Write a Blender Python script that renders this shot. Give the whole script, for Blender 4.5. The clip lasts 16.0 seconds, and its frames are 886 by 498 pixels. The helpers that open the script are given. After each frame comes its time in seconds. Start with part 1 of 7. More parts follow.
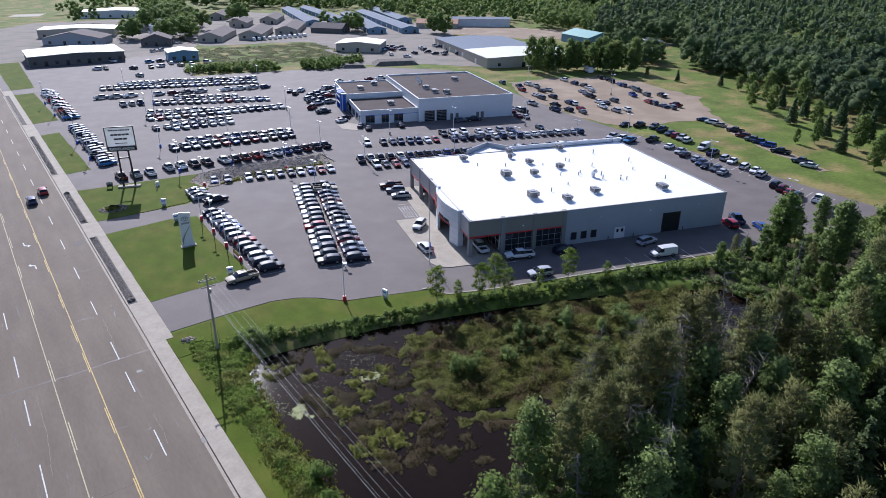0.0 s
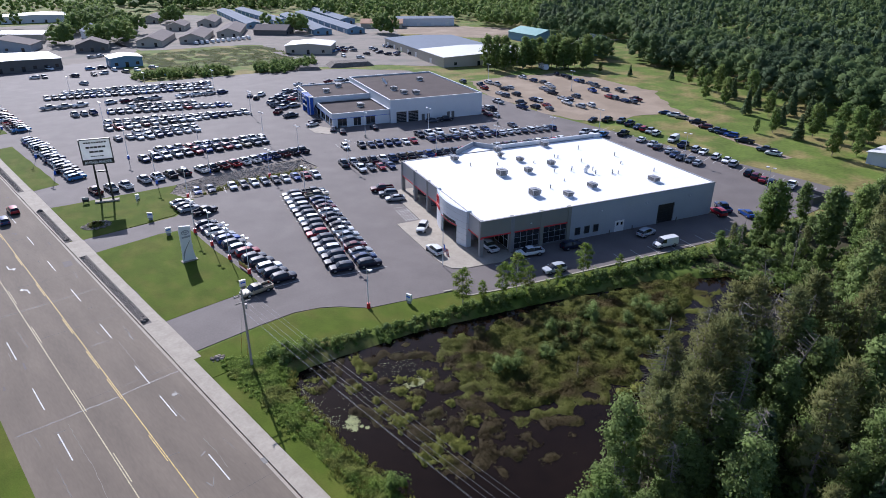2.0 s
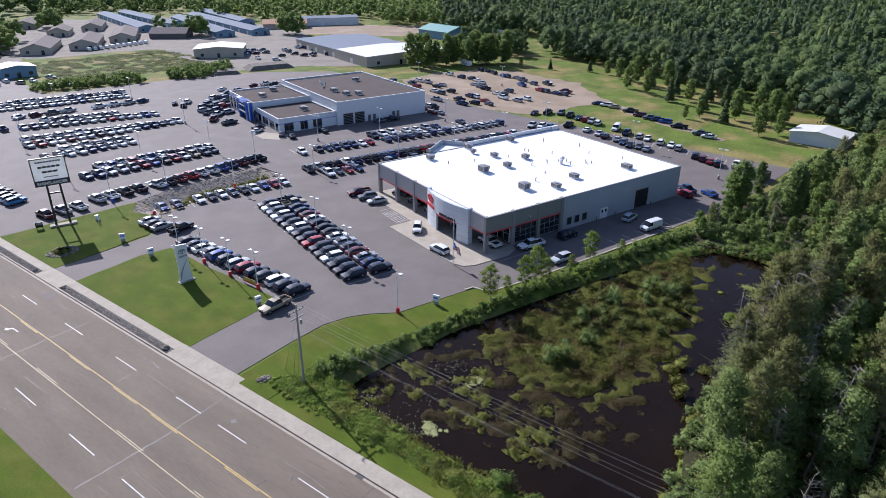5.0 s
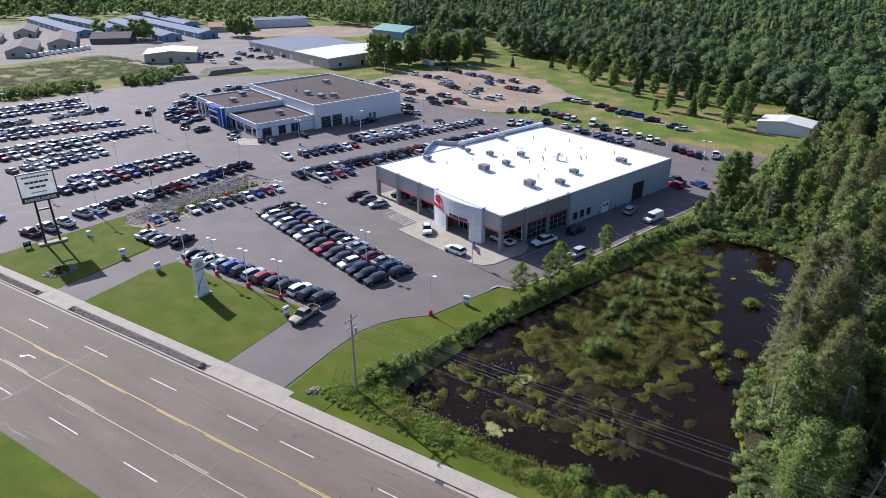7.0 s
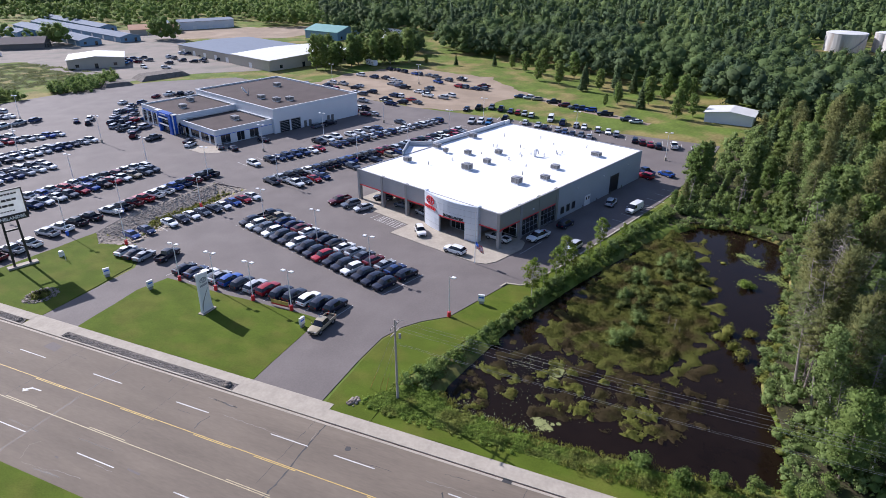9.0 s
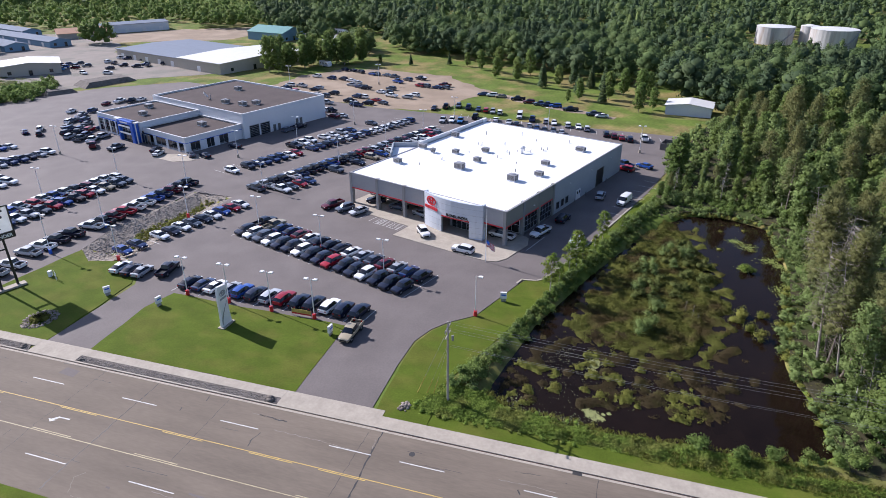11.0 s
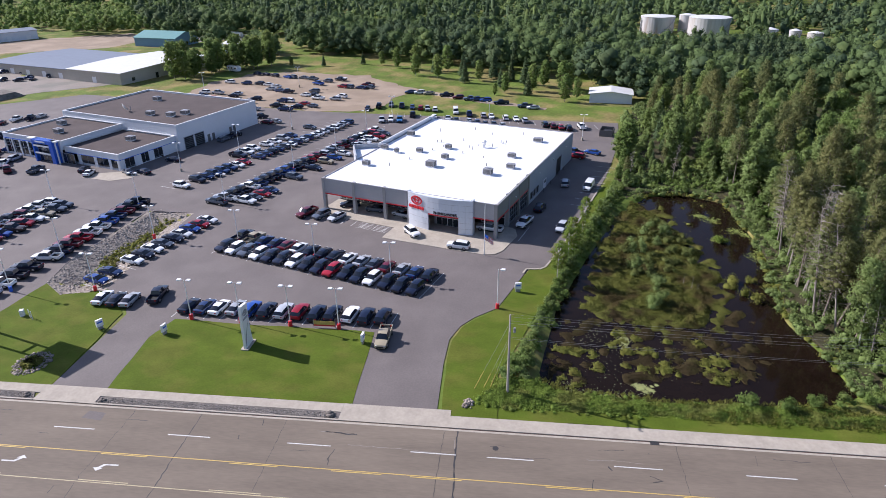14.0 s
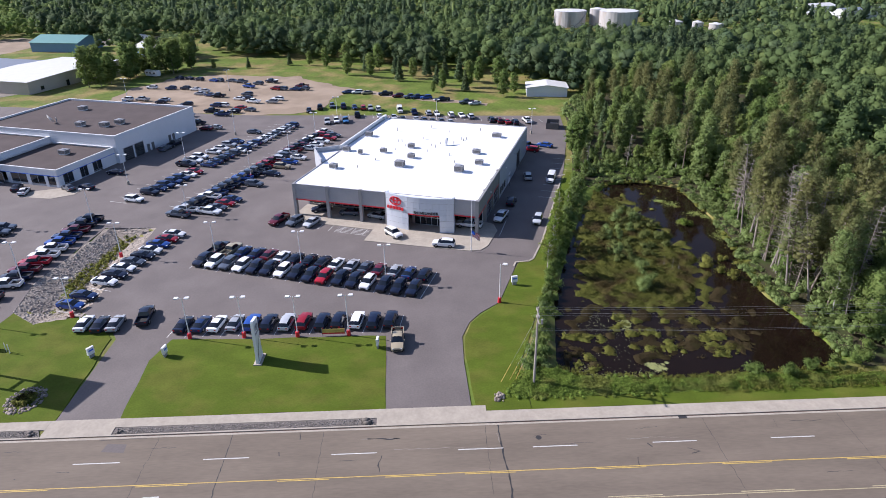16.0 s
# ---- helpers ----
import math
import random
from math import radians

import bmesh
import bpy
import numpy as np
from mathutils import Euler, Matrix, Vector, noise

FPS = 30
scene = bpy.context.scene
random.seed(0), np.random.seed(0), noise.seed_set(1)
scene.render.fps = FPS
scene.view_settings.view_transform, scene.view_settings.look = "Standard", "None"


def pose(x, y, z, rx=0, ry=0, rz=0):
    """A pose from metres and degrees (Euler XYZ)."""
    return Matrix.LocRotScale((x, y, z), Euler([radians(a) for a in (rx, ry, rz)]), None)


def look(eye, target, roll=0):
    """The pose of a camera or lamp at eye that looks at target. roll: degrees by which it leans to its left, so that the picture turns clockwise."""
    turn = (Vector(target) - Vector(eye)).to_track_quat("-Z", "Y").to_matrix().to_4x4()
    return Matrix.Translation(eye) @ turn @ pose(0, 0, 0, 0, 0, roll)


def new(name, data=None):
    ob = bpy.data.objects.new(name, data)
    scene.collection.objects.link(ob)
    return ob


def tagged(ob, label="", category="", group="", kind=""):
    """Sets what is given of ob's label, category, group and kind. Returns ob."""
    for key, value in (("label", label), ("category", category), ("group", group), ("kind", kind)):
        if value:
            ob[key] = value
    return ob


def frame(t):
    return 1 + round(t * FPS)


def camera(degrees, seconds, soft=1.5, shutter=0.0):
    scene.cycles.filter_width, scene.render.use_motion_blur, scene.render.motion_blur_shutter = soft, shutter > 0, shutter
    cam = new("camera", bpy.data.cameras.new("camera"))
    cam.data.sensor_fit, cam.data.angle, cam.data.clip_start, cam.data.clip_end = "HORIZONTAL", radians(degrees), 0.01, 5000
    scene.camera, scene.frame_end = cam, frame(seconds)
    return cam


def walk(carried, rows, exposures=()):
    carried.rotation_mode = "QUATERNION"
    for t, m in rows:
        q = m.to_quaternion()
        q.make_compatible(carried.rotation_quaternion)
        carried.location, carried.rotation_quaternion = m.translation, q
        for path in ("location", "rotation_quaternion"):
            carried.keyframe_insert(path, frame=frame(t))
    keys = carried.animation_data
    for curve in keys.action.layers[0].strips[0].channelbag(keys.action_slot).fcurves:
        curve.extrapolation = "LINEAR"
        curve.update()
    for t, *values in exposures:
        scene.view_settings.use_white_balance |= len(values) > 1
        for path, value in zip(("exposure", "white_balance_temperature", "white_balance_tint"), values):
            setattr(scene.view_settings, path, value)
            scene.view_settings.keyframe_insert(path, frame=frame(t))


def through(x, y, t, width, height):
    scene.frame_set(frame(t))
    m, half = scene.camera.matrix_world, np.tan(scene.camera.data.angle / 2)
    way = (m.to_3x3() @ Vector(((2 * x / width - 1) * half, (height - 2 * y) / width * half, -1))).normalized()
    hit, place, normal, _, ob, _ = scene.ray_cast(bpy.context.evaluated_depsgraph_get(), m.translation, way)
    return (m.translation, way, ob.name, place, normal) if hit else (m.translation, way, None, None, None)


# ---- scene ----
cam = camera(69.0, 16.0, soft=0.55)
METRES, EYE, TILT, LEAN, TURN = 112.75, 54.0, 0.0, 0.0, -38.2
PATH = [
    (0, (1.501, -1.919, 54.159), (2.588, -0.464, 53.322), 0.6),
    (0.5, (-1.341, 0.416, 54.096), (-0.22, 1.846, 53.262), 0.6),
    (1, (-4.049, 2.74, 54.264), (-2.891, 4.141, 53.428), 0.5),
    (1.5, (-6.772, 4.972, 54.506), (-5.575, 6.338, 53.669), 0.4),
    (2, (-9.312, 7.446, 54.528), (-8.077, 8.777, 53.689), 0.3),
    (2.5, (-11.92, 9.973, 54.619), (-10.646, 11.266, 53.779), 0.2),
    (3, (-14.387, 12.448, 54.832), (-13.071, 13.697, 53.99), 0.2),
    (3.5, (-16.912, 15.049, 54.824), (-15.556, 16.254, 53.982), 0.1),
    (4, (-19.307, 17.76, 54.758), (-17.916, 18.923, 53.914), 0.1),
    (6.5, (-29.938, 32.133, 54.907), (-28.416, 33.119, 54.064), -0.1),
    (7, (-31.701, 35.326, 54.995), (-30.154, 36.27, 54.149), -0.2),
    (7.5, (-33.434, 38.558, 55.063), (-31.857, 39.45, 54.217), -0.2),
    (8, (-35.171, 41.852, 55.228), (-33.561, 42.682, 54.381), -0.2),
    (8.5, (-36.856, 45.19, 55.318), (-35.223, 45.972, 54.469), -0.2),
    (11, (-43.572, 61.989, 55.863), (-41.85, 62.539, 55.007), -0.3),
    (11.5, (-44.715, 65.424, 55.966), (-42.98, 65.927, 55.108), -0.4),
    (12, (-45.664, 68.78, 56.013), (-43.916, 69.234, 55.154), -0.6),
    (12.5, (-46.529, 72.439, 56.083), (-44.772, 72.854, 55.222), -0.6),
    (13, (-47.28, 75.929, 56.218), (-45.512, 76.289, 55.356), -0.6),
    (13.5, (-48.027, 79.317, 56.212), (-46.25, 79.63, 55.349), -0.7),
    (14, (-48.631, 82.796, 56.309), (-46.84, 83.009, 55.444), -0.8),
    (14.5, (-49.09, 86.453, 56.54), (-47.293, 86.574, 55.67), -0.8),
    (15, (-49.452, 90.098, 56.829), (-47.653, 90.145, 55.957), -0.8),
    (15.5, (-49.687, 93.929, 57.164), (-47.889, 93.911, 56.288), -0.8),
    (16, (-49.865, 97.76, 57.272), (-48.069, 97.699, 56.394), -0.8),
]
walk(cam, [(t, look(eye, target, roll)) for t, eye, target, roll in PATH],
     exposures=((0, 0.32, 5420, 20), (4, 0.45, 5540, 20), (8.5, 0.55, 5640, 21), (16, 0.62, 5740, 22)))

# ---- world, sun ----
SUN_EL, SUN_AZ = radians(33.4), math.atan2(0.28, 0.96)
world = bpy.data.worlds.new("sky")
scene.world = world
world.use_nodes = True
wn = world.node_tree.nodes
sky = wn.new("ShaderNodeTexSky")
sky.sky_type, sky.sun_disc, sky.sun_elevation, sky.sun_rotation = "NISHITA", False, SUN_EL, SUN_AZ
wn["Background"].inputs["Strength"].default_value = 0.088
world.node_tree.links.new(sky.outputs[0], wn["Background"].inputs["Color"])
sun = new("sun", bpy.data.lights.new("sun", "SUN"))
sun.data.energy, sun.data.angle, sun.data.color = 5.0, radians(0.5), (1.0, 0.93, 0.80)
sun.matrix_world = look((0, 0, 0), (-math.sin(SUN_AZ) * math.cos(SUN_EL), -math.cos(SUN_AZ) * math.cos(SUN_EL), -math.sin(SUN_EL)))


# ---- materials ----
def mat(name, color, rough=0.7, metal=0.0, var=0.12, scale=3.0, fine=40.0, bump=0.0, spec=0.5, second=None, mask=0.0, stretch=None, island=0.0, by_object=False):
    """A procedural material: base colour, broad stains, fine grain, optional second colour in patches and relief."""
    m = bpy.data.materials.new(name)
    m.use_nodes = True
    nt = m.node_tree
    n, l = nt.nodes, nt.links
    b = n["Principled BSDF"]
    b.inputs["Roughness"].default_value, b.inputs["Metallic"].default_value = rough, metal
    b.inputs["Specular IOR Level"].default_value = spec
    geo = n.new("ShaderNodeNewGeometry")
    at = geo.outputs["Position"]
    if stretch:
        mp = n.new("ShaderNodeMapping")
        mp.inputs["Scale"].default_value = stretch
        l.new(at, mp.inputs["Vector"])
        at = mp.outputs[0]
    big, small = n.new("ShaderNodeTexNoise"), n.new("ShaderNodeTexNoise")
    for t, sc, d in ((big, 1.0 / scale, 5), (small, fine, 3)):
        t.inputs["Scale"].default_value, t.inputs["Detail"].default_value = sc, d
        l.new(at, t.inputs["Vector"])
    if by_object:
        info = n.new("ShaderNodeObjectInfo")
        col = info.outputs["Color"]
    else:
        rgb = n.new("ShaderNodeRGB")
        rgb.outputs[0].default_value = (*color, 1)
        col = rgb.outputs[0]
    if second:
        ramp, mix = n.new("ShaderNodeMapRange"), n.new("ShaderNodeMixRGB")
        ramp.inputs["From Min"].default_value, ramp.inputs["From Max"].default_value = 0.48 - mask, 0.62 - mask
        patch = n.new("ShaderNodeTexNoise")
        patch.inputs["Scale"].default_value, patch.inputs["Detail"].default_value = 0.6 / scale, 6
        l.new(at, patch.inputs["Vector"])
        l.new(patch.outputs["Fac"], ramp.inputs["Value"])
        l.new(ramp.outputs[0], mix.inputs["Fac"])
        l.new(col, mix.inputs[1])
        mix.inputs[2].default_value = (*second, 1)
        col = mix.outputs[0]
    add = n.new("ShaderNodeMath")
    add.operation = "MULTIPLY_ADD"
    l.new(big.outputs["Fac"], add.inputs[0])
    add.inputs[1].default_value = 1.4
    l.new(small.outputs["Fac"], add.inputs[2])
    rng = n.new("ShaderNodeMapRange")
    rng.inputs["From Min"].default_value, rng.inputs["From Max"].default_value = 0.7, 1.7
    rng.inputs["To Min"].default_value, rng.inputs["To Max"].default_value = 1 - var, 1 + var
    l.new(add.outputs[0], rng.inputs["Value"])
    val = rng.outputs[0]
    if island:
        r2 = n.new("ShaderNodeMapRange")
        r2.inputs["To Min"].default_value, r2.inputs["To Max"].default_value = 1 - island, 1 + island
        l.new(geo.outputs["Random Per Island"], r2.inputs["Value"])
        mul = n.new("ShaderNodeMath")
        mul.operation = "MULTIPLY"
        l.new(val, mul.inputs[0])
        l.new(r2.outputs[0], mul.inputs[1])
        val = mul.outputs[0]
    hsv = n.new("ShaderNodeHueSaturation")
    l.new(val, hsv.inputs["Value"])
    l.new(col, hsv.inputs["Color"])
    l.new(hsv.outputs[0], b.inputs["Base Color"])
    if bump:
        bp = n.new("ShaderNodeBump")
        bp.inputs["Strength"].default_value, bp.inputs["Distance"].default_value = bump, 0.05
        l.new(small.outputs["Fac"], bp.inputs["Height"])
        l.new(bp.outputs[0], b.inputs["Normal"])
    return m


def leaf_mat(name, color, island=0.24, through=0.34, second=None, patch=6.0, mask=0.0):
    m = mat(name, color, rough=0.75, var=0.16, scale=patch, fine=0.8, spec=0.08, island=island, second=second, mask=mask)
    nt = m.node_tree
    b, out = nt.nodes["Principled BSDF"], nt.nodes["Material Output"]
    tr, mx = nt.nodes.new("ShaderNodeBsdfTranslucent"), nt.nodes.new("ShaderNodeMixShader")
    mx.inputs[0].default_value = through
    nt.links.new(b.inputs["Base Color"].links[0].from_socket, tr.inputs["Color"])
    nt.links.new(b.outputs[0], mx.inputs[1])
    nt.links.new(tr.outputs[0], mx.inputs[2])
    nt.links.new(mx.outputs[0], out.inputs["Surface"])
    return m


M = dict(
    grass=mat("rough_grass", (0.108, 0.150, 0.026), 0.9, var=0.42, scale=9, fine=0.9, bump=0.6, spec=0.12, second=(0.215, 0.180, 0.066), mask=0.02),
    lawn=mat("mown_lawn", (0.079, 0.111, 0.012), 0.9, var=0.24, scale=3.5, fine=5.0, bump=0.4, spec=0.08, second=(0.101, 0.117, 0.018), stretch=(1.2, 0.8, 1)),
    asphalt=mat("lot_asphalt", (0.139, 0.120, 0.112), 0.82, var=0.18, scale=6, fine=3.5, bump=0.1, spec=0.35, second=(0.151, 0.131, 0.122)),
    road=mat("road_asphalt", (0.158, 0.129, 0.099), 0.85, var=0.17, scale=4, fine=2.6, bump=0.12, spec=0.3, second=(0.176, 0.144, 0.110), stretch=(1.6, 0.30, 1)),
    concrete=mat("concrete", (0.365, 0.323, 0.262), 0.85, var=0.18, scale=2, fine=2.5, spec=0.3),
    gravel=mat("gravel", (0.155, 0.138, 0.122), 0.95, var=0.45, scale=1.5, fine=7, bump=0.8, spec=0.2),
    dirt=mat("sandy_ground", (0.27, 0.21, 0.15), 0.95, var=0.15, scale=9, fine=2, spec=0.2, second=(0.33, 0.26, 0.19)),
    swale=mat("swale_gravel", (0.30, 0.26, 0.215), 0.95, var=0.3, scale=2, fine=3, bump=0.8, spec=0.2),
    strip_stone=mat("strip_stone", (0.190, 0.170, 0.150), 0.9, var=0.15, scale=2, fine=8, spec=0.3, island=0.4),
    bed_stone=mat("bed_stone", (0.235, 0.198, 0.165), 0.9, var=0.2, scale=2, fine=8, spec=0.3, island=0.45),
    stone=mat("stone", (0.34, 0.295, 0.25), 0.9, var=0.2, scale=2, fine=8, spec=0.3, island=0.35),
    white_paint=mat("line_paint", (0.55, 0.545, 0.52), 0.7, var=0.2, scale=0.8, fine=8, second=(0.4, 0.39, 0.37), mask=-0.05),
    yellow_paint=mat("yellow_line_paint", (0.50, 0.35, 0.09), 0.7, var=0.3, scale=0.8, fine=5),
    pale_yellow=mat("faded_line_paint", (0.40, 0.34, 0.20), 0.7, var=0.35, scale=0.8, fine=5),
    tar=mat("tar", (0.035, 0.033, 0.033), 0.6, var=0.2),
    water=mat("pond_water", (0.0105, 0.0064, 0.0042), 0.05, var=0.3, scale=12, fine=0.5, spec=0.10),
    roof_white=mat("white_roof_membrane", (0.82, 0.83, 0.85), 0.55, var=0.04, scale=6, fine=1.0),
    roof_brown=mat("ballast_roof", (0.088, 0.071, 0.067), 0.95, var=0.2, scale=5, fine=6, spec=0.2),
    white_wall=mat("white_wall", (0.64, 0.66, 0.69), 0.6, var=0.04, scale=4, fine=2),
    grey_metal=mat("grey_metal_panel", (0.325, 0.335, 0.36), 0.45, 0.2, var=0.06, scale=3, fine=2),
    grey_wall=mat("grey_block_wall", (0.37, 0.39, 0.42), 0.8, var=0.06, scale=3, fine=4),
    dark_block=mat("charcoal_block", (0.13, 0.125, 0.12), 0.85, var=0.1, scale=2, fine=5),
    column_block=mat("column_block", (0.25, 0.25, 0.255), 0.85, var=0.1, scale=2, fine=5),
    olive=mat("olive_stucco", (0.235, 0.230, 0.205), 0.8, var=0.06, scale=3, fine=4),
    red=mat("red_metal", (0.55, 0.02, 0.03), 0.4, var=0.05),
    blue=mat("blue_metal", (0.03, 0.12, 0.55), 0.4, var=0.05),
    glass=mat("window_glass", (0.02, 0.025, 0.03), 0.06, var=0.1, spec=0.8),
    panel=mat("white_portal_panel", (0.62, 0.66, 0.72), 0.35, 0.15, var=0.04, scale=3, fine=2),
    black=mat("black_paint", (0.02, 0.02, 0.022), 0.4, var=0.1),
    steel=mat("galvanised_steel", (0.30, 0.30, 0.31), 0.5, 0.3, var=0.1),
    lamp_white=mat("white_lamp_metal", (0.72, 0.72, 0.72), 0.4, var=0.05),
    wood=mat("weathered_wood", (0.33, 0.295, 0.26), 0.9, var=0.2, scale=1, fine=6, stretch=(6, 6, 0.5)),
    bark=mat("bark", (0.24, 0.195, 0.16), 0.95, var=0.25, scale=1, fine=5, stretch=(5, 5, 0.6)),
    pale_bark=mat("pale_bark", (0.42, 0.40, 0.36), 0.9, var=0.25, scale=1, fine=4),
    dead_wood=mat("dead_wood", (0.235, 0.205, 0.18), 0.95, var=0.2, scale=1, fine=4),
    leaf_pine=leaf_mat("pine_needles", (0.200, 0.207, 0.080), through=0.52, second=(0.172, 0.203, 0.082)),
    leaf_spruce=leaf_mat("spruce_needles", (0.123, 0.179, 0.083), through=0.42, second=(0.131, 0.165, 0.068)),
    leaf_green=leaf_mat("broad_leaves", (0.172, 0.247, 0.071), through=0.52, second=(0.209, 0.263, 0.077)),
    leaf_hedge=leaf_mat("shrub_leaves", (0.175, 0.250, 0.065), through=0.52, second=(0.206, 0.269, 0.077), patch=3.0),
    leaf_pale=leaf_mat("aspen_leaves", (0.226, 0.298, 0.104), through=0.52, second=(0.202, 0.265, 0.087)),
    leaf_far=leaf_mat("far_leaves", (0.108, 0.158, 0.058), island=0.14, through=0.35, second=(0.154, 0.202, 0.065), patch=9.0, mask=-0.06),
    leaf_far_dark=leaf_mat("far_needles", (0.076, 0.115, 0.057), island=0.14, through=0.3, second=(0.099, 0.136, 0.060), patch=9.0),
    leaf_marsh=leaf_mat("marsh_leaves", (0.120, 0.128, 0.028), island=0.22, through=0.25, second=(0.082, 0.064, 0.024), patch=3.4, mask=0.0),
    leaf_brown=leaf_mat("marsh_stalks", (0.050, 0.038, 0.017), island=0.25, through=0.2, second=(0.062, 0.055, 0.019), patch=2.0, mask=-0.05),
    leaf_willow=leaf_mat("willow_leaves", (0.140, 0.170, 0.050), island=0.2, through=0.4, second=(0.125, 0.140, 0.042), patch=3.0),
    leaf_weed=leaf_mat("weeds", (0.178, 0.255, 0.046), island=0.24, through=0.42, second=(0.205, 0.232, 0.056), patch=2.4),
    leaf_sedge=leaf_mat("sedge_leaves", (0.176, 0.188, 0.040), island=0.20, through=0.3, second=(0.140, 0.134, 0.034), patch=2.0, mask=-0.05),
    algae_pale=mat("yellow_duckweed", (0.27, 0.29, 0.10), 0.7, var=0.25, scale=1, fine=5),
    litter=mat("forest_floor", (0.055, 0.05, 0.028), 0.95, var=0.3, scale=3, fine=2, spec=0.1, second=(0.05, 0.07, 0.02)),
    algae=mat("algae_mat", (0.16, 0.20, 0.035), 0.8, var=0.3, scale=1, fine=3),
    algae_white=mat("pale_duckweed", (0.34, 0.36, 0.18), 0.7, var=0.2, scale=1, fine=5),
    tank_steel=mat("tank_steel", (0.44, 0.43, 0.42), 0.6, var=0.2, scale=3, fine=1, stretch=(1, 1, 0.15), second=(0.36, 0.31, 0.27), mask=-0.06),
    tan_wall=mat("tan_siding", (0.42, 0.38, 0.32), 0.8, var=0.06),
    roof_grey=mat("grey_shingle_roof", (0.2, 0.175, 0.165), 0.95, var=0.1, spec=0.15),
    roof_blue=mat("blue_metal_roof", (0.19, 0.22, 0.27), 0.9, 0.0, var=0.06, spec=0.15),
    roof_green=mat("green_metal_roof", (0.12, 0.27, 0.25), 0.5, 0.2, var=0.06),
    roof_metal=mat("pale_metal_roof", (0.60, 0.60, 0.58), 0.6, 0.0, var=0.06),
    tile_roof=mat("orange_brown_roof", (0.42, 0.24, 0.15), 0.9, var=0.1),
    yard=mat("yard_gravel", (0.25, 0.22, 0.19), 0.95, var=0.15, scale=8, fine=2, spec=0.2, second=(0.2, 0.19, 0.16)),
    wall_blue=mat("blue_siding", (0.16, 0.27, 0.38), 0.7, var=0.06),
    car_paint=mat("car_paint", (0.5, 0.5, 0.5), 0.45, 0.0, var=0.02, spec=0.12, by_object=True),
    car_glass=mat("car_glass", (0.010, 0.014, 0.022), 0.03, var=0.05, spec=0.5),
    tyre=mat("tyre_rubber", (0.015, 0.015, 0.015), 0.9, var=0.1),
    rim=mat("alloy_rim", (0.45, 0.45, 0.46), 0.3, 0.7, var=0.05),
    head=mat("headlight_lens", (0.75, 0.76, 0.78), 0.1, var=0.02, spec=0.8),
    tail=mat("taillight_lens", (0.35, 0.01, 0.01), 0.15, var=0.02),
)

paint_ = M["car_paint"].node_tree.nodes["Principled BSDF"]
paint_.inputs["Coat Weight"].default_value, paint_.inputs["Coat Roughness"].default_value, paint_.inputs["Coat IOR"].default_value = 1.0, 0.03, 1.42
M["acrylic"] = leaf_mat("sign_acrylic", (0.86, 0.86, 0.84), island=0.0, through=0.12)


# ---- mesh helpers ----
def part(name, bm, material, parent=None, label=""):
    me = bpy.data.meshes.new(name)
    bmesh.ops.recalc_face_normals(bm, faces=bm.faces)
    bm.to_mesh(me)
    bm.free()
    for m in material if isinstance(material, (list, tuple)) else (material,):
        me.materials.append(m)
    ob = new(name, me)
    if parent:
        ob.parent = parent
    return tagged(ob, label)


def box(bm, x0, y0, z0, x1, y1, z1, mi=0, rot=None):
    r = bmesh.ops.create_cube(bm, size=1.0, matrix=Matrix.Translation(((x0 + x1) / 2, (y0 + y1) / 2, (z0 + z1) / 2)) @ Matrix.Diagonal((abs(x1 - x0), abs(y1 - y0), abs(z1 - z0), 1)))
    for f in {f for w in r["verts"] for f in w.link_faces}:
        f.material_index = mi
    if rot is not None:
        bmesh.ops.transform(bm, matrix=rot, verts=r["verts"])
    return r["verts"]


def boxes(*rows):
    bm = bmesh.new()
    for r in rows:
        box(bm, *r)
    return bm


def tube(bm, a, b, r0, r1=None, seg=8, mi=0):
    """A tapered round bar from a to b."""
    a, b = Vector(a), Vector(b)
    d = b - a
    m = Matrix.Translation((a + b) / 2) @ d.to_track_quat("Z", "Y").to_matrix().to_4x4()
    r = bmesh.ops.create_cone(bm, cap_ends=True, segments=seg, radius1=r0, radius2=r0 if r1 is None else r1, depth=d.length, matrix=m)
    for f in {f for w in r["verts"] for f in w.link_faces}:
        f.material_index = mi


def slab(pts, z0, z1):
    """A flat plate with the outline pts between two heights."""
    bm = bmesh.new()
    f = bm.faces.new([bm.verts.new((x, y, z1)) for x, y in pts])
    if f.normal.z < 0 or sum((pts[i - 1][0] * pts[i][1] - pts[i][0] * pts[i - 1][1]) for i in range(len(pts))) < 0:
        f.normal_flip()
    r = bmesh.ops.extrude_face_region(bm, geom=[f])
    for w in r["geom"]:
        if isinstance(w, bmesh.types.BMVert):
            w.co.z = z0
    bmesh.ops.triangulate(bm, faces=[q for q in bm.faces if len(q.verts) > 4])
    return bm


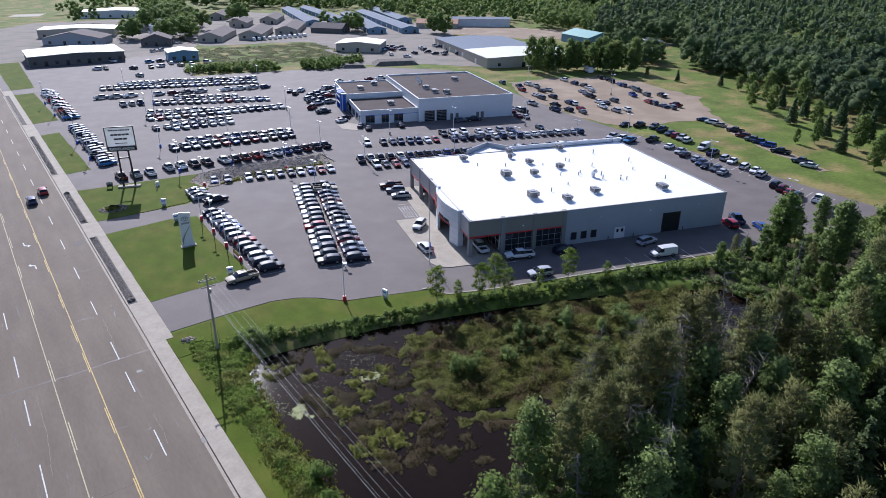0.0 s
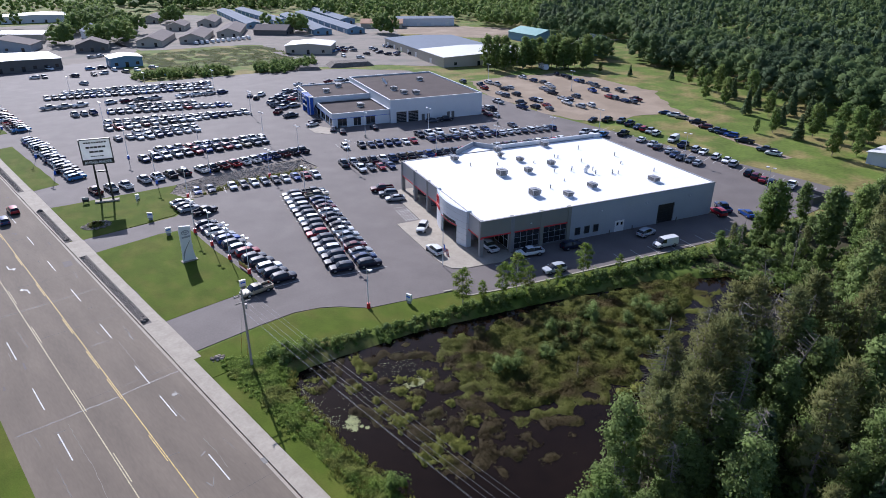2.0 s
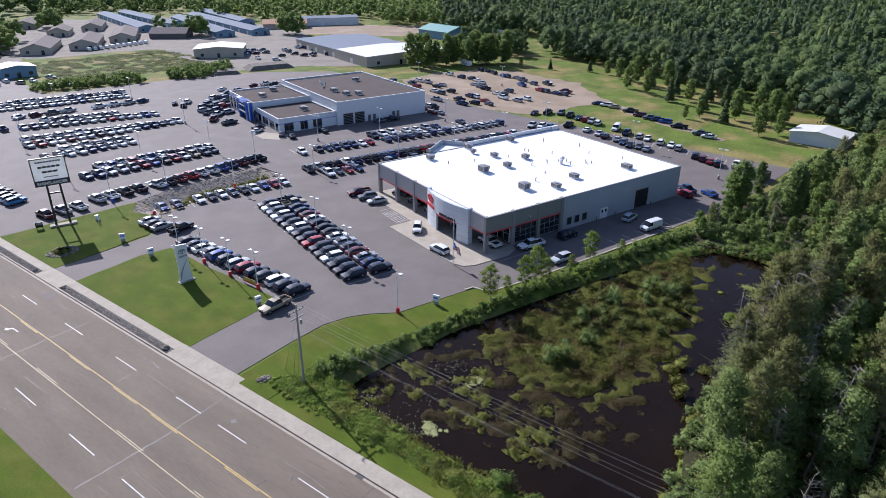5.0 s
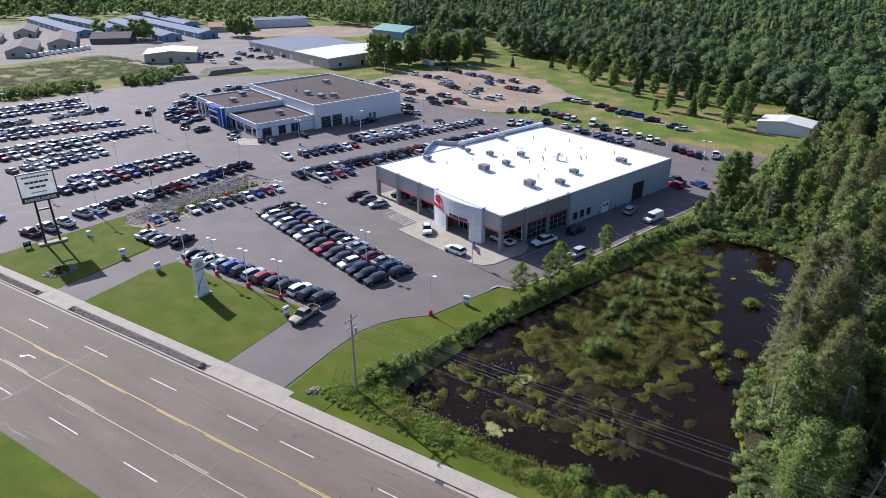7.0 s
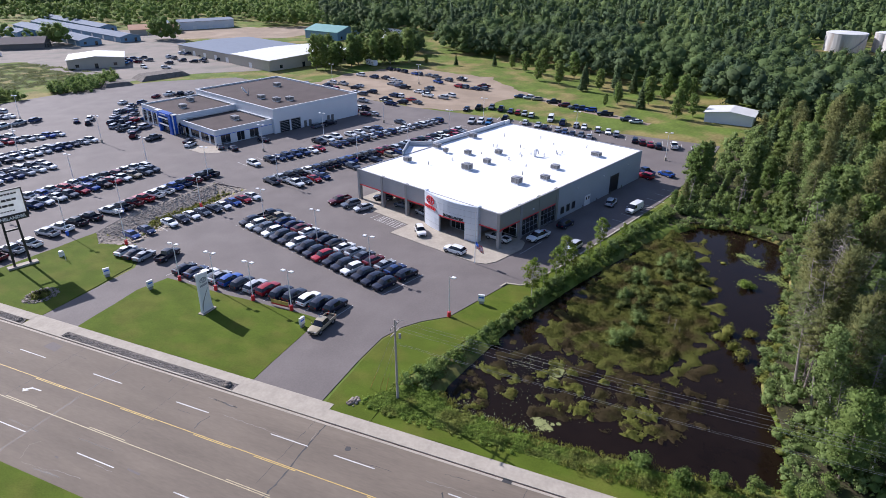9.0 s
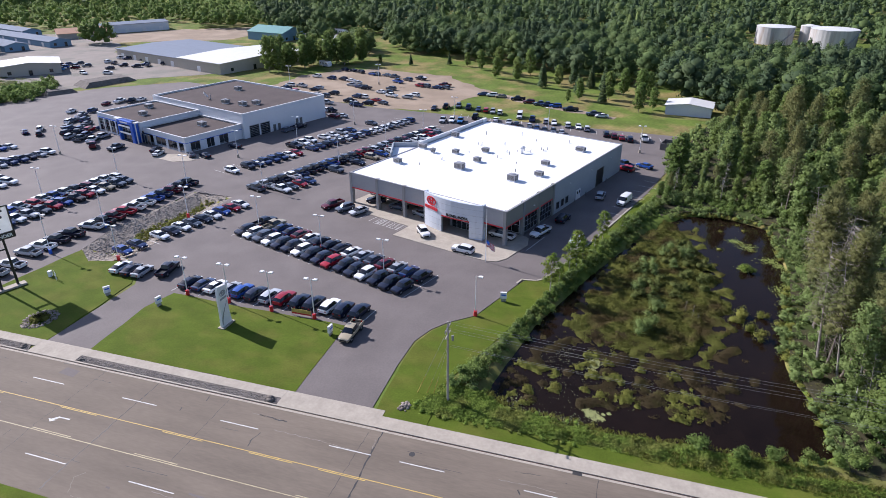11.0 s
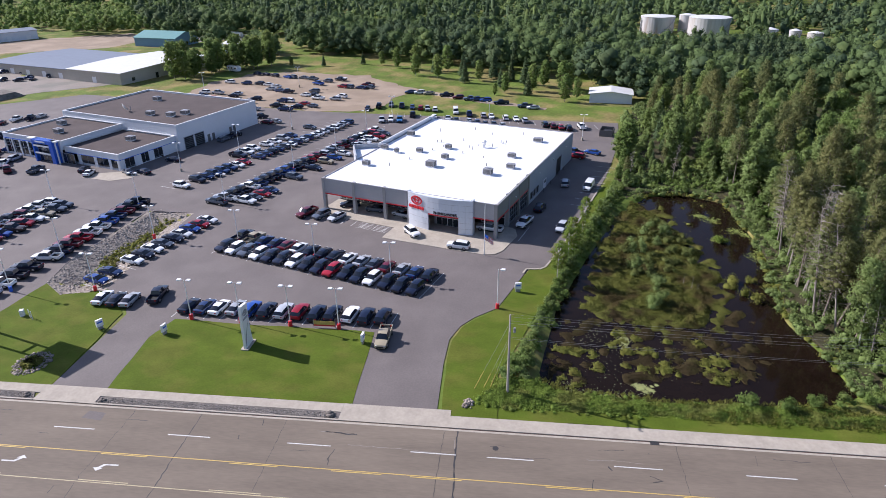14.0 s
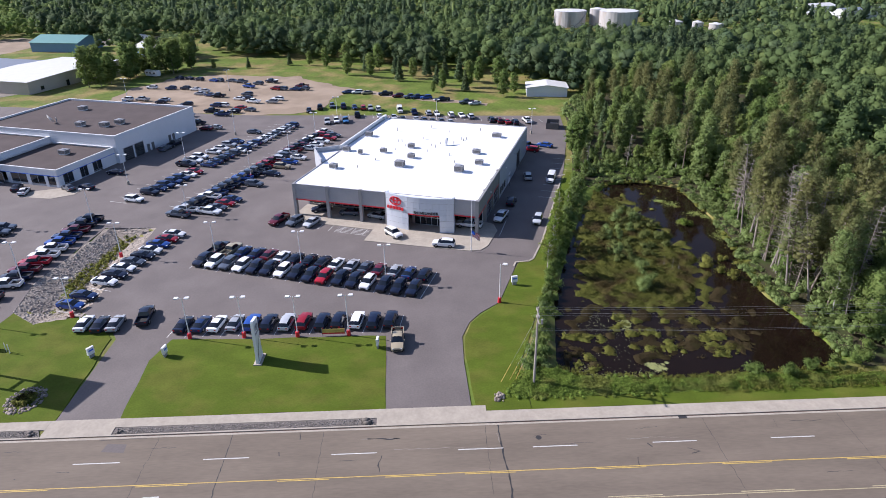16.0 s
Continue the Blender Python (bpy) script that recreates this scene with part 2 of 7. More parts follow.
def mesh_from(name, v, f, material, normals=None):
    me = bpy.data.meshes.new(name)
    v, f = np.asarray(v, np.float32), np.asarray(f, np.int32)
    me.vertices.add(len(v))
    me.vertices.foreach_set("co", v.ravel())
    k = f.shape[1]
    me.loops.add(f.size)
    me.loops.foreach_set("vertex_index", f.ravel())
    me.polygons.add(len(f))
    me.polygons.foreach_set("loop_start", np.arange(0, f.size, k, dtype=np.int32))
    me.update(calc_edges=True)
    me.validate()
    me.materials.append(material)
    if normals is not None and len(me.vertices) == len(v):
        me.polygons.foreach_set("use_smooth", np.ones(len(f), bool))
        me.normals_split_custom_set_from_vertices(np.asarray(normals, np.float32))
    return me


def soft_normals(v, f, out, jitter=0.35):
    """Turn every leaf outwards and give it a rounded normal; returns faces and vertex normals."""
    o = out / (np.linalg.norm(out, axis=1)[:, None] + 1e-6)
    t = v.reshape(-1, 3, 3)
    g = np.cross(t[:, 1] - t[:, 0], t[:, 2] - t[:, 0])
    back = (g * o).sum(1) < 0
    f = f.copy()
    f[back] = f[back][:, [0, 2, 1]]
    o = o + rng.normal(0, jitter, o.shape)
    o /= np.linalg.norm(o, axis=1)[:, None] + 1e-6
    return f, np.repeat(o, 3, 0)


def inside(poly, x, y):
    x, y = np.asarray(x, float), np.asarray(y, float)
    hit = np.zeros(x.shape, bool)
    for (ax, ay), (bx, by) in zip(poly, poly[1:] + poly[:1]):
        if ay != by:
            hit ^= ((ay > y) != (by > y)) & (x < (bx - ax) * (y - ay) / (by - ay) + ax)
    return hit


def edge_distance(poly, x, y):
    best = np.full(np.shape(x), 1e9)
    for (ax, ay), (bx, by) in zip(poly, poly[1:] + poly[:1]):
        dx, dy = bx - ax, by - ay
        k = np.clip(((x - ax) * dx + (y - ay) * dy) / (dx * dx + dy * dy), 0, 1)
        best = np.minimum(best, np.hypot(x - ax - k * dx, y - ay - k * dy))
    return best


rng = np.random.default_rng(7)


def leaves(centres, size, flat=0.5, flutter=0.4, blade=False, out=None, needle=False):
    """Triangular leaf sprays at the centres, each turned at random; blade: upright narrow ones."""
    c = np.asarray(centres, float)
    n = len(c)
    s = size * rng.uniform(0.6, 1.4, (n, 1))
    if needle:
        o = out / (np.linalg.norm(out, axis=1)[:, None] + 1e-6) + rng.normal(0, 0.4, (n, 3)) + (0, 0, 0.45)
        side = np.cross(o, rng.normal(size=(n, 3)))
        side /= np.linalg.norm(side, axis=1)[:, None] + 1e-6
        v = np.stack([c - side * s * 0.20, c + side * s * 0.20, c + o * s], 1)
    elif blade:
        a = rng.uniform(0, 2 * np.pi, n)
        side = np.stack([np.cos(a), np.sin(a), np.zeros(n)], 1)
        tip = np.stack([rng.normal(0, flutter, n), rng.normal(0, flutter, n), np.ones(n)], 1)
        v = np.stack([c - side * s * 0.22, c + side * s * 0.22, c + tip * s], 1)
    else:
        d1, d2 = rng.normal(size=(n, 3)), rng.normal(size=(n, 3))
        if out is None:
            d1[:, 2] *= flat
            d2[:, 2] *= flat
        else:
            o = out / (np.linalg.norm(out, axis=1)[:, None] + 1e-6) + rng.normal(0, 0.45, (n, 3)) + (0, 0, 0.25)
            o /= np.linalg.norm(o, axis=1)[:, None]
            d1 -= o * (d1 * o).sum(1)[:, None]
            d2 = np.cross(o, d1)
        d1 /= np.linalg.norm(d1, axis=1)[:, None]
        d2 -= d1 * (d1 * d2).sum(1)[:, None]
        d2 /= np.linalg.norm(d2, axis=1)[:, None]
        v = np.stack([c - d1 * s * 0.5 - d2 * s * 0.3, c + d1 * s * 0.5 - d2 * s * 0.3, c + d2 * s * 0.6], 1)
    return v.reshape(-1, 3), np.arange(3 * n).reshape(-1, 3)


# ---- ground ----
POND = [(28.0, 79.5), (23.6, 75.5), (22.8, 67.7), (22.0, 58.8), (22.9, 51.0), (23.4, 42.5), (27.0, 33.9), (37.3, 34.5), (46.7, 36.8), (56, 35.8), (63, 34.0), (79.3, 31.8), (101, 32.6), (106, 42), (104.5, 51), (90.8, 60.2), (67.7, 69.2), (47.6, 76)]
DITCH = [(43.2, 162.6), (46.3, 155.7), (82.0, 156.2), (83.5, 166.5), (58.2, 170.0), (47.0, 168.0)]


def height(x, y):
    x, y = np.asarray(x, float), np.asarray(y, float)
    z = np.full(x.shape, -0.03)
    d = np.where(inside(POND, x, y), edge_distance(POND, x, y), 0)
    z -= np.clip(d / 2.4, 0, 1) * 2.0
    d = np.where(inside(DITCH, x, y), edge_distance(DITCH, x, y), 0)
    z -= np.clip(d / 5.0, 0, 1) * 1.9
    far = np.clip((np.hypot(x - 60, y - 100) - 700) / 1800, 0, 1)
    z += far * (25 + 30 * np.sin(x * 0.0021 + 1.3) * np.sin(y * 0.0017 + 0.4))
    return z


def axis(lo, a, b, hi, step):
    near = np.arange(a, b + 0.1, step)
    left = a - np.geomspace(step, a - lo, 34)[::-1]
    right = b + np.geomspace(step, hi - b, 34)
    return np.r_[left, near, right]


gx, gy = axis(-2500, -20, 120, 3200, 1.5), axis(-2500, 20, 180, 3600, 1.5)
X, Y = np.meshgrid(gx, gy)
Z = height(X, Y)
nx, ny = len(gx), len(gy)
ij = np.arange(nx * ny).reshape(ny, nx)
quads = np.stack([ij[:-1, :-1], ij[:-1, 1:], ij[1:, 1:], ij[1:, :-1]], -1).reshape(-1, 4)
tagged(new("ground", mesh_from("ground", np.stack([X, Y, Z], -1).reshape(-1, 3), quads, M["grass"])), "rough green and straw-coloured grassland around the lots", "ground", kind="structure")


def sheet(name, pts, z, material, label, category, thick=0.3):
    ob = part(name, slab(pts, z - thick, z), material)
    return tagged(ob, label, category, kind="structure")


ROAD_N, ROAD_F = -6.2, 15.4
sheet("road", [(ROAD_N, -700), (ROAD_F, -700), (ROAD_F, 1500), (ROAD_N, 1500)], 0.02, M["road"], "grey-brown five-lane asphalt road with worn lane markings", "road")
LOT = [(15.4, 91.9), (18.7, 91.9), (29, 92.2), (35.5, 92.0), (39.5, 90.6), (42.3, 88.6), (45.7, 84.9), (60.1, 79.8), (61.4, 76.5), (70.2, 73.0), (113.9, 59.4), (145.9, 51.8), (170, 49), (180, 156.2), (82.0, 156.2), (46.3, 155.7), (41.6, 149.4), (38, 147), (15.4, 147)]
sheet("pavement", LOT, 0.05, M["asphalt"], "smooth grey asphalt car lot with parking stalls", "pavement")
sheet("pavement_back", [(82, 156.2), (180, 156.2), (183, 170), (82.5, 167.5)], 0.046, M["asphalt"], "grey asphalt aisle between the lots", "pavement")
sheet("pavement_north", [(15.4, 171.5), (46.8, 168), (58.2, 170), (82.5, 167.5), (183, 170), (190, 200), (203, 262), (182, 287), (160, 301), (92, 316), (100, 372), (110, 372), (110, 392), (15.4, 392)], 0.05, M["asphalt"], "grey asphalt dealership lot full of parked cars", "pavement")
def rough_edge(pts, step, amount):
    """The outline pts with wavering sides."""
    res = []
    for (ax, ay), (bx, by) in zip(pts, pts[1:] + pts[:1]):
        k = max(1, int(math.hypot(bx - ax, by - ay) / step))
        for i in range(k):
            x, y = ax + (bx - ax) * i / k, ay + (by - ay) * i / k
            res.append((x + amount * noise.noise((x * 0.15, y * 0.15, 1.0)), y + amount * noise.noise((x * 0.15, y * 0.15, 9.0))))
    return res


sheet("dirt_lot", rough_edge([(182, 138), (196, 131), (210, 128), (226, 133), (249, 151), (257, 190), (252, 208), (236, 216), (206, 222), (188, 196), (181, 160)], 4, 4.0), 0.02, M["dirt"], "sandy unpaved overflow car lot", "dirt lot")
sheet("dirt_track", rough_edge([(222, 136), (228, 134), (211, 110), (198, 88), (190, 72), (187, 73), (194, 89), (206, 111)], 4, 2.0), 0.016, M["dirt"], "worn sandy track through the grass", "dirt track")
for pts in ([(18.7, 103.6), (36.4, 104.0), (37.2, 138.0), (31.7, 139.5), (18.7, 138.6)], [(18.7, 147), (32, 147.6), (38, 147.8), (45.3, 154.5), (43.2, 162.6), (47, 168), (18.7, 171.5)],
            [(18.7, 187), (24.8, 188), (24.2, 236), (18.7, 235)], [(18.7, 253), (26.5, 254.5), (25.8, 312), (18.7, 311)], [(18.7, 322.5), (27.4, 324), (29.6, 405), (18.7, 405)]):
    sheet("lawn", [(max(x, 18.7), y) for x, y in rough_edge(pts, 0.9, 0.3)], 0.085, M["lawn"], "mown green lawn strip beside the road", "lawn")
sheet("verge", rough_edge([(45.9, 84.6), (60.3, 79.4), (61.6, 76.2), (70.4, 72.6), (112, 59.2), (110, 56), (69, 70.2), (47, 77.5), (27, 84), (21.5, 84.2), (17.6, 84), (17.6, 91.2), (29, 91.8), (35.4, 91.6), (39.3, 90.3), (42.0, 88.3)], 0.9, 0.3), 0.07, M["lawn"], "mown grass verge between the lot and the marsh", "lawn")
for y0, y1 in ((104.5, 138.5), (147.5, 171), (188, 235), (253, 311)):
    sheet("stone_strip", [(15.6, y0), (17.0, y0 + 0.8), (17.0, y1 - 0.8), (15.6, y1)], 0.09, M["gravel"], "strip of dark gravel between kerb and sidewalk", "gravel strip")
    sheet("sidewalk", [(17.0, y0), (18.7, y0), (18.7, y1), (17.0, y1)], 0.13, M["concrete"], "pale concrete sidewalk", "sidewalk")
for y0, y1 in ((90, 104.5), (138.5, 147.5), (171, 188), (235, 253), (311, 322)):
    sheet("driveway_apron", [(15.4, y0), (18.75, y0), (18.75, y1), (15.4, y1)], 0.115, M["concrete"], "concrete driveway apron across the sidewalk", "driveway")
sheet("sidewalk_south", [(15.6, -400), (17.6, -400), (17.6, 90), (15.6, 90)], 0.13, M["concrete"], "pale concrete sidewalk beside the road", "sidewalk")
for y0, y1 in ((-400, 90), (104.5, 138.5), (147.5, 171), (188, 235), (253, 311), (322, 405)):
    sheet("kerb", [(15.36, y0), (15.6, y0), (15.6, y1), (15.36, y1)], 0.15, M["concrete"], "concrete kerb along the road", "kerb")
# dark brown that stands in for the shade on the kerb face
kerb_shade = mat("kerb_foot_shade", (0.10, 0.062, 0.05), 0.9, var=0.4, scale=1.5, fine=3)
for y0, y1 in ((-400, 90), (90, 104.5), (104.5, 138.5), (138.5, 147.5), (147.5, 171), (171, 188), (188, 235), (235, 311)):
    sheet("gutter_pan", [(14.9, y0), (15.24, y0), (15.24, y1), (14.9, y1)], 0.027, M["concrete"], "pale concrete gutter pan along the kerb", "gutter", 0.02)
# thin strip along the kerb foot, the kerb face's shade put into colour
for y0, y1 in ((-400, 90), (105, 138), (148, 171), (188, 235)):
    sheet("kerb_shade_line", [(15.24, y0), (15.36, y0), (15.36, y1), (15.24, y1)], 0.036, kerb_shade, "dark brown line at the kerb foot, painted shade of the kerb face", "gutter", 0.02)
sheet("bank", rough_edge([(17.6, -60), (21.5, -60), (21.9, 10), (22.3, 40), (21.8, 60), (22.4, 72), (24.0, 80), (23, 84), (17.6, 84)], 1.5, 0.4), 0.03, M["lawn"], "green grass bank between sidewalk and marsh", "grass bank", 0.2)
sheet("storm_drain", [(14.8, 63.9), (15.36, 63.9), (15.36, 65.0), (14.8, 65.0)], 0.042, M["tar"], "dark rusty storm drain grate at the kerb", "storm drain", 0.02)
sheet("verge_west", [(-20, -400), (-6.2, -400), (-6.2, 500), (-20, 500)], 0.06, M["lawn"], "grass verge on the far side of the road", "lawn")
tagged(part("water", slab(POND, -0.95, -0.9), M["water"]), "dark brown still pond water", "pond", kind="structure")

# ---- road markings ----
def mark(name, x0, y0, x1, y1, material, label, category="lane marking", z=0.028):
    return sheet(name, [(x0, y0), (x1, y0), (x1, y1), (x0, y1)], z, material, label, category, 0.006)


for y in [88.6 + 15.6 * k for k in range(28)] + [79.3 - 15.0 * k for k in range(10)]:
    mark("lane_dash", 10.63, y, 10.77, y + 5.6, M["white_paint"], "worn white lane dash")
for y in [79.6, 92.0] + [107.4 + 15.4 * k for k in range(22)] + [65.1 - 14.5 * k for k in range(8)]:
    mark("lane_dash", -1.57, y, -1.43, y + 6.2, M["white_paint"], "worn white lane dash")
for y in [126 + 16 * k for k in range(20)] + [109.6, 97, 87.6] + [72 - 15.2 * k for k in range(8)]:
    mark("yellow_dash", 6.62, y, 6.74, y + 6.0, M["yellow_paint"], "worn yellow lane dash")
for y in [126 + 16 * k for k in range(20)] + [110, 88.0] + [71.5 - 15.2 * k for k in range(8)]:
    mark("yellow_dash", 2.36, y, 2.48, y + 6.2, M["pale_yellow"], "faded yellow lane dash")
for x in (6.9, 2.15):
    mark("yellow_line", x - 0.06, -400, x + 0.06, 700, M["yellow_paint"] if x > 5 else M["pale_yellow"], "solid yellow lane line")
for y, s in ((130.0, 1), (142.2, -1)):
    pts = [(4.3, y - 1.3 * s), (4.5, y - 1.3 * s), (4.55, y + 0.2 * s), (5.0, y + 0.7 * s), (5.0, y + 0.3 * s), (5.5, y + 0.95 * s), (5.0, y + 1.6 * s), (5.0, y + 1.15 * s), (4.35, y + 0.5 * s)]
    if s > 0:
        pts = [(9.4 - x, yy) for x, yy in pts]
    sheet("turn_arrow", pts, 0.03, M["white_paint"], "worn white turn arrow", "lane marking", 0.006)


def crack(pts, w=0.05, material=None, label="dark ragged tar seam across the road"):
    """A ragged tar seam along the points."""
    left, right = [], []
    q = []
    for (ax, ay), (bx, by) in zip(pts, pts[1:]):
        k = max(2, int(math.hypot(bx - ax, by - ay) / 0.5))
        q += [(ax + (bx - ax) * i / k + rng.normal(0, 0.05), ay + (by - ay) * i / k + rng.normal(0, 0.05)) for i in range(k)]
    for i, (x, y) in enumerate(q):
        a, b = q[max(i - 1, 0)], q[min(i + 1, len(q) - 1)]
        d = math.hypot(b[0] - a[0], b[1] - a[1]) + 1e-6
        ox, oy = -(b[1] - a[1]) / d * w * rng.uniform(0.5, 1.5), (b[0] - a[0]) / d * w * rng.uniform(0.5, 1.5)
        left.append((x + ox, y + oy))
        right.append((x - ox, y - oy))
    bm = bmesh.new()
    l_, r_ = [bm.verts.new((x, y, 0.026)) for x, y in left], [bm.verts.new((x, y, 0.026)) for x, y in right]
    for i in range(len(l_) - 1):
        bm.faces.new((l_[i], l_[i + 1], r_[i + 1], r_[i]))
    tagged(part("tar_seam", bm, material or M["tar"]), label, "road crack", kind="structure")


crack([(15.2, 88.8), (9, 88.7), (6, 88.4), (-6, 88.6)], 0.09)
crack([(15.2, 122.8), (-6, 122.6)], 0.05)
crack([(10.2, 103.6), (8.6, 103.9), (7.0, 103.5)], 0.07)
crack([(13.2, 105.5), (13.0, 101.0)], 0.08)
crack([(10.6, 70.6), (9.4, 69.9)], 0.10)
crack([(9.6, 66), (8.9, 64.6), (8.4, 66.5)], 0.05)
for k in range(20):
    y = 20 + 22.5 * k + rng.uniform(-3, 3)
    crack([(15.2, y), (4 + rng.uniform(-3, 3), y + rng.uniform(-0.6, 0.6)), (-6, y + rng.uniform(-0.6, 0.6))][: 2 + int(rng.integers(2))], 0.022)
for k in range(34):
    x, y = rng.choice((-5.4, -4, -1.5, 0.6, 4.5, 8.2, 9.6, 10.7, 13.2, 14.6)) + rng.normal(0, 0.4), rng.uniform(20, 260)
    crack([(x, y), (x + rng.uniform(-0.3, 0.3), y + rng.uniform(2, 7))], 0.028)
for pts in ([(0.0, 87.1), (-0.1, 83.6), (-0.1, 80.0), (-0.0, 76.4), (-0.4, 71.4), (-0.6, 67.9)], [(13.2, 106.7), (13.1, 102.7), (13.2, 101.1)], [(11.1, 102.2), (11.1, 95.1), (10.7, 89.0)], [(11.5, 88.9), (13.9, 89.1)], [(-4.9, 119.0), (-2.9, 120.1), (-1.2, 119.1)], [(-5.2, 118.4), (-5.0, 114.7), (-4.5, 113.1), (-4.3, 108.9)], [(-2.0, 110.0), (-2.1, 106.6)], [(11.4, 73.0), (11.6, 68.2), (11.4, 65.8)]):
    crack(pts, 0.035, M["yard"], "pale worn streak on the road")
for k in range(22):
    x, y = rng.uniform(-5, 14), rng.uniform(15, 230)
    crack([(x, y), (x + rng.uniform(-2.2, 2.2), y + rng.uniform(-0.5, 0.5))], rng.uniform(0.018, 0.06))
for k in range(16):
    x, y, w, h = rng.uniform(-5, 13.5), rng.uniform(20, 220), rng.uniform(0.2, 0.7), rng.uniform(0.5, 2.2)
    sheet("road_patch", rough_edge([(x, y), (x + w, y + 0.1), (x + w, y + h), (x + 0.1, y + h)], 0.3, 0.35), 0.0255, M["asphalt"], "small dark repair patch in the road", "road patch", 0.005)
sheet("road_patch", rough_edge([(12.4, 135.6), (13.9, 135.8), (14.1, 138.2), (12.6, 138.5)], 0.5, 0.3), 0.026, M["asphalt"], "dark oval patch in the road", "road patch", 0.005)
bm = bmesh.new()
tube(bm, (12.3, 83.9, 0.0), (12.3, 83.9, 0.03), 0.38, seg=16)
tagged(part("manhole_cover", bm, M["tar"]), "dark iron manhole cover in the road", "manhole cover")

# ---- parking stalls and kerbs ----
def stall_lines(a, b, n, heading, length=5.2):
    c, s = math.cos(radians(heading)), math.sin(radians(heading))
    for i in range(n):
        f = i / (n - 1)
        x, y = a[0] + (b[0] - a[0]) * f, a[1] + (b[1] - a[1]) * f
        bm = boxes((0, -0.055, 0, length, 0.055, 0.008))
        ob = part("stall_line", bm, M["white_paint"])
        ob.matrix_world = pose(x, y, 0.051, 0, 0, heading)
        tagged(ob, "white painted stall line", "stall line", kind="structure")


def kerb_line(pts, w=0.35, z=0.16):
    bm = bmesh.new()
    for (ax, ay), (bx, by) in zip(pts, pts[1:]):
        L = math.hypot(bx - ax, by - ay)
        box(bm, -0.05, -w / 2, 0, L + 0.05, w / 2, z, rot=pose(ax, ay, 0, 0, 0, math.degrees(math.atan2(by - ay, bx - ax))))
    tagged(part("kerb", bm, M["concrete"]), "pale concrete kerb at the edge of the lot", "kerb", kind="structure")


stall_lines((37.9, 139.0), (37.3, 102.2), 14, -9)
stall_lines((61.9, 142.9), (47.6, 98.6), 17, -18.6, 10.4)
stall_lines((78.6, 151.9), (47.4, 161.0), 13, 251.4, 4.6)
stall_lines((97.2, 168.6), (165.6, 142.6), 25, 71.4, 5.0)
stall_lines((93.0, 153.0), (169.0, 123.4), 28, 71.4, 5.0)
stall_lines((85.5, 124.0), (79.0, 106.5), 8, 161.4, 5.2)
for a, b in ((79.5, 108.5), (80.8, 112.2)):
    stall_lines((a - 0.3, b), (a - 4.6, b + 1.5), 8, 71.4, 3.4)
stall_lines((93.0, 65.2), (122.0, 56.0), 8, 71.4, 4.6)
stall_lines((76.0, 80.6), (80.6, 79.2), 4, 161.4, 3.2)
stall_lines((162.0, 56.5), (175.0, 128.0), 26, 8, 5.0)
kerb_line([(58.8, 80.6), (60.4, 80.0), (60.7, 77.4), (61.6, 76.4)])
kerb_line([(61.6, 76.4), (70.2, 73.0), (104.0, 62.4)])
kerb_line([(106.5, 63.8), (108.6, 62.2), (109.0, 60.8)])

# ---- buildings ----
def root(name, m, label, category, group="", kind=""):
    ob = new(name)
    ob.empty_display_size = 0.5
    ob.matrix_world = m
    return tagged(ob, label, category, group, kind)


def ring(pts, z0, z1, t):
    """A band of walls of thickness t, inside the outline pts (counter-clockwise), joined at the corners."""
    bm = bmesh.new()
    n = len(pts)
    inner = []
    for i in range(n):
        p, a, b = Vector(pts[i]), Vector(pts[i - 1]), Vector(pts[(i + 1) % n])
        d1, d2 = (p - a).normalized(), (b - p).normalized()
        n1, n2 = Vector((-d1.y, d1.x)), Vector((-d2.y, d2.x))
        inner.append(p + (n1 + n2) * (t / (1 + n1.dot(n2))))
    rings = [[bm.verts.new((q[0], q[1], z)) for q in qs] for qs, z in ((pts, z0), (pts, z1), (inner, z1), (inner, z0))]
    for i in range(n):
        j = (i + 1) % n
        for a, b in zip(rings, rings[1:] + rings[:1]):
            bm.faces.new((a[i], a[j], b[j], b[i]))
    return bm


def rooftop_unit(m, w, d, h, label="grey rooftop air handling unit", dark=True):
    w, d, h = 0.85 * w, 0.78 * d, 0.95 * h
    r = root("rooftop_unit", m, label, "air conditioner", "rooftop units")
    bm = boxes((-w / 2, -d / 2, 0.25, w / 2, d / 2, h))
    bmesh.ops.bevel(bm, geom=bm.edges[:], offset=0.05, segments=1)
    part("housing", bm, M["steel"], r)
    part("curb", boxes((-w / 2 + 0.1, -d / 2 + 0.1, 0, w / 2 - 0.1, d / 2 - 0.1, 0.25)), M["roof_white"], r)
    for x0, y0, x1, y1 in ((-w / 2 - 0.02, -d * 0.42, -w / 2 + 0.03, d * 0.42), (-w * 0.42, -d / 2 - 0.02, w * 0.30, -d / 2 + 0.03)):
        coil = part("coil_panel", boxes((x0, y0, 0.42, x1, y1, h - 0.12)), M["dark_block"], r, "dark louvred coil panel")
        for z in np.arange(0.5, h - 0.2, 0.22):
            part("louvre", boxes((x0 - 0.02, y0 - 0.02, z, x1, y1, z + 0.05)), M["steel"], coil)
    bm = bmesh.new()
    tube(bm, (0, 0, h), (0, 0, h + 0.14), min(w, d) * 0.33, seg=16)
    part("fan_guard", bm, M["grey_metal"], r)
    part("hood", boxes((w / 2, -d * 0.35, 0.5, w / 2 + 0.45, d * 0.35, h - 0.15)), M["steel"], r)
    return r


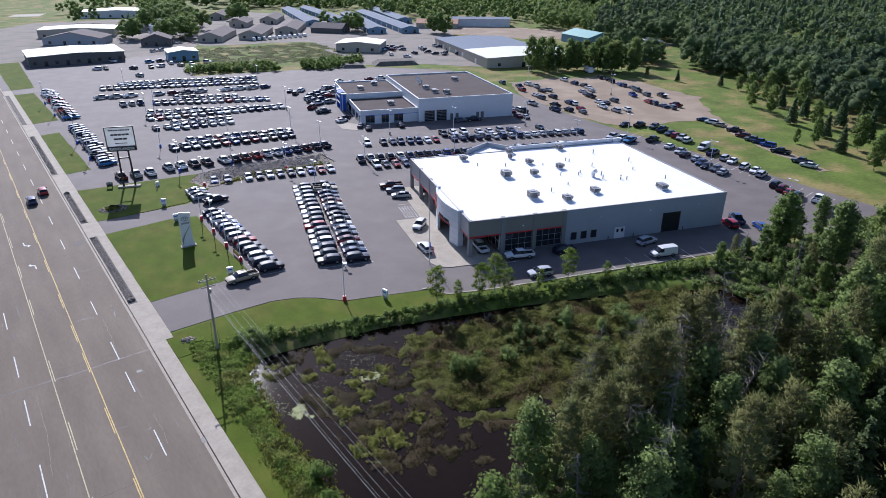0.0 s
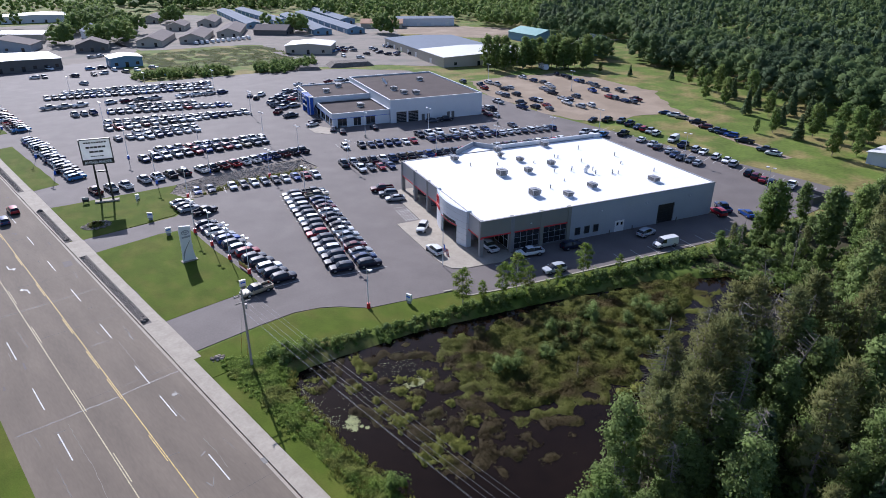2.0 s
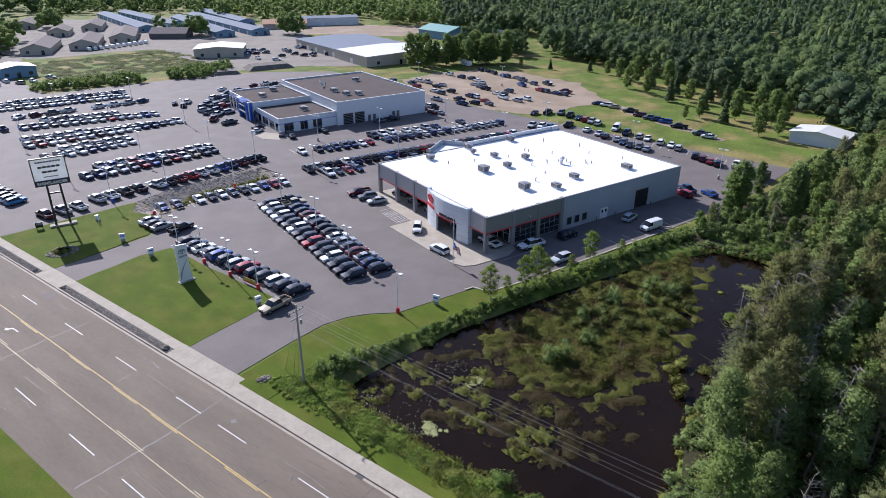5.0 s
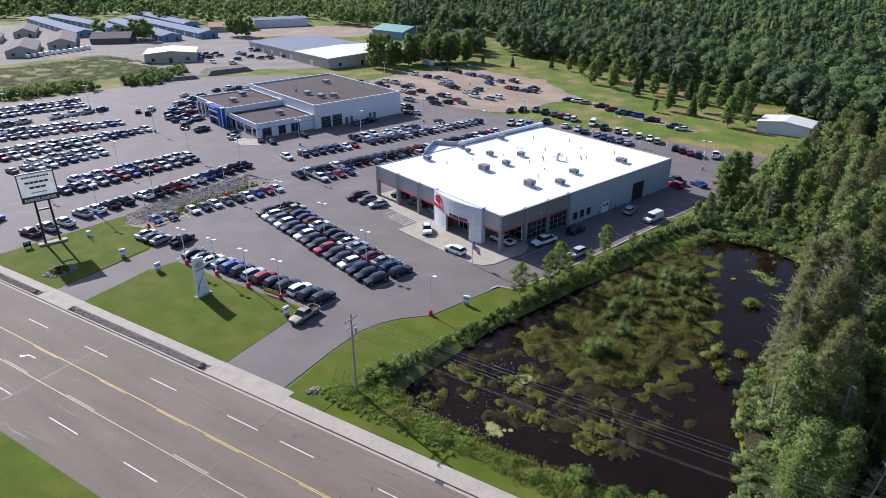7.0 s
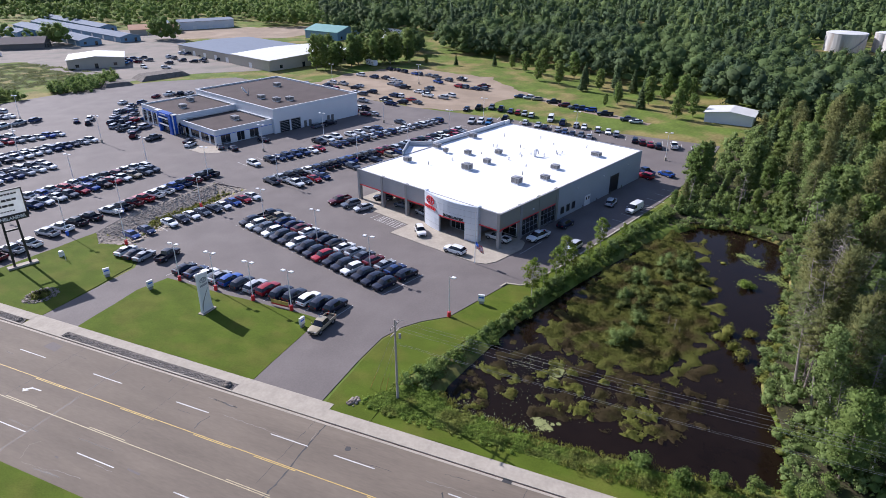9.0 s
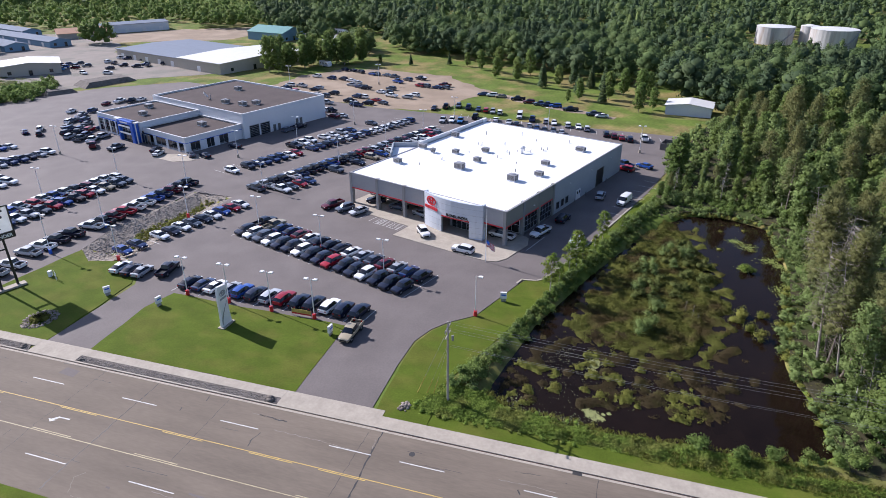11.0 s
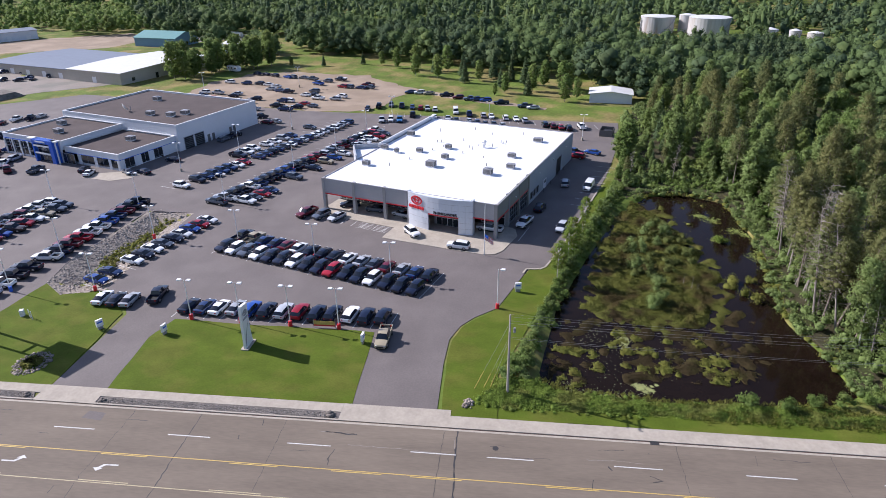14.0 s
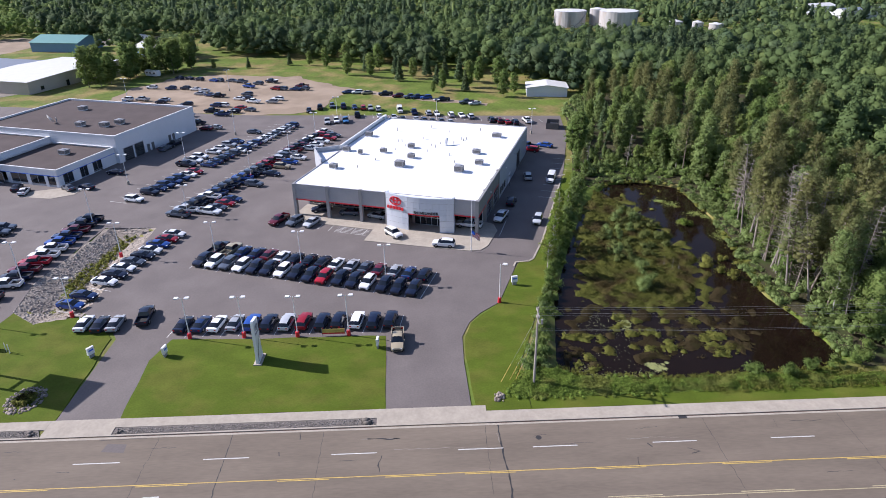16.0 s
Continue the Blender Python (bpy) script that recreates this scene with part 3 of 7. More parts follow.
def vent_pipe(m, h, r=0.12):
    o = root("vent_pipe", m, "small white roof vent pipe", "roof vent", "roof vents")
    bm = bmesh.new()
    tube(bm, (0, 0, 0), (0, 0, h), r, seg=8)
    part("pipe", bm, M["steel"], o)
    bm = bmesh.new()
    tube(bm, (0, 0, h), (0, 0, h + 0.15), r * 1.9, r * 0.6, seg=8)
    part("cap", bm, M["lamp_white"], o)


def window(parent, axis_, at, a0, a1, z0, z1, cols, rows, frame_mat, glass_mat=None, side=1):
    """A glazed opening in a wall facing -x ('x') or -y ('y') at the given plane: frame, mullions and single panes."""
    def bx(p0, p1, q0, q1, r0, r1):
        return (p0, q0, r0, p1, q1, r1) if axis_ == "x" else (q0, p0, r0, q1, p1, r1)
    t = 0.07
    def post(i):
        a = a0 + (a1 - a0) * i / cols
        return bx(at - 0.10, at + 0.08, a - t / 2, a + t / 2, z0, z1)
    def rail(j):
        z = z0 + (z1 - z0) * j / rows
        return bx(at - 0.09, at + 0.07, a0 - t / 2, a1 + t / 2, z - t / 2, z + t / 2)
    w = part("window", boxes(post(0), post(cols), rail(0), rail(rows)), frame_mat, parent)
    for i in range(1, cols):
        part("mullion", boxes(post(i)), frame_mat, w)
    for j in range(1, rows):
        part("transom", boxes(rail(j)), frame_mat, w)
    for i in range(cols):
        for j in range(rows):
            b0, b1 = a0 + (a1 - a0) * i / cols + 0.03, a0 + (a1 - a0) * (i + 1) / cols - 0.03
            c0, c1 = z0 + (z1 - z0) * j / rows + 0.03, z0 + (z1 - z0) * (j + 1) / rows - 0.03
            part("pane", boxes(bx(at - 0.05, at - 0.03, b0, b1, c0, c1)), glass_mat or M["glass"], w)
    return w


DEALER = pose(73.5, 86.0, 0.05, 0, 0, -18.6)
H = 7.5
dealer = root("dealership_building", DEALER, "grey car dealership with white flat roof and curved white entrance portal", "building")
OUT = [(0, 0), (59.2, 0), (59.2, 43), (26.5, 43.4), (22.5, 48.6), (14.8, 43.0), (0, 43)]
part("roof", slab([(0.3, 0.3), (58.9, 0.3), (58.9, 42.7), (26.3, 43.1), (22.4, 48.1), (15.0, 42.7), (0.3, 42.7)], H - 0.35, H - 0.06), M["roof_white"], dealer, "white roof membrane")
# side wall towards the marsh: olive front bay, then grey block
part("side_wall", boxes((20.5, 0, 0, 43.6, 0.35, H), (43.6, 0, 4.4, 48.2, 0.35, H), (48.2, 0, 0, 59.2, 0.35, H)), M["grey_wall"], dealer, "grey block wall")
part("side_fascia", boxes((0, 0, 4.3, 20.5, 0.5, H)), M["olive"], dealer, "olive stucco fascia")
part("side_fascia_band", boxes((0.05, -0.06, 4.05, 20.5, 0.5, 4.3)), M["red"], dealer, "thin red band")
part("back_wall", boxes((58.85, 0.35, 0, 59.2, 42.9, H)), M["grey_wall"], dealer)
part("north_wall", boxes((26.5, 43.05, 0, 58.85, 43.4, H), (0.35, 42.6, 4.2, 14.8, 42.95, H), (6.5, 42.65, 0, 14.8, 42.9, 4.2)), M["grey_wall"], dealer)
for (ax, ay), (bx_, by_) in (((14.8, 43.0), (22.5, 48.6)), ((22.5, 48.6), (26.5, 43.4))):
    L = math.hypot(bx_ - ax, by_ - ay)
    part("service_wall", boxes((0, -0.3, 0, L, 0, H + 1.1)), M["grey_wall"], dealer).matrix_local = pose(ax, ay, 0, 0, 0, math.degrees(math.atan2(by_ - ay, bx_ - ax)))
part("raised_parapet", boxes((26.6, 43.0, H, 59.2, 43.4, H + 1.0), (57.0, 42.6, H, 59.2, 43.0, H + 1.0)), M["lamp_white"], dealer, "raised pale parapet")
part("edge_flashing", ring([(-0.05, -0.05), (59.25, -0.05), (59.25, 42.9), (0, 42.95)], H - 0.05, H + 0.08, 0.3), M["steel"], dealer, "grey metal roof edge")
for k, (s0, s1) in enumerate(((16.2, 17.5), (18.6, 19.9))):
    part("logo_stripe", boxes((0, -0.36, 3.2 + k * 0.8, 3.2, -0.3, 3.5 + k * 0.8)), M["red"] if k == 0 else M["black"], dealer).matrix_local = pose(15.8, 43.7, 0.6, 0, 0, 36) @ pose(0.6, 0, 0, 0, -25, 0)
# front: fascia on columns, showroom set back behind it
for v0, v1 in ((20.6, 26.6), (26.6, 34.5), (34.5, 43.0), (0.0, 5.4)):
    part("front_fascia", boxes((0, v0 + 0.02, 4.1, 0.45, v1 - 0.02, H + 0.02)), M["grey_metal"], dealer, "grey metal fascia panel")
    part("fascia_band", boxes((-0.06, v0, 3.85, 0.47, v1, 4.1)), M["red"], dealer, "thin red band")
for v in (0.0, 20.2, 26.2, 34.1, 42.2):
    part("column", boxes((-0.10, v + 0.05, 0, 0.70, v + 0.75, H + 0.1)), M["column_block"], dealer, "grey block column")
for u_ in (6.6, 13.4, 19.9):
    part("column", boxes((u_, -0.1, 0, u_ + 0.8, 0.7, H + 0.1)), M["column_block"] if u_ < 10 else M["olive"], dealer, "block column")
part("soffit", boxes((0.45, 0.5, 4.05, 6.5, 42.6, 4.15)), M["grey_metal"], dealer)
part("canopy_floor", boxes((-1.6, -1.2, -0.02, 6.6, 43.2, 0.10)), M["concrete"], dealer, "concrete floor under the canopy")
part("showroom_wall", boxes((6.5, 0.6, 0, 6.75, 6.2, 0.5), (6.5, 15.0, 0, 6.75, 42.6, 0.5)), M["dark_block"], dealer)
for v0, v1, c in ((0.7, 6.1, 3), (15.1, 20.4, 3), (20.6, 26.3, 4), (26.7, 34.2, 5), (34.6, 42.5, 5)):
    window(dealer, "x", 6.55, v0, v1, 0.5, 4.0, c, 2, M["lamp_white"])
for a0, a1, c in ((7.6, 13.3, 4), (14.3, 19.8, 4)):
    window(dealer, "y", 0.25, a0, a1, 0.4, 4.0, c, 3, M["grey_metal"])
part("plinth", boxes((7.4, 0.0, 0, 19.9, 0.4, 0.4)), M["dark_block"], dealer)
for a in (22.0, 24.3, 26.6):
    window(dealer, "y", -0.02, a, a + 1.25, 1.0, 2.6, 1, 1, M["dark_block"])
door = part("service_door", boxes((32.2, -0.06, 0, 34.6, 0.0, 2.5)), M["lamp_white"], dealer, "white double service door")
part("door_window", boxes((32.6, -0.08, 1.4, 33.1, -0.06, 2.1)), M["glass"], door)
part("door_window", boxes((33.7, -0.08, 1.4, 34.2, -0.06, 2.1)), M["glass"], door)
od = part("overhead_door", boxes((43.7, 0.16, 0.02, 48.1, 0.24, 4.38)), M["black"], dealer, "dark overhead door")
for k in range(8):
    part("slat", boxes((43.7, 0.12, 0.04 + 0.545 * k, 48.1, 0.16, 0.545 * k + 0.54)), M["black"], od)
for a in (30.4, 36.4, 43.2, 48.6):
    bm = bmesh.new()
    tube(bm, (a, -0.7, 0), (a, -0.7, 1.05), 0.11)
    tagged(part("bollard", bm, M["dark_block"]), "short dark steel bollard by the workshop wall", "bollard", "workshop bollards").matrix_world = DEALER
for a in (11.0, 28.2, 40.0, 52.0):
    part("wall_lamp", boxes((a, -0.25, 5.4, a + 0.3, 0, 5.6)), M["lamp_white"], dealer)
# curved entrance portal
bm = bmesh.new()
def arc(v):
    return -1.75 + 1.5 * (abs(v - 12.6) / 8.0) ** 2
PV = [5.3, 6.7, 8.2, 9.6, 11.0, 12.4, 13.8, 15.1, 16.45, 17.8, 19.15, 20.5]
for a, b in zip(PV, PV[1:]):
    z0 = 4.0 if 8.2 < (a + b) / 2 < 15.1 else 0.0
    part("portal_panel", slab([(arc(a + 0.01), a + 0.01), (arc(a + 0.01) + 0.5, a + 0.01), (arc(b - 0.01) + 0.5, b - 0.01), (arc(b - 0.01), b - 0.01)], z0, 7.75), M["panel"], dealer, "white metal portal panel")
    for zj in (1.4, 2.7, 4.0, 5.3, 6.6):
        if zj > z0 + 0.2:
            part("portal_joint", slab([(arc(a) - 0.012, a), (arc(a) + 0.3, a), (arc(b) + 0.3, b), (arc(b) - 0.012, b)], zj, zj + 0.03), M["grey_metal"], dealer)
bm.free()
part("portal_roof", slab([(arc(v) + 0.2, v) for v in PV] + [(0.5, 20.5), (0.5, 5.3)], 7.4, 7.55), M["roof_white"], dealer)
for v0, v1 in ((5.3, 5.75), (20.05, 20.5)):
    part("portal_cheek", boxes((arc(v0 if v0 < 9 else v1) + 0.1, v0, 0, 0.6, v1, 7.9)), M["panel"], dealer)
for a, b in zip(PV[2:7], PV[3:8]):
    part("portal_band", slab([(arc(a) - 0.05, a), (arc(a) + 0.5, a), (arc(b) + 0.5, b), (arc(b) - 0.05, b)], 3.75, 4.0), M["red"], dealer)
window(dealer, "x", 2.2, 8.4, 14.9, 0.1, 3.6, 5, 2, M["lamp_white"])
part("vestibule", boxes((2.0, 7.8, 3.6, 6.6, 15.5, 3.9), (2.3, 7.8, 0, 6.6, 8.2, 3.6), (2.3, 15.1, 0, 6.6, 15.5, 3.6)), M["grey_metal"], dealer)


def oval(bm, c, a, b, w, m, mi=0, n=28, d=0.12):
    """A flat oval ring in the local y-z plane, of depth d."""
    vs = []
    for k in range(n):
        s, t = math.sin(2 * math.pi * k / n), math.cos(2 * math.pi * k / n)
        vs.append([bm.verts.new(m @ Vector(p)) for p in ((-d, c[0] + a * t, c[1] + b * s), (-d, c[0] + (a - w) * t, c[1] + (b - w) * s), (0, c[0] + (a - w) * t, c[1] + (b - w) * s), (0, c[0] + a * t, c[1] + b * s))])
    for p, q in zip(vs, vs[1:] + vs[:1]):
        for i in range(4):
            bm.faces.new((p[i], q[i], q[(i + 1) % 4], p[(i + 1) % 4])).material_index = mi


vm = 18.0
face = pose(arc(vm) - 0.02, vm, 0, 0, 0, -math.degrees(math.atan2(arc(19.0) - arc(17.0), 2.0)))
bm = bmesh.new()
for c, a, b, w in (((0, 6.35), 1.5, 0.98, 0.24), ((0, 6.45), 0.6, 0.84, 0.2), ((0, 6.78), 1.15, 0.48, 0.2)):
    oval(bm, c, a, b, w, face)
part("emblem", bm, M["red"], dealer, "red oval emblem")
for k in range(6):
    part("sign_block", boxes((-0.14, 1.62 - k * 0.72, 4.45, 0, 2.14 - k * 0.72, 5.1)), M["red"], dealer, "red sign block").matrix_local = face


def lettering(text, size, m, material, parent, name="lettering"):
    cu = bpy.data.curves.new(name, "FONT")
    cu.body, cu.size, cu.extrude, cu.align_x, cu.offset = text, size, 0.05, "CENTER", 0.022
    tmp = new(name, cu)
    me_ = bpy.data.meshes.new_from_object(tmp.evaluated_get(bpy.context.evaluated_depsgraph_get()))
    bpy.data.objects.remove(tmp)
    me_.materials.append(material)
    ob = new(name, me_)
    ob.parent = parent
    ob.matrix_local = m
    return ob


for i, ch in enumerate("RHINELANDER"):
    v_ = 13.5 - i * 0.48
    lettering(ch, 0.80, pose(arc(v_) - 0.06, v_, 4.15, 90, 0, -90 - math.degrees(math.atan2(arc(v_ + 0.3) - arc(v_ - 0.3), 0.6))), M["black"], dealer, "letter")

for u_, v_, w_, d_, h_ in ((12.2, 38.4, 1.5, 2.2, 1.3), (25.7, 41.0, 1.6, 2.2, 1.3), (39.6, 40.5, 1.7, 2.4, 1.4), (26.7, 31.3, 1.4, 2.0, 1.2), (32.1, 25.7, 1.5, 2.0, 1.3), (24.1, 23.0, 1.5, 2.0, 1.3), (17.3, 23.5, 2.0, 2.8, 1.6), (31.5, 8.2, 1.6, 2.4, 1.2), (23.5, 5.6, 1.6, 2.4, 1.2), (17.2, 8.9, 2.0, 2.6, 1.6), (24.0, 36.5, 1.0, 1.2, 1.3), (47.0, 6.3, 1.8, 3.0, 1.2)):
    rooftop_unit(DEALER @ pose(u_, v_, H - 0.06), w_, d_, h_)
for u_, v_, h_ in ((29.9, 20.7, 0.7), (46.3, 34.6, 1.0), (51.4, 26.1, 0.9), (36.5, 30.9, 0.7), (37.0, 30.0, 0.7), (34.0, 19.8, 0.8), (38.1, 15.9, 0.9), (22.9, 11.5, 0.8), (14, 33, 0.7), (33, 27.5, 0.7), (28.5, 14.5, 0.5), (40.5, 25, 0.8), (35.2, 21.2, 0.6), (37.4, 19.4, 0.5), (39.0, 18.2, 0.9), (41.6, 14.2, 0.6), (42.2, 15.0, 0.8), (43.0, 13.8, 0.7), (29.4, 29.0, 0.5), (20.4, 31.0, 0.6), (48.6, 20.0, 0.6), (52.0, 12.0, 0.8)):
    vent_pipe(DEALER @ pose(u_, v_, H - 0.06), h_)
o = root("roof_fan", DEALER @ pose(36.6, 17.7, H - 0.06), "curved white exhaust fan on the roof", "roof fan")
bm = bmesh.new()
tube(bm, (0, 0, 0), (0, 0, 1.2), 0.45, seg=12)
tube(bm, (0, 0, 1.2), (0.7, 0, 1.5), 0.5, 0.55, seg=12)
part("duct", bm, M["lamp_white"], o)

# front pad with a rounded kerb
pad = [(-1.7, -3.2), (3, -3.4), (6, -2.0), (6.5, -1.2), (-1.6, -1.2), (-1.6, 43.4), (-3.2, 43.6), (-3.4, 22.6), (-9.0, 22.4), (-8.4, 6.0), (-8.0, 0.0), (-7.0, -2.2), (-4.8, -3.1)]
o = part("entrance_pad", slab(pad, -0.1, 0.10), M["concrete"])
o.matrix_world = DEALER
tagged(o, "pale concrete pad with a rounded corner before the entrance", "pavement", kind="structure")

# second dealership
WH = pose(128.5, 183.5, 0.05, 0, 0, -18.6)
hall = root("white_dealership", WH, "long white dealership with brown roofs and a blue arch", "building")
part("hall_wall", boxes((0, -0.9, 0, 35.4, -0.55, 7.9), (35.05, -0.55, 0, 35.4, 48.2, 7.9), (0, -0.55, 0, 0.35, 48.6, 7.9), (0.35, 48.2, 0, 35.4, 48.55, 7.9)), M["white_wall"], hall, "white wall")
part("hall_roof", slab([(0.3, -0.6), (35.1, -0.6), (35.1, 48.3), (0.3, 48.3)], 7.2, 7.45), M["roof_brown"], hall, "brown ballasted roof")
part("hall_coping", ring([(-0.05, -0.95), (35.45, -0.95), (35.45, 48.6), (-0.05, 48.6)], 7.9, 8.0, 0.45), M["lamp_white"], hall)
part("wing_wall", boxes((-21.2, 22.0, 0, -20.9, 47.3, 6.2), (-20.9, 22.0, 3.6, 0, 22.3, 6.2), (-20.9, 47.0, 0, 0, 47.3, 6.2)), M["white_wall"], hall)
part("wing_roof", slab([(-20.9, 22.3), (-0.05, 22.3), (-0.05, 47.0), (-20.9, 47.0)], 5.6, 5.85), M["roof_brown"], hall, "brown ballasted roof")
part("wing_coping", ring([(-21.3, 21.9), (-0.02, 21.9), (-0.02, 47.4), (-21.3, 47.4)], 6.2, 6.3, 0.4), M["lamp_white"], hall)
part("low_wall", boxes((-20.4, 0.2, 3.1, -0.05, 0.5, 4.7), (-20.4, 0.5, 3.1, -20.1, 21.9, 4.7)), M["white_wall"], hall)
part("low_roof", slab([(-20.1, 0.5), (-0.05, 0.5), (-0.05, 21.95), (-20.1, 21.95)], 4.0, 4.25), M["roof_brown"], hall, "brown ballasted roof")
part("low_coping", ring([(-20.5, 0.1), (-0.02, 0.1), (-0.02, 21.85), (-20.5, 21.85)], 4.7, 4.8, 0.4), M["lamp_white"], hall)
part("blue_band", boxes((-20.44, 0.15, 2.95, -0.05, 0.55, 3.1), (-20.45, 0.55, 2.95, -20.05, 21.9, 3.1)), M["blue"], hall, "thin blue band")
for v0, v1, c in ((1.2, 3.6, 1), (4.6, 9.2, 2), (10.4, 15.6, 2)):
    window(hall, "x", -20.2, v0, v1, 0.6, 2.95, c, 1, M["grey_metal"])
for v0, v1 in ((0.5, 1.2), (3.6, 4.6), (9.2, 10.4), (15.6, 17.0)):
    part("pier", boxes((-20.35, v0, 0, -20.05, v1, 2.95)), M["white_wall"], hall, "white wall pier")
for u0, u1, z0, c in ((-18.6, -15.4, 0.6, 2), (-13.0, -10.4, 0.1, 2), (-8.5, -5.3, 0.6, 2)):
    window(hall, "y", 0.4, u0, u1, z0, 2.95, c, 1, M["grey_metal"])
for u0, u1 in ((-18.0 - 2.3, -18.6), (-15.4, -13.0), (-10.4, -8.5), (-5.3, -0.05)):
    part("pier", boxes((u0, 0.28, 0, u1, 0.58, 3.1)), M["white_wall"], hall, "white wall pier")
window(hall, "x", -21.22, 34.5, 46.5, 0.6, 4.6, 6, 2, M["white_wall"])
part("low_plinth", boxes((-20.3, 0.45, 0, -20.0, 21.9, 0.5), (-18, 0.3, 0, -6, 0.6, 0.25)), M["grey_wall"], hall)
arch = part("entrance_arch", boxes((-23.3, 22.6, 0, -21.3, 24.1, 6.6), (-23.3, 30.6, 0, -21.3, 31.3, 6.6), (-23.3, 24.1, 5.5, -21.3, 30.6, 6.6)), M["blue"], hall, "blue metal entrance arch")
part("arch_bar", boxes((-23.42, 24.1, 4.6, -22.9, 30.6, 5.0)), M["lamp_white"], arch, "white canopy bar")
part("arch_bar", boxes((-23.42, 24.1, 2.5, -22.9, 30.6, 2.85)), M["lamp_white"], arch, "white canopy bar")
part("sign_bar", boxes((-23.36, 25.4, 5.85, -23.3, 29.6, 6.25)), M["lamp_white"], arch, "white sign bar")
window(hall, "x", -22.3, 24.3, 30.4, 0.1, 5.4, 4, 3, M["grey_metal"])
window(hall, "x", -21.26, 17.2, 21.8, 0.1, 3.0, 3, 1, M["grey_metal"])
part("canopy", boxes((-23.0, 21.6, 6.3, -21.2, 33.6, 6.6)), M["lamp_white"], hall, "white entrance canopy")
part("canopy_column", boxes((-22.9, 21.65, 0, -22.6, 21.95, 6.3)), M["lamp_white"], hall)
part("wing_band", boxes((-21.3, 31.4, 4.7, -21.2, 47.2, 4.95)), M["blue"], hall, "thin blue band")
for k in range(5):
    part("wing_column", boxes((-21.5, 32.6 + 3.5 * k, 0, -21.2, 33.0 + 3.5 * k, 4.7)), M["lamp_white"], hall, "white column")
for a in (2.2, 6.6):
    bay = part("bay_door", boxes((a, -0.94, 0.02, a + 3.6, -0.9, 3.64)), M["grey_metal"], hall, "glazed overhead bay door")
    for k in range(7):
        part("pane", boxes((a + 0.05, -0.98, 0.04 + 0.52 * k, a + 3.55, -0.94, 0.48 + 0.52 * k)), M["glass"], bay)
    part("bay_frame", boxes((a - 0.15, -1.02, 0, a, -0.9, 3.8), (a + 3.6, -1.02, 0, a + 3.75, -0.9, 3.8), (a, -1.02, 3.65, a + 3.6, -0.9, 3.8)), M["grey_metal"], hall)
for a in (11.6, 13.6, 21.4, 23.2):
    part("wall_door", boxes((a, -0.97, 0, a + 1.1, -0.9, 2.2)), M["dark_block"], hall)
for u_, v_, z_ in ((8.1, 18.1, 7.45), (13.1, 8.4, 7.45), (9.3, 10.6, 7.45), (24.4, 32.5, 7.45), (-14, 32, 5.85), (-7, 40, 5.85), (-7.5, 10, 4.25)):
    rooftop_unit(WH @ pose(u_, v_, z_), 2.2, 3.0, 1.4, "pale rooftop unit on brown ballast")
o = root("satellite_dish", WH @ pose(9.6, 28.4, 7.45), "pale satellite dish on a roof mast", "satellite dish")
bm = bmesh.new()
bmesh.ops.create_uvsphere(bm, u_segments=16, v_segments=8, radius=2.2)
bmesh.ops.delete(bm, geom=[w for w in bm.verts if w.co.z > -1.5], context="VERTS")
part("dish", bm, M["lamp_white"], o).matrix_local = pose(0, 0, 2.4, 55, 0, 60)
bm = bmesh.new()
tube(bm, (0, 0, 0), (0, 0, 1.6), 0.12)
part("mast", bm, M["steel"], o)
sheet("display_pad", [(101.5, 189), (104, 184.5), (108, 183.5), (110, 187), (107, 196), (103.5, 198)], 0.10, M["concrete"], "rounded concrete display pad", "pavement")


def gable(name, m, w, d, h, rise, wall, roof, label, doors=0, windows=0):
    """A shed or house w wide (x), d deep (y), with its ridge along y."""
    r = root(name, m, label, "building")
    bm = bmesh.new()
    for y in (-d / 2, d / 2):
        bm.faces.new([bm.verts.new(p) for p in ((-w / 2, y, 0), (w / 2, y, 0), (w / 2, y, h), (0, y, h + rise), (-w / 2, y, h))])
    for x in (-w / 2, w / 2):
        bm.faces.new([bm.verts.new(p) for p in ((x, -d / 2, 0), (x, d / 2, 0), (x, d / 2, h), (x, -d / 2, h))])
    part("wall", bm, wall, r)
    bm = bmesh.new()
    e, k = 0.5, rise / (w / 2)
    for s in (-1, 1):
        a = [(0, -d / 2 - e, h + rise + 0.05), (s * (w / 2 + e), -d / 2 - e, h - k * e + 0.05), (s * (w / 2 + e), d / 2 + e, h - k * e + 0.05), (0, d / 2 + e, h + rise + 0.05)]
        lo, hi = [bm.verts.new(p) for p in a], [bm.verts.new((x, y, z + 0.18)) for x, y, z in a]
        bm.faces.new(lo)
        bm.faces.new(hi)
        for i in range(4):
            bm.faces.new((lo[i], lo[(i + 1) % 4], hi[(i + 1) % 4], hi[i]))
    part("roof", bm, roof, r)
    for i in range(doors):
        y = (i - (doors - 1) / 2) * (d / max(doors, 1))
        part("door", boxes((-w / 2 - 0.06, y - 1.3, 0, -w / 2 - 0.01, y + 1.3, 2.6)), M["lamp_white"], r)
    for i in range(windows):
        x = (i - (windows - 1) / 2) * (w / max(windows, 1))
        part("door" if i % 2 else "window", boxes((x - 0.8, -d / 2 - 0.06, 0.9 - 0.9 * (i % 2), x + 0.8, -d / 2 - 0.01, 2.4)), M["glass"], r)
    return r


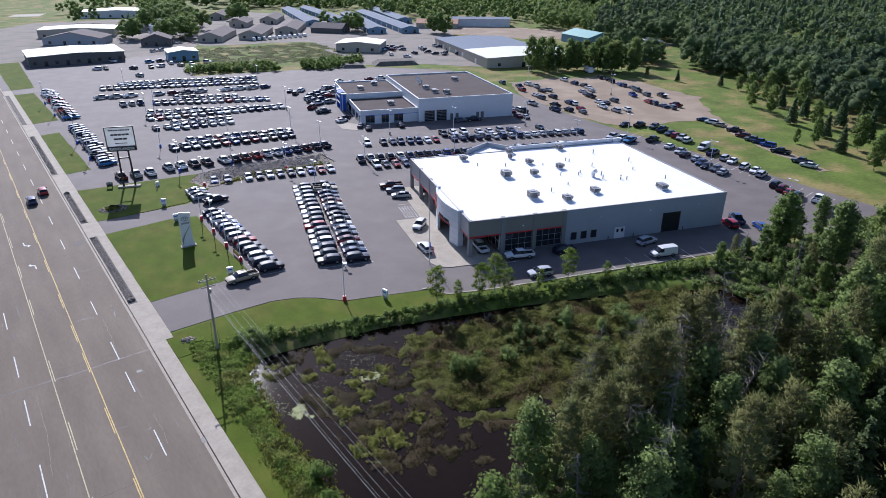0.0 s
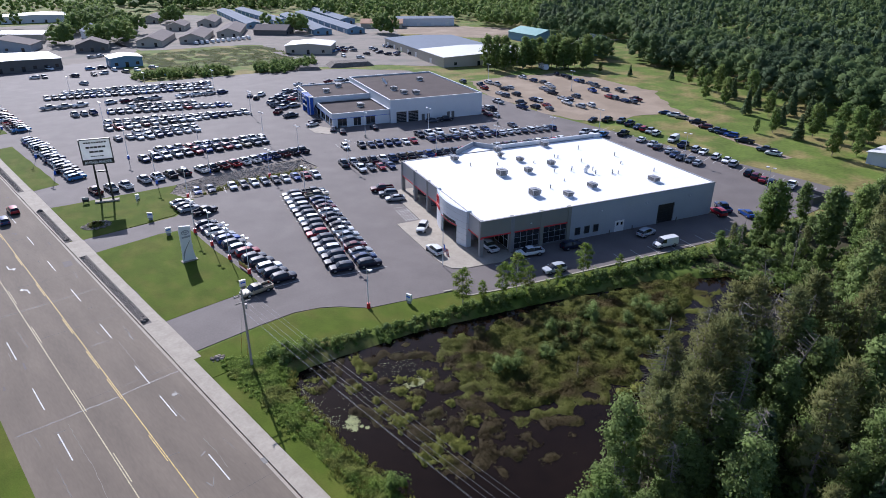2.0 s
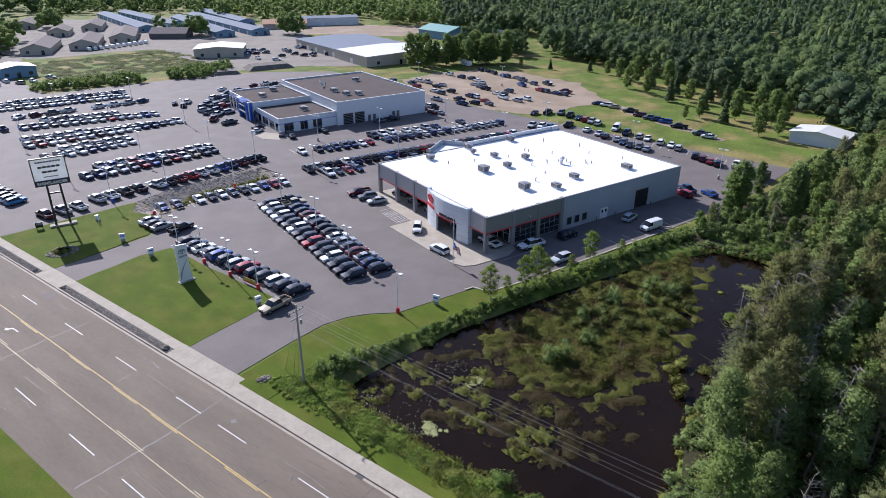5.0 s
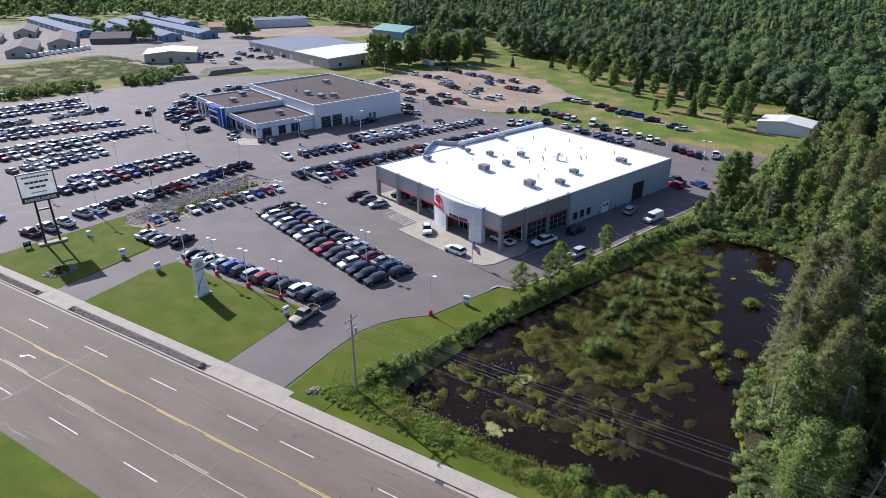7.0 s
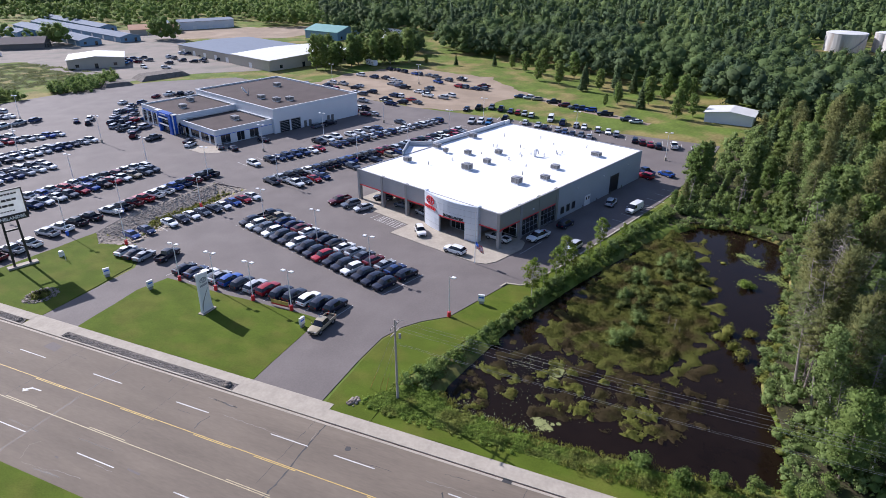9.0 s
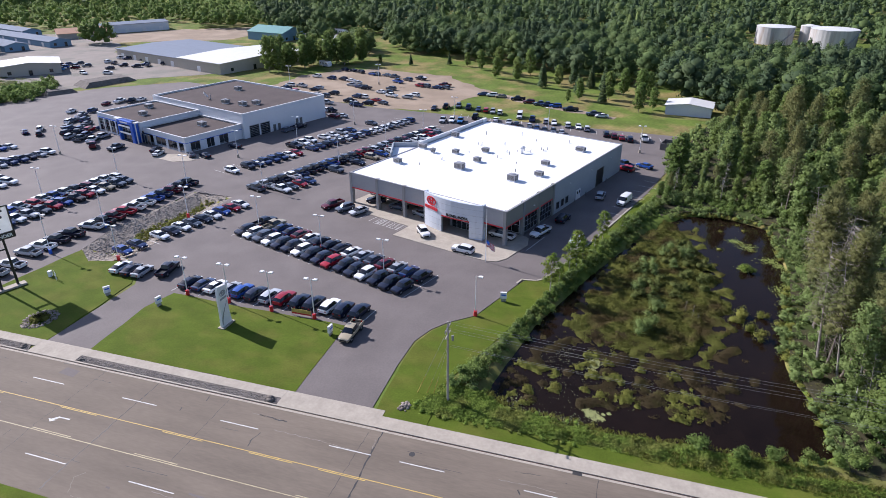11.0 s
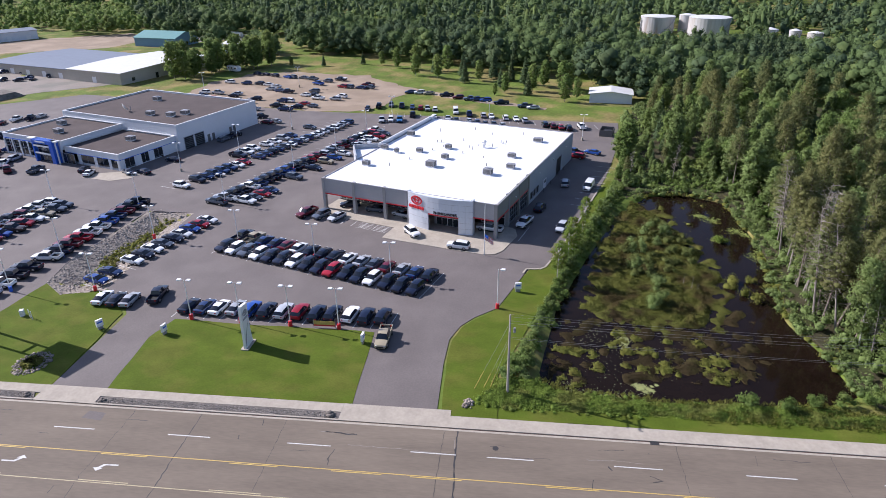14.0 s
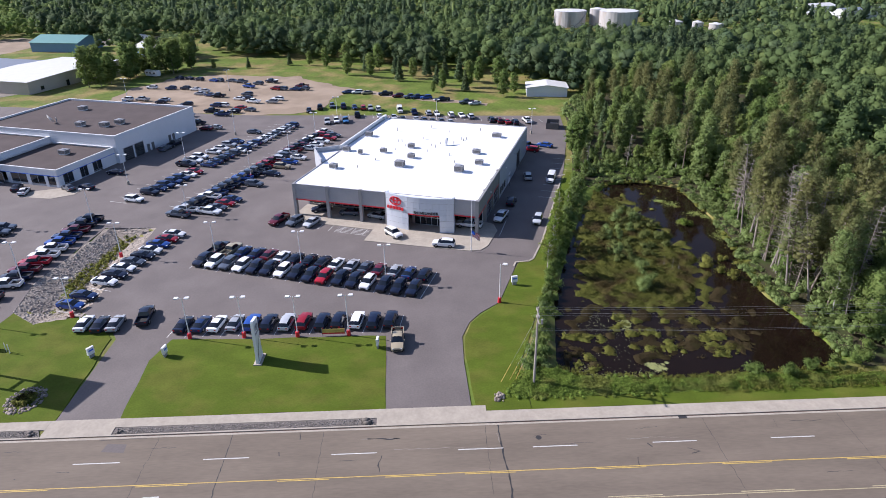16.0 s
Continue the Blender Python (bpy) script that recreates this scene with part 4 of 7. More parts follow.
gable("storage_shed", pose(204.5, 47.5, 0, 0, 0, 83), 15.5, 10.5, 3.3, 1.0, M["white_wall"], M["roof_metal"], "low white metal shed with a pale roof in the field", 0, 2)
lw = pose(222, 257, 0, 0, 0, -18.6)
gable("warehouse", lw @ pose(27, 17, 0), 54, 34, 5.0, 0.9, M["tan_wall"], M["roof_metal"], "long tan warehouse with a white metal roof", 1, 4)
gable("warehouse", lw @ pose(24, 64, 0), 46, 58, 4.4, 0.8, M["tan_wall"], M["roof_blue"], "long low warehouse with a grey-blue roof", 5, 3)
gable("white_shop", pose(203, 352, 0, 0, 0, -42), 26, 22, 4.6, 1.2, M["tan_wall"], M["roof_metal"], "pale metal workshop with a white roof", 2, 3)
gable("green_shed", pose(345, 300, 0, 0, 0, -12), 21, 30, 5, 3.0, M["wall_blue"], M["roof_green"], "blue shed with a green metal roof", 0, 3)
gable("blue_shed", pose(318, 240, 0, 0, 0, -30), 14, 18, 4.5, 2, M["wall_blue"], M["roof_metal"], "small blue shed by the woods", 0, 1)
gable("blue_house", pose(103, 372, 0, 0, 0, -8), 15, 14, 4.5, 1.0, M["wall_blue"], M["roof_metal"], "pale blue shop beside the lot", 1, 3)
gable("store", pose(55, 398, 0, 0, 0, -2), 44, 30, 4.8, 0.8, M["dark_block"], M["roof_metal"], "low dark store with a white roof", 0, 9)
gable("brown_house", pose(108, 440, 0, 0, 0, -20), 17, 16, 4, 3, M["dark_block"], M["roof_grey"], "brown shop with a grey roof", 0, 3)
gable("blue_gable", pose(128, 502, 0, 0, 0, -5), 15, 16, 5, 4, M["white_wall"], M["roof_blue"], "white house with a blue roof", 0, 2)
gable("grey_house", pose(69, 472, 0, 0, 0, -30), 34, 20, 4, 3.5, M["grey_wall"], M["roof_grey"], "grey shop with a steep roof", 0, 4)
gable("long_store", pose(77, 515, 0, 0, 0, -18), 46, 24, 5, 1.0, M["tan_wall"], M["roof_metal"], "long pale store with a flat white roof", 0, 6)
gable("white_store", pose(130, 650, 0, 0, 0, -18), 56, 30, 5, 1.2, M["white_wall"], M["roof_metal"], "white store far along the road", 0, 6)
for x, y, w_, d_ in ((150, 452, 15, 44), (177, 452, 15, 46), (210, 468, 15, 52), (192, 520, 13, 26), (200, 590, 14, 34), (226, 540, 13, 44)):
    gable("storage_row", pose(x, y, 0, 0, 0, -32), w_, d_, 3.4, 2.6, M["tan_wall"], M["roof_grey"], "long tan storage row with a grey roof", 6, 2)
for (x0_, y0_), (x1_, y1_), w_ in (((254.6, 418.8), (300, 545), 13), ((276.8, 409.3), (322, 556), 13), ((267.7, 495.5), (297, 625), 12), ((238, 488), (277, 622), 12), ((312, 470), (350, 580), 12)):
    turn_ = math.degrees(math.atan2(x0_ - x1_, y1_ - y0_))
    gable("storage_row", pose((x0_ + x1_) / 2, (y0_ + y1_) / 2, 0, 0, 0, turn_), w_, math.hypot(x1_ - x0_, y1_ - y0_), 3.4, 1.5, M["wall_blue"], M["roof_blue"], "long blue storage row with a pale roof", 9, 2)
gable("brown_house", pose(231, 446, 0, 0, 0, 40), 16, 24, 3.4, 3, M["dark_block"], M["roof_grey"], "dark brown house with a steep roof", 0, 3)
gable("orange_house", pose(318, 432, 0, 0, 0, 50), 18, 32, 3.6, 2.5, M["tan_wall"], M["tile_roof"], "tan house with an orange-brown roof", 0, 3)
gable("white_hall", pose(356, 425, 0, 0, 0, 55), 20, 46, 5.5, 1.0, M["white_wall"], M["roof_blue"], "white hall with a blue-grey roof", 4, 3)
gable("factory", pose(424, -218, 0, 0, 0, 15), 14, 40, 6, 1.0, M["white_wall"], M["roof_blue"], "pale factory hall beyond the woods", 0, 6)
gable("factory", pose(450, -200, 0, 0, 0, 15), 14, 24, 6, 1.5, M["white_wall"], M["roof_metal"], "white hall beyond the woods", 0, 3)
sheet("gravel_yard", rough_edge([(170, 302), (200, 290), (226, 262), (252, 340), (300, 390), (340, 400), (330, 450), (240, 640), (160, 600), (128, 470), (128, 420), (196, 402), (176, 330)], 8, 6), 0.015, M["yard"], "pale grey-brown gravel yard between the sheds", "yard")
sheet("town_paving", [(15.4, 392), (110, 392), (128, 425), (130, 470), (150, 620), (60, 620), (15.4, 560)], 0.015, M["yard"], "pale paving around the distant stores", "pavement")
sheet("far_street", [(72, 683), (120, 821), (152, 914), (126, 914), (86, 792), (50, 690)], 0.03, M["concrete"], "pale concrete street beyond the stores", "road")
sheet("dirt_yard", rough_edge([(300, 392), (330, 330), (372, 322), (398, 352), (372, 392), (330, 436)], 8, 6), 0.022, M["dirt"], "sandy yard beside the green-roofed shed", "yard")
sheet("dirt_yard", rough_edge([(352, 288), (372, 262), (392, 262), (394, 292), (372, 300)], 6, 4), 0.022, M["yard"], "gravel yard at the edge of the woods", "yard")
for pts, h_ in (([(160, 297), (171, 291), (174, 303), (164, 308)], 1.6), ([(177, 294), (200, 286), (206, 298), (182, 306)], 2.0)):
    bm = slab(pts, -0.2, 0.05)
    bm.verts.ensure_lookup_table()
    top = [w for w in bm.verts if w.co.z > 0]
    cx, cy = sum(w.co.x for w in top) / len(top), sum(w.co.y for w in top) / len(top)
    for w in bm.verts:
        if w.co.z > 0:
            w.co = ((w.co.x - cx) * 0.72 + cx, (w.co.y - cy) * 0.72 + cy, h_)
    tagged(part("earth_mound", bm, M["gravel"]), "flat-topped mound of dark earth", "earth mound", kind="structure")
for x, y, r_, h_ in ((408, -6, 10.6, 10), (392, -34.5, 12.3, 11), (410, -25, 5, 10.5), (365, -62.5, 3.6, 7), (359, -74, 3.0, 7), (349, -81, 3.8, 7)):
    o = root("storage_tank", pose(x, y, 0), "round white fuel storage tank with rust streaks", "tank", "fuel tanks")
    bm = bmesh.new()
    tube(bm, (0, 0, -1), (0, 0, h_), r_, seg=36)
    part("shell", bm, M["tank_steel"], o)
    bm = bmesh.new()
    tube(bm, (0, 0, h_), (0, 0, h_ + 0.9), r_ + 0.1, 0.5, seg=36)
    part("tank_roof", bm, M["roof_metal"], o)
    bm = bmesh.new()
    for k in range(10):
        a0, a1 = k * 0.12, (k + 1) * 0.12
        tube(bm, (-(r_ + 0.4) * math.cos(a0), -(r_ + 0.4) * math.sin(a0), h_ * k / 10), (-(r_ + 0.4) * math.cos(a1), -(r_ + 0.4) * math.sin(a1), h_ * (k + 1) / 10), 0.25, seg=5)
    part("stair", bm, M["grey_metal"], o)

def travel_trailer(m, length, label):
    """A boxy white travel trailer with rounded ends, windows, door, wheels and a drawbar."""
    r = root("travel_trailer", m, label, "trailer", "travel trailers")
    bm = boxes((-length / 2, -1.2, 0.55, length / 2, 1.2, 2.9))
    bmesh.ops.bevel(bm, geom=[e for e in bm.edges if abs(e.verts[0].co.y - e.verts[1].co.y) > 1], offset=0.4, segments=3)
    part("body", bm, M["lamp_white"], r)
    part("stripe", boxes((-length / 2 + 0.3, -1.22, 1.15, length / 2 - 0.3, 1.22, 1.3)), M["grey_metal"], r, "grey side stripe")
    for x in (-length * 0.3, length * 0.05, length * 0.32):
        part("window", boxes((x - 0.5, -1.23, 1.6, x + 0.5, 1.23, 2.2)), M["glass"], r)
    part("door", boxes((-length * 0.14 - 0.35, -1.24, 0.7, -length * 0.14 + 0.35, -1.2, 2.4)), M["white_wall"], r)
    for x in (-0.45, 0.45):
        for sd in (-1, 1):
            bm = bmesh.new()
            tube(bm, (x, sd * 0.95, 0.34), (x, sd * 1.15, 0.34), 0.34, seg=12)
            part("wheel", bm, M["tyre"], r)
    part("drawbar", boxes((length / 2 - 0.1, -0.08, 0.45, length / 2 + 1.1, 0.08, 0.6)), M["steel"], r)


travel_trailer(pose(256.5, 219.5, 0.02, 0, 0, 62), 7.5, "white travel trailer at the edge of the dirt lot")
for x, y, t in ((378, 268, 70), (381.5, 272, 68), (385, 280, 75), (374, 277, 60)):
    travel_trailer(pose(x, y, 0.02, 0, 0, t), 7.0, "white travel trailer in a yard by the woods")
r = root("boat_trailer", pose(237.5, 161.3, 0.02, 0, 0, 65), "small pale boat on a trailer beside the dirt lot", "boat")
bm = bmesh.new()
rows_ = []
for x, w_, z in ((-2.6, 0.9, 0.75), (0.5, 1.0, 0.7), (2.0, 0.7, 0.8), (3.0, 0.06, 1.15)):
    rows_.append([bm.verts.new(p) for p in ((x, -w_, 1.35), (x, -0.35 * w_, z), (x, 0.35 * w_, z), (x, w_, 1.35))])
for p, q in zip(rows_, rows_[1:]):
    for i in range(3):
        bm.faces.new((p[i], p[i + 1], q[i + 1], q[i]))
    bm.faces.new((p[3], p[0], q[0], q[3]))
bm.faces.new(rows_[0])
part("hull", bm, M["lamp_white"], r)
part("windscreen", boxes((0.4, -0.7, 1.35, 0.46, 0.7, 1.75)), M["glass"], r)
part("chassis", boxes((-2.4, -0.7, 0.45, 4.2, -0.6, 0.55), (-2.4, 0.6, 0.45, 4.2, 0.7, 0.55)), M["steel"], r)
for sd in (-1, 1):
    bm = bmesh.new()
    tube(bm, (-0.6, sd * 0.95, 0.3), (-0.6, sd * 1.15, 0.3), 0.3, seg=12)
    part("wheel", bm, M["tyre"], r)

# waste enclosure at the rear corner of the lot
r = root("waste_enclosure", pose(155.5, 54.4, 0.05, 0, 0, -14), "dark slatted waste enclosure at the corner of the lot", "enclosure")
for s in (-2.6, 2.6):
    part("side_panel", boxes((s - 0.06, -2, 0, s + 0.06, 2, 2.0)), M["dark_block"], r)
part("back_panel", boxes((-2.54, -2.06, 0, 2.54, -1.94, 2.0)), M["dark_block"], r)
for k in range(8):
    part("gate_slat", boxes((-2.5 + 0.63 * k, 1.94, 0.1, -1.96 + 0.63 * k, 2.02, 1.9)), M["dark_block"], r)
box_ = root("waste_container", pose(155.5, 54.2, 0.05, 0, 0, -14), "grey steel waste container in the enclosure", "dumpster")
part("tub", boxes((-1.7, -1.0, 0.1, 1.7, 1.1, 1.3)), M["grey_metal"], box_)
for s in (-1, 1):
    part("lid", boxes((0.04 if s > 0 else -1.72, -1.05, 1.3, 1.72 if s > 0 else -0.04, 1.15, 1.36)), M["black"], box_, "black lid")


# ---- cars ----
def shell(stations, cab):
    """A car shell from cross sections (x, half width, underside, belt, top, half width of the top); between the four
    stations named in cab (rear glass foot, roof rear, roof front, windscreen foot) the upper faces are glass."""
    paint, glass = bmesh.new(), bmesh.new()
    foot, back, front, nose = cab

    def section(s):
        x, w, zb, zl, zt, wt = s
        half = [(-0.86 * w, zb), (-w, zb + 0.22), (-w, zl - 0.12), (-0.965 * w, zl), (-wt, max(zl + 0.004, zt - 0.05)), (-0.6 * wt, zt)]
        return [(x, y, z) for y, z in half] + [(x, -y, z) for y, z in half[::-1]]

    secs = [section(s) for s in stations]
    n = len(secs[0])
    vp = [[paint.verts.new(p) for p in q] for q in secs]
    vg = [[glass.verts.new(p) for p in q] for q in secs]
    for k in range(len(secs) - 1):
        x0, x1 = stations[k][0], stations[k + 1][0]
        inside_cab = x0 >= foot - 1e-6 and x1 <= nose + 1e-6
        roof = x0 >= back - 1e-6 and x1 <= front + 1e-6
        for i in range(n):
            j_ = (i + 1) % n
            is_glass = inside_cab and (i in (3, 7) or (not roof and i in (4, 5, 6)))
            vv = vg if is_glass else vp
            f = (glass if is_glass else paint).faces.new((vv[k][i], vv[k + 1][i], vv[k + 1][j_], vv[k][j_]))
            f.smooth = True
    paint.faces.new(vp[0])
    paint.faces.new(vp[-1][::-1])
    for bm in (paint, glass):
        bmesh.ops.delete(bm, geom=[v for v in bm.verts if not v.link_faces], context="VERTS")
    return paint, glass


KINDS = dict(
    sedan=dict(W=0.92, st=[(-2.36, 0.70, 0.42, 0.86, 0.90, 0.55), (-2.28, 0.85, 0.28, 1.02, 1.06, 0.72), (-1.95, 0.90, 0.22, 1.04, 1.11, 0.72), (-1.00, 0.92, 0.20, 1.02, 1.42, 0.60), (-0.30, 0.92, 0.20, 1.00, 1.47, 0.63), (0.30, 0.92, 0.20, 0.98, 1.43, 0.61), (1.25, 0.91, 0.20, 0.95, 1.01, 0.74), (1.90, 0.88, 0.22, 0.86, 0.92, 0.66), (2.24, 0.80, 0.26, 0.74, 0.79, 0.58), (2.36, 0.64, 0.34, 0.60, 0.64, 0.48)],
               cab=(-1.95, -1.00, 0.30, 1.25), wheel=(1.42, -1.40, 0.34)),
    suv=dict(W=0.94, st=[(-2.34, 0.72, 0.46, 0.98, 1.0, 0.6), (-2.28, 0.88, 0.34, 1.08, 1.12, 0.74), (-1.90, 0.93, 0.28, 1.10, 1.58, 0.64), (-1.1, 0.94, 0.26, 1.08, 1.70, 0.67), (-0.3, 0.94, 0.26, 1.06, 1.71, 0.68), (0.38, 0.94, 0.26, 1.05, 1.66, 0.65), (1.10, 0.93, 0.26, 1.04, 1.10, 0.76), (1.90, 0.91, 0.28, 0.99, 1.05, 0.70), (2.24, 0.86, 0.32, 0.90, 0.96, 0.64), (2.34, 0.74, 0.38, 0.74, 0.80, 0.56)],
             cab=(-2.28, -1.90, 0.38, 1.10), wheel=(1.45, -1.40, 0.37)),
    pickup=dict(W=0.99, st=[(-2.90, 0.90, 0.55, 0.80, 0.82, 0.7), (-2.80, 0.97, 0.46, 0.80, 0.82, 0.8), (-1.0, 0.98, 0.42, 0.80, 0.82, 0.8), (-0.98, 0.98, 0.40, 1.14, 1.16, 0.80), (-0.78, 0.99, 0.40, 1.16, 1.80, 0.70), (0.0, 0.99, 0.40, 1.16, 1.86, 0.73), (0.75, 0.99, 0.40, 1.15, 1.80, 0.71), (1.45, 0.98, 0.40, 1.12, 1.18, 0.80), (2.45, 0.95, 0.42, 1.04, 1.10, 0.74), (2.78, 0.88, 0.46, 0.94, 1.0, 0.66), (2.88, 0.76, 0.5, 0.82, 0.86, 0.56)],
                cab=(-0.98, -0.78, 0.75, 1.45), wheel=(1.85, -1.75, 0.40)),
    van=dict(W=0.98, st=[(-2.70, 0.90, 0.40, 1.20, 1.9, 0.78), (-2.62, 0.97, 0.32, 1.24, 2.02, 0.82), (-0.5, 0.98, 0.28, 1.22, 2.06, 0.83), (0.55, 0.98, 0.28, 1.20, 2.04, 0.82), (1.15, 0.98, 0.28, 1.18, 1.98, 0.78), (1.85, 0.97, 0.28, 1.12, 1.22, 0.80), (2.45, 0.92, 0.30, 0.98, 1.04, 0.70), (2.66, 0.78, 0.36, 0.80, 0.84, 0.56)],
             cab=(0.55, 0.55, 1.15, 1.85), wheel=(1.75, -1.6, 0.36)),
)
for k in KINDS.values():
    k["x0"], k["x1"], k["belt"] = k["st"][0][0], k["st"][-1][0], k["st"][4][3]
PARTS = {}


def wheel_mesh(r):
    bm = bmesh.new()
    tube(bm, (0, -0.11, 0), (0, 0.11, 0), r, seg=14, mi=0)
    tube(bm, (0, -0.125, 0), (0, 0.125, 0), r * 0.62, seg=10, mi=1)
    me_ = bpy.data.meshes.new("wheel")
    bm.to_mesh(me_)
    bm.free()
    me_.materials.append(M["tyre"])
    me_.materials.append(M["rim"])
    return me_


def to_mesh(name, bm, *materials):
    me_ = bpy.data.meshes.new(name)
    bmesh.ops.recalc_face_normals(bm, faces=bm.faces)
    bm.to_mesh(me_)
    bm.free()
    for m in materials:
        me_.materials.append(m)
    return me_


for kind, k in KINDS.items():
    paint, glass = shell(k["st"], k["cab"])
    x1, x0 = k["x1"], k["x0"]
    if kind == "pickup":
        for s in (-1, 1):
            box(paint, x0 + 0.05, s * 0.93 - 0.05, 0.75, -0.96, s * 0.93 + 0.05, 1.18)
        box(paint, x0 - 0.01, -0.93, 0.7, x0 + 0.08, 0.93, 1.18)
    for s in (-1, 1):
        box(paint, k["cab"][3] - 0.42, s * (k["W"] + 0.10) - 0.09, k["belt"] + 0.02, k["cab"][3] - 0.28, s * (k["W"] + 0.10) + 0.09, k["belt"] + 0.16)
    trim = bmesh.new()
    front_z = 0.62 if kind in ("sedan", "suv") else 0.78
    box(trim, x1 - 0.10, -k["W"] * 0.55, front_z - 0.22, x1 + 0.012, k["W"] * 0.55, front_z + 0.02)
    box(trim, x0 + 0.2, -k["W"] * 0.9, 0.2, x1 - 0.25, k["W"] * 0.9, 0.3)
    box(trim, x0 - 0.02, -k["W"] * 0.75, 0.30, x0 + 0.2, k["W"] * 0.75, 0.50)
    for xw in k["wheel"][:2]:
        for s in (-1, 1):
            tube(trim, (xw, s * (k["W"] * 0.9), k["wheel"][2]), (xw, s * (k["W"] - 0.015 + 0.02), k["wheel"][2] + 0.02), k["wheel"][2] + 0.08, seg=14)
    if kind == "pickup":
        box(trim, x0 + 0.1, -0.88, 0.80, -1.0, 0.88, 0.84)
    head, tail = bmesh.new(), bmesh.new()
    box(head, x1 - 0.38, -0.17, front_z, x1 - 0.03, 0.17, front_z + 0.15)
    box(tail, x0 - 0.01, -0.14, k["belt"] - 0.30, x0 + 0.16, 0.14, k["belt"] - 0.10)
    PARTS[kind] = dict(body=to_mesh("body", paint, M["car_paint"]), glasshouse=to_mesh("glasshouse", glass, M["car_glass"]), trim=to_mesh("trim", trim, M["tyre"]), wheel=wheel_mesh(k["wheel"][2]),
                       headlight=to_mesh("headlight", head, M["head"]), taillight=to_mesh("taillight", tail, M["tail"]))

for p_ in PARTS.values():
    for nm_ in ("body", "glasshouse"):
        p_[nm_].set_sharp_from_angle(angle=radians(28))
# k and g are tinged blue in place of the sky mirrored in dark paint
PAINT = dict(k=(0.006, 0.011, 0.032), n=(0.016, 0.038, 0.120), w=(0.78, 0.79, 0.80), s=(0.40, 0.42, 0.45), g=(0.075, 0.092, 0.125), r=(0.30, 0.010, 0.022), b=(0.02, 0.07, 0.30), d=(0.11, 0.010, 0.022), t=(0.34, 0.29, 0.20), c=(0.04, 0.18, 0.42), o=(0.06, 0.04, 0.035))
WORDS = dict(k="black", n="dark blue", w="white", s="silver", g="dark grey", r="red", b="blue", d="dark red", t="tan", c="bright blue", o="brown")
BODY = dict(sedan="four-door sedan", suv="sport utility vehicle", pickup="crew-cab pickup truck", van="panel van")
car_count = 0
far_cars = []


def car(x, y, heading, kind="sedan", paint="k", where="parked in a row on the lot", group="parked cars", z=0.05):
    """A parked car, its nose towards heading (degrees from +x)."""
    global car_count
    car_count += 1
    name = {"sedan": "car", "suv": "suv", "pickup": "pickup_truck", "van": "van"}[kind]
    j = rng.uniform(-1, 1, 4)
    r = root(name, pose(x + 0.15 * j[0], y + 0.15 * j[1], z, 0, 0, heading + 1.5 * j[2]), WORDS[paint] + " " + BODY[kind] + " " + where, name.replace("_", " "), group)
    p = PARTS[kind]
    k = KINDS[kind]
    body = new("body", p["body"])
    col = PAINT[paint]
    body.color = (*[min(0.9, c_ * (1 + 0.18 * j[3])) for c_ in col], 1)
    body.parent = r
    for nm in ("glasshouse", "trim"):
        o_ = new(nm, p[nm])
        o_.parent = r
    xf, xb, wr = k["wheel"]
    for xx in (xf, xb):
        for s in (-1, 1):
            o_ = new("wheel", p["wheel"])
            o_.parent, o_.location = r, (xx, s * (k["W"] - 0.10), wr)
    for s in (-1, 1):
        o_ = new("headlight", p["headlight"])
        o_.parent, o_.location = r, (0, s * k["W"] * 0.60, 0)
        o_ = new("taillight", p["taillight"])
        o_.parent, o_.location = r, (0, s * k["W"] * 0.66, 0)
    return r


def pick_paint(light=False):
    if light:
        return rng.choice(list("kngswrbdt"), p=[0.10, 0.09, 0.12, 0.26, 0.33, 0.03, 0.03, 0.02, 0.02])
    return rng.choice(list("kngswrbdtco"), p=[0.25, 0.12, 0.13, 0.14, 0.19, 0.06, 0.03, 0.03, 0.02, 0.02, 0.01])


def row(a, b, n, heading, code="", kinds="", where="parked in a row on the lot", group="parked cars", mix="ssuuup", skip=(), flip=0.0, near=True, z=0.05):
    """n cars with centres evenly from a to b. code: paints, kinds: s sedan, u suv, p pickup, v van."""
    long = dict(s="sedan", u="suv", p="pickup", v="van")
    for i in range(n):
        f = i / max(n - 1, 1)
        x, y = a[0] + (b[0] - a[0]) * f, a[1] + (b[1] - a[1]) * f
        p = code[i] if i < len(code) else pick_paint(not near)
        q = long[kinds[i] if i < len(kinds) else rng.choice(list(mix))]
        h = heading + (180 if rng.random() < flip else 0)
        if i in skip or p == "-":
            continue
        if near:
            car(x, y, h, q, p, where, group, z)
        else:
            far_cars.append((x, y, h + rng.uniform(-2, 2), q, p))


UD, VD = -18.6, 71.4  # headings along the buildings' two axes
row((40.9, 137.2), (40.2, 103.4), 13, -8, "knwsbksrkkwkk", "ssssuuuuuuuuu", "parked facing the lawn", "front row cars")
row((64.2, 140.9), (50.2, 99.6), 16, UD + 180, "kwgwkkwkkrkkwkkk", "uuuuuuuuuuuuuuuu", "in the double row before the showroom", "middle row cars")
row((69.4, 139.2), (55.3, 97.8), 16, UD, "ktnndwkkkwsgdsnk", "ppsssssssssssssu", "in the double row before the showroom", "middle row cars")
row((77.2, 150.6), (56.6, 156.6), 9, 256, "wrbwkgwkw", "sssssssss", "parked beside the stone swale", "swale row cars")
row((51.6, 158.0), (48.4, 158.9), 2, 258, "nb", "ss", "parked beside the stone swale", "swale row cars")
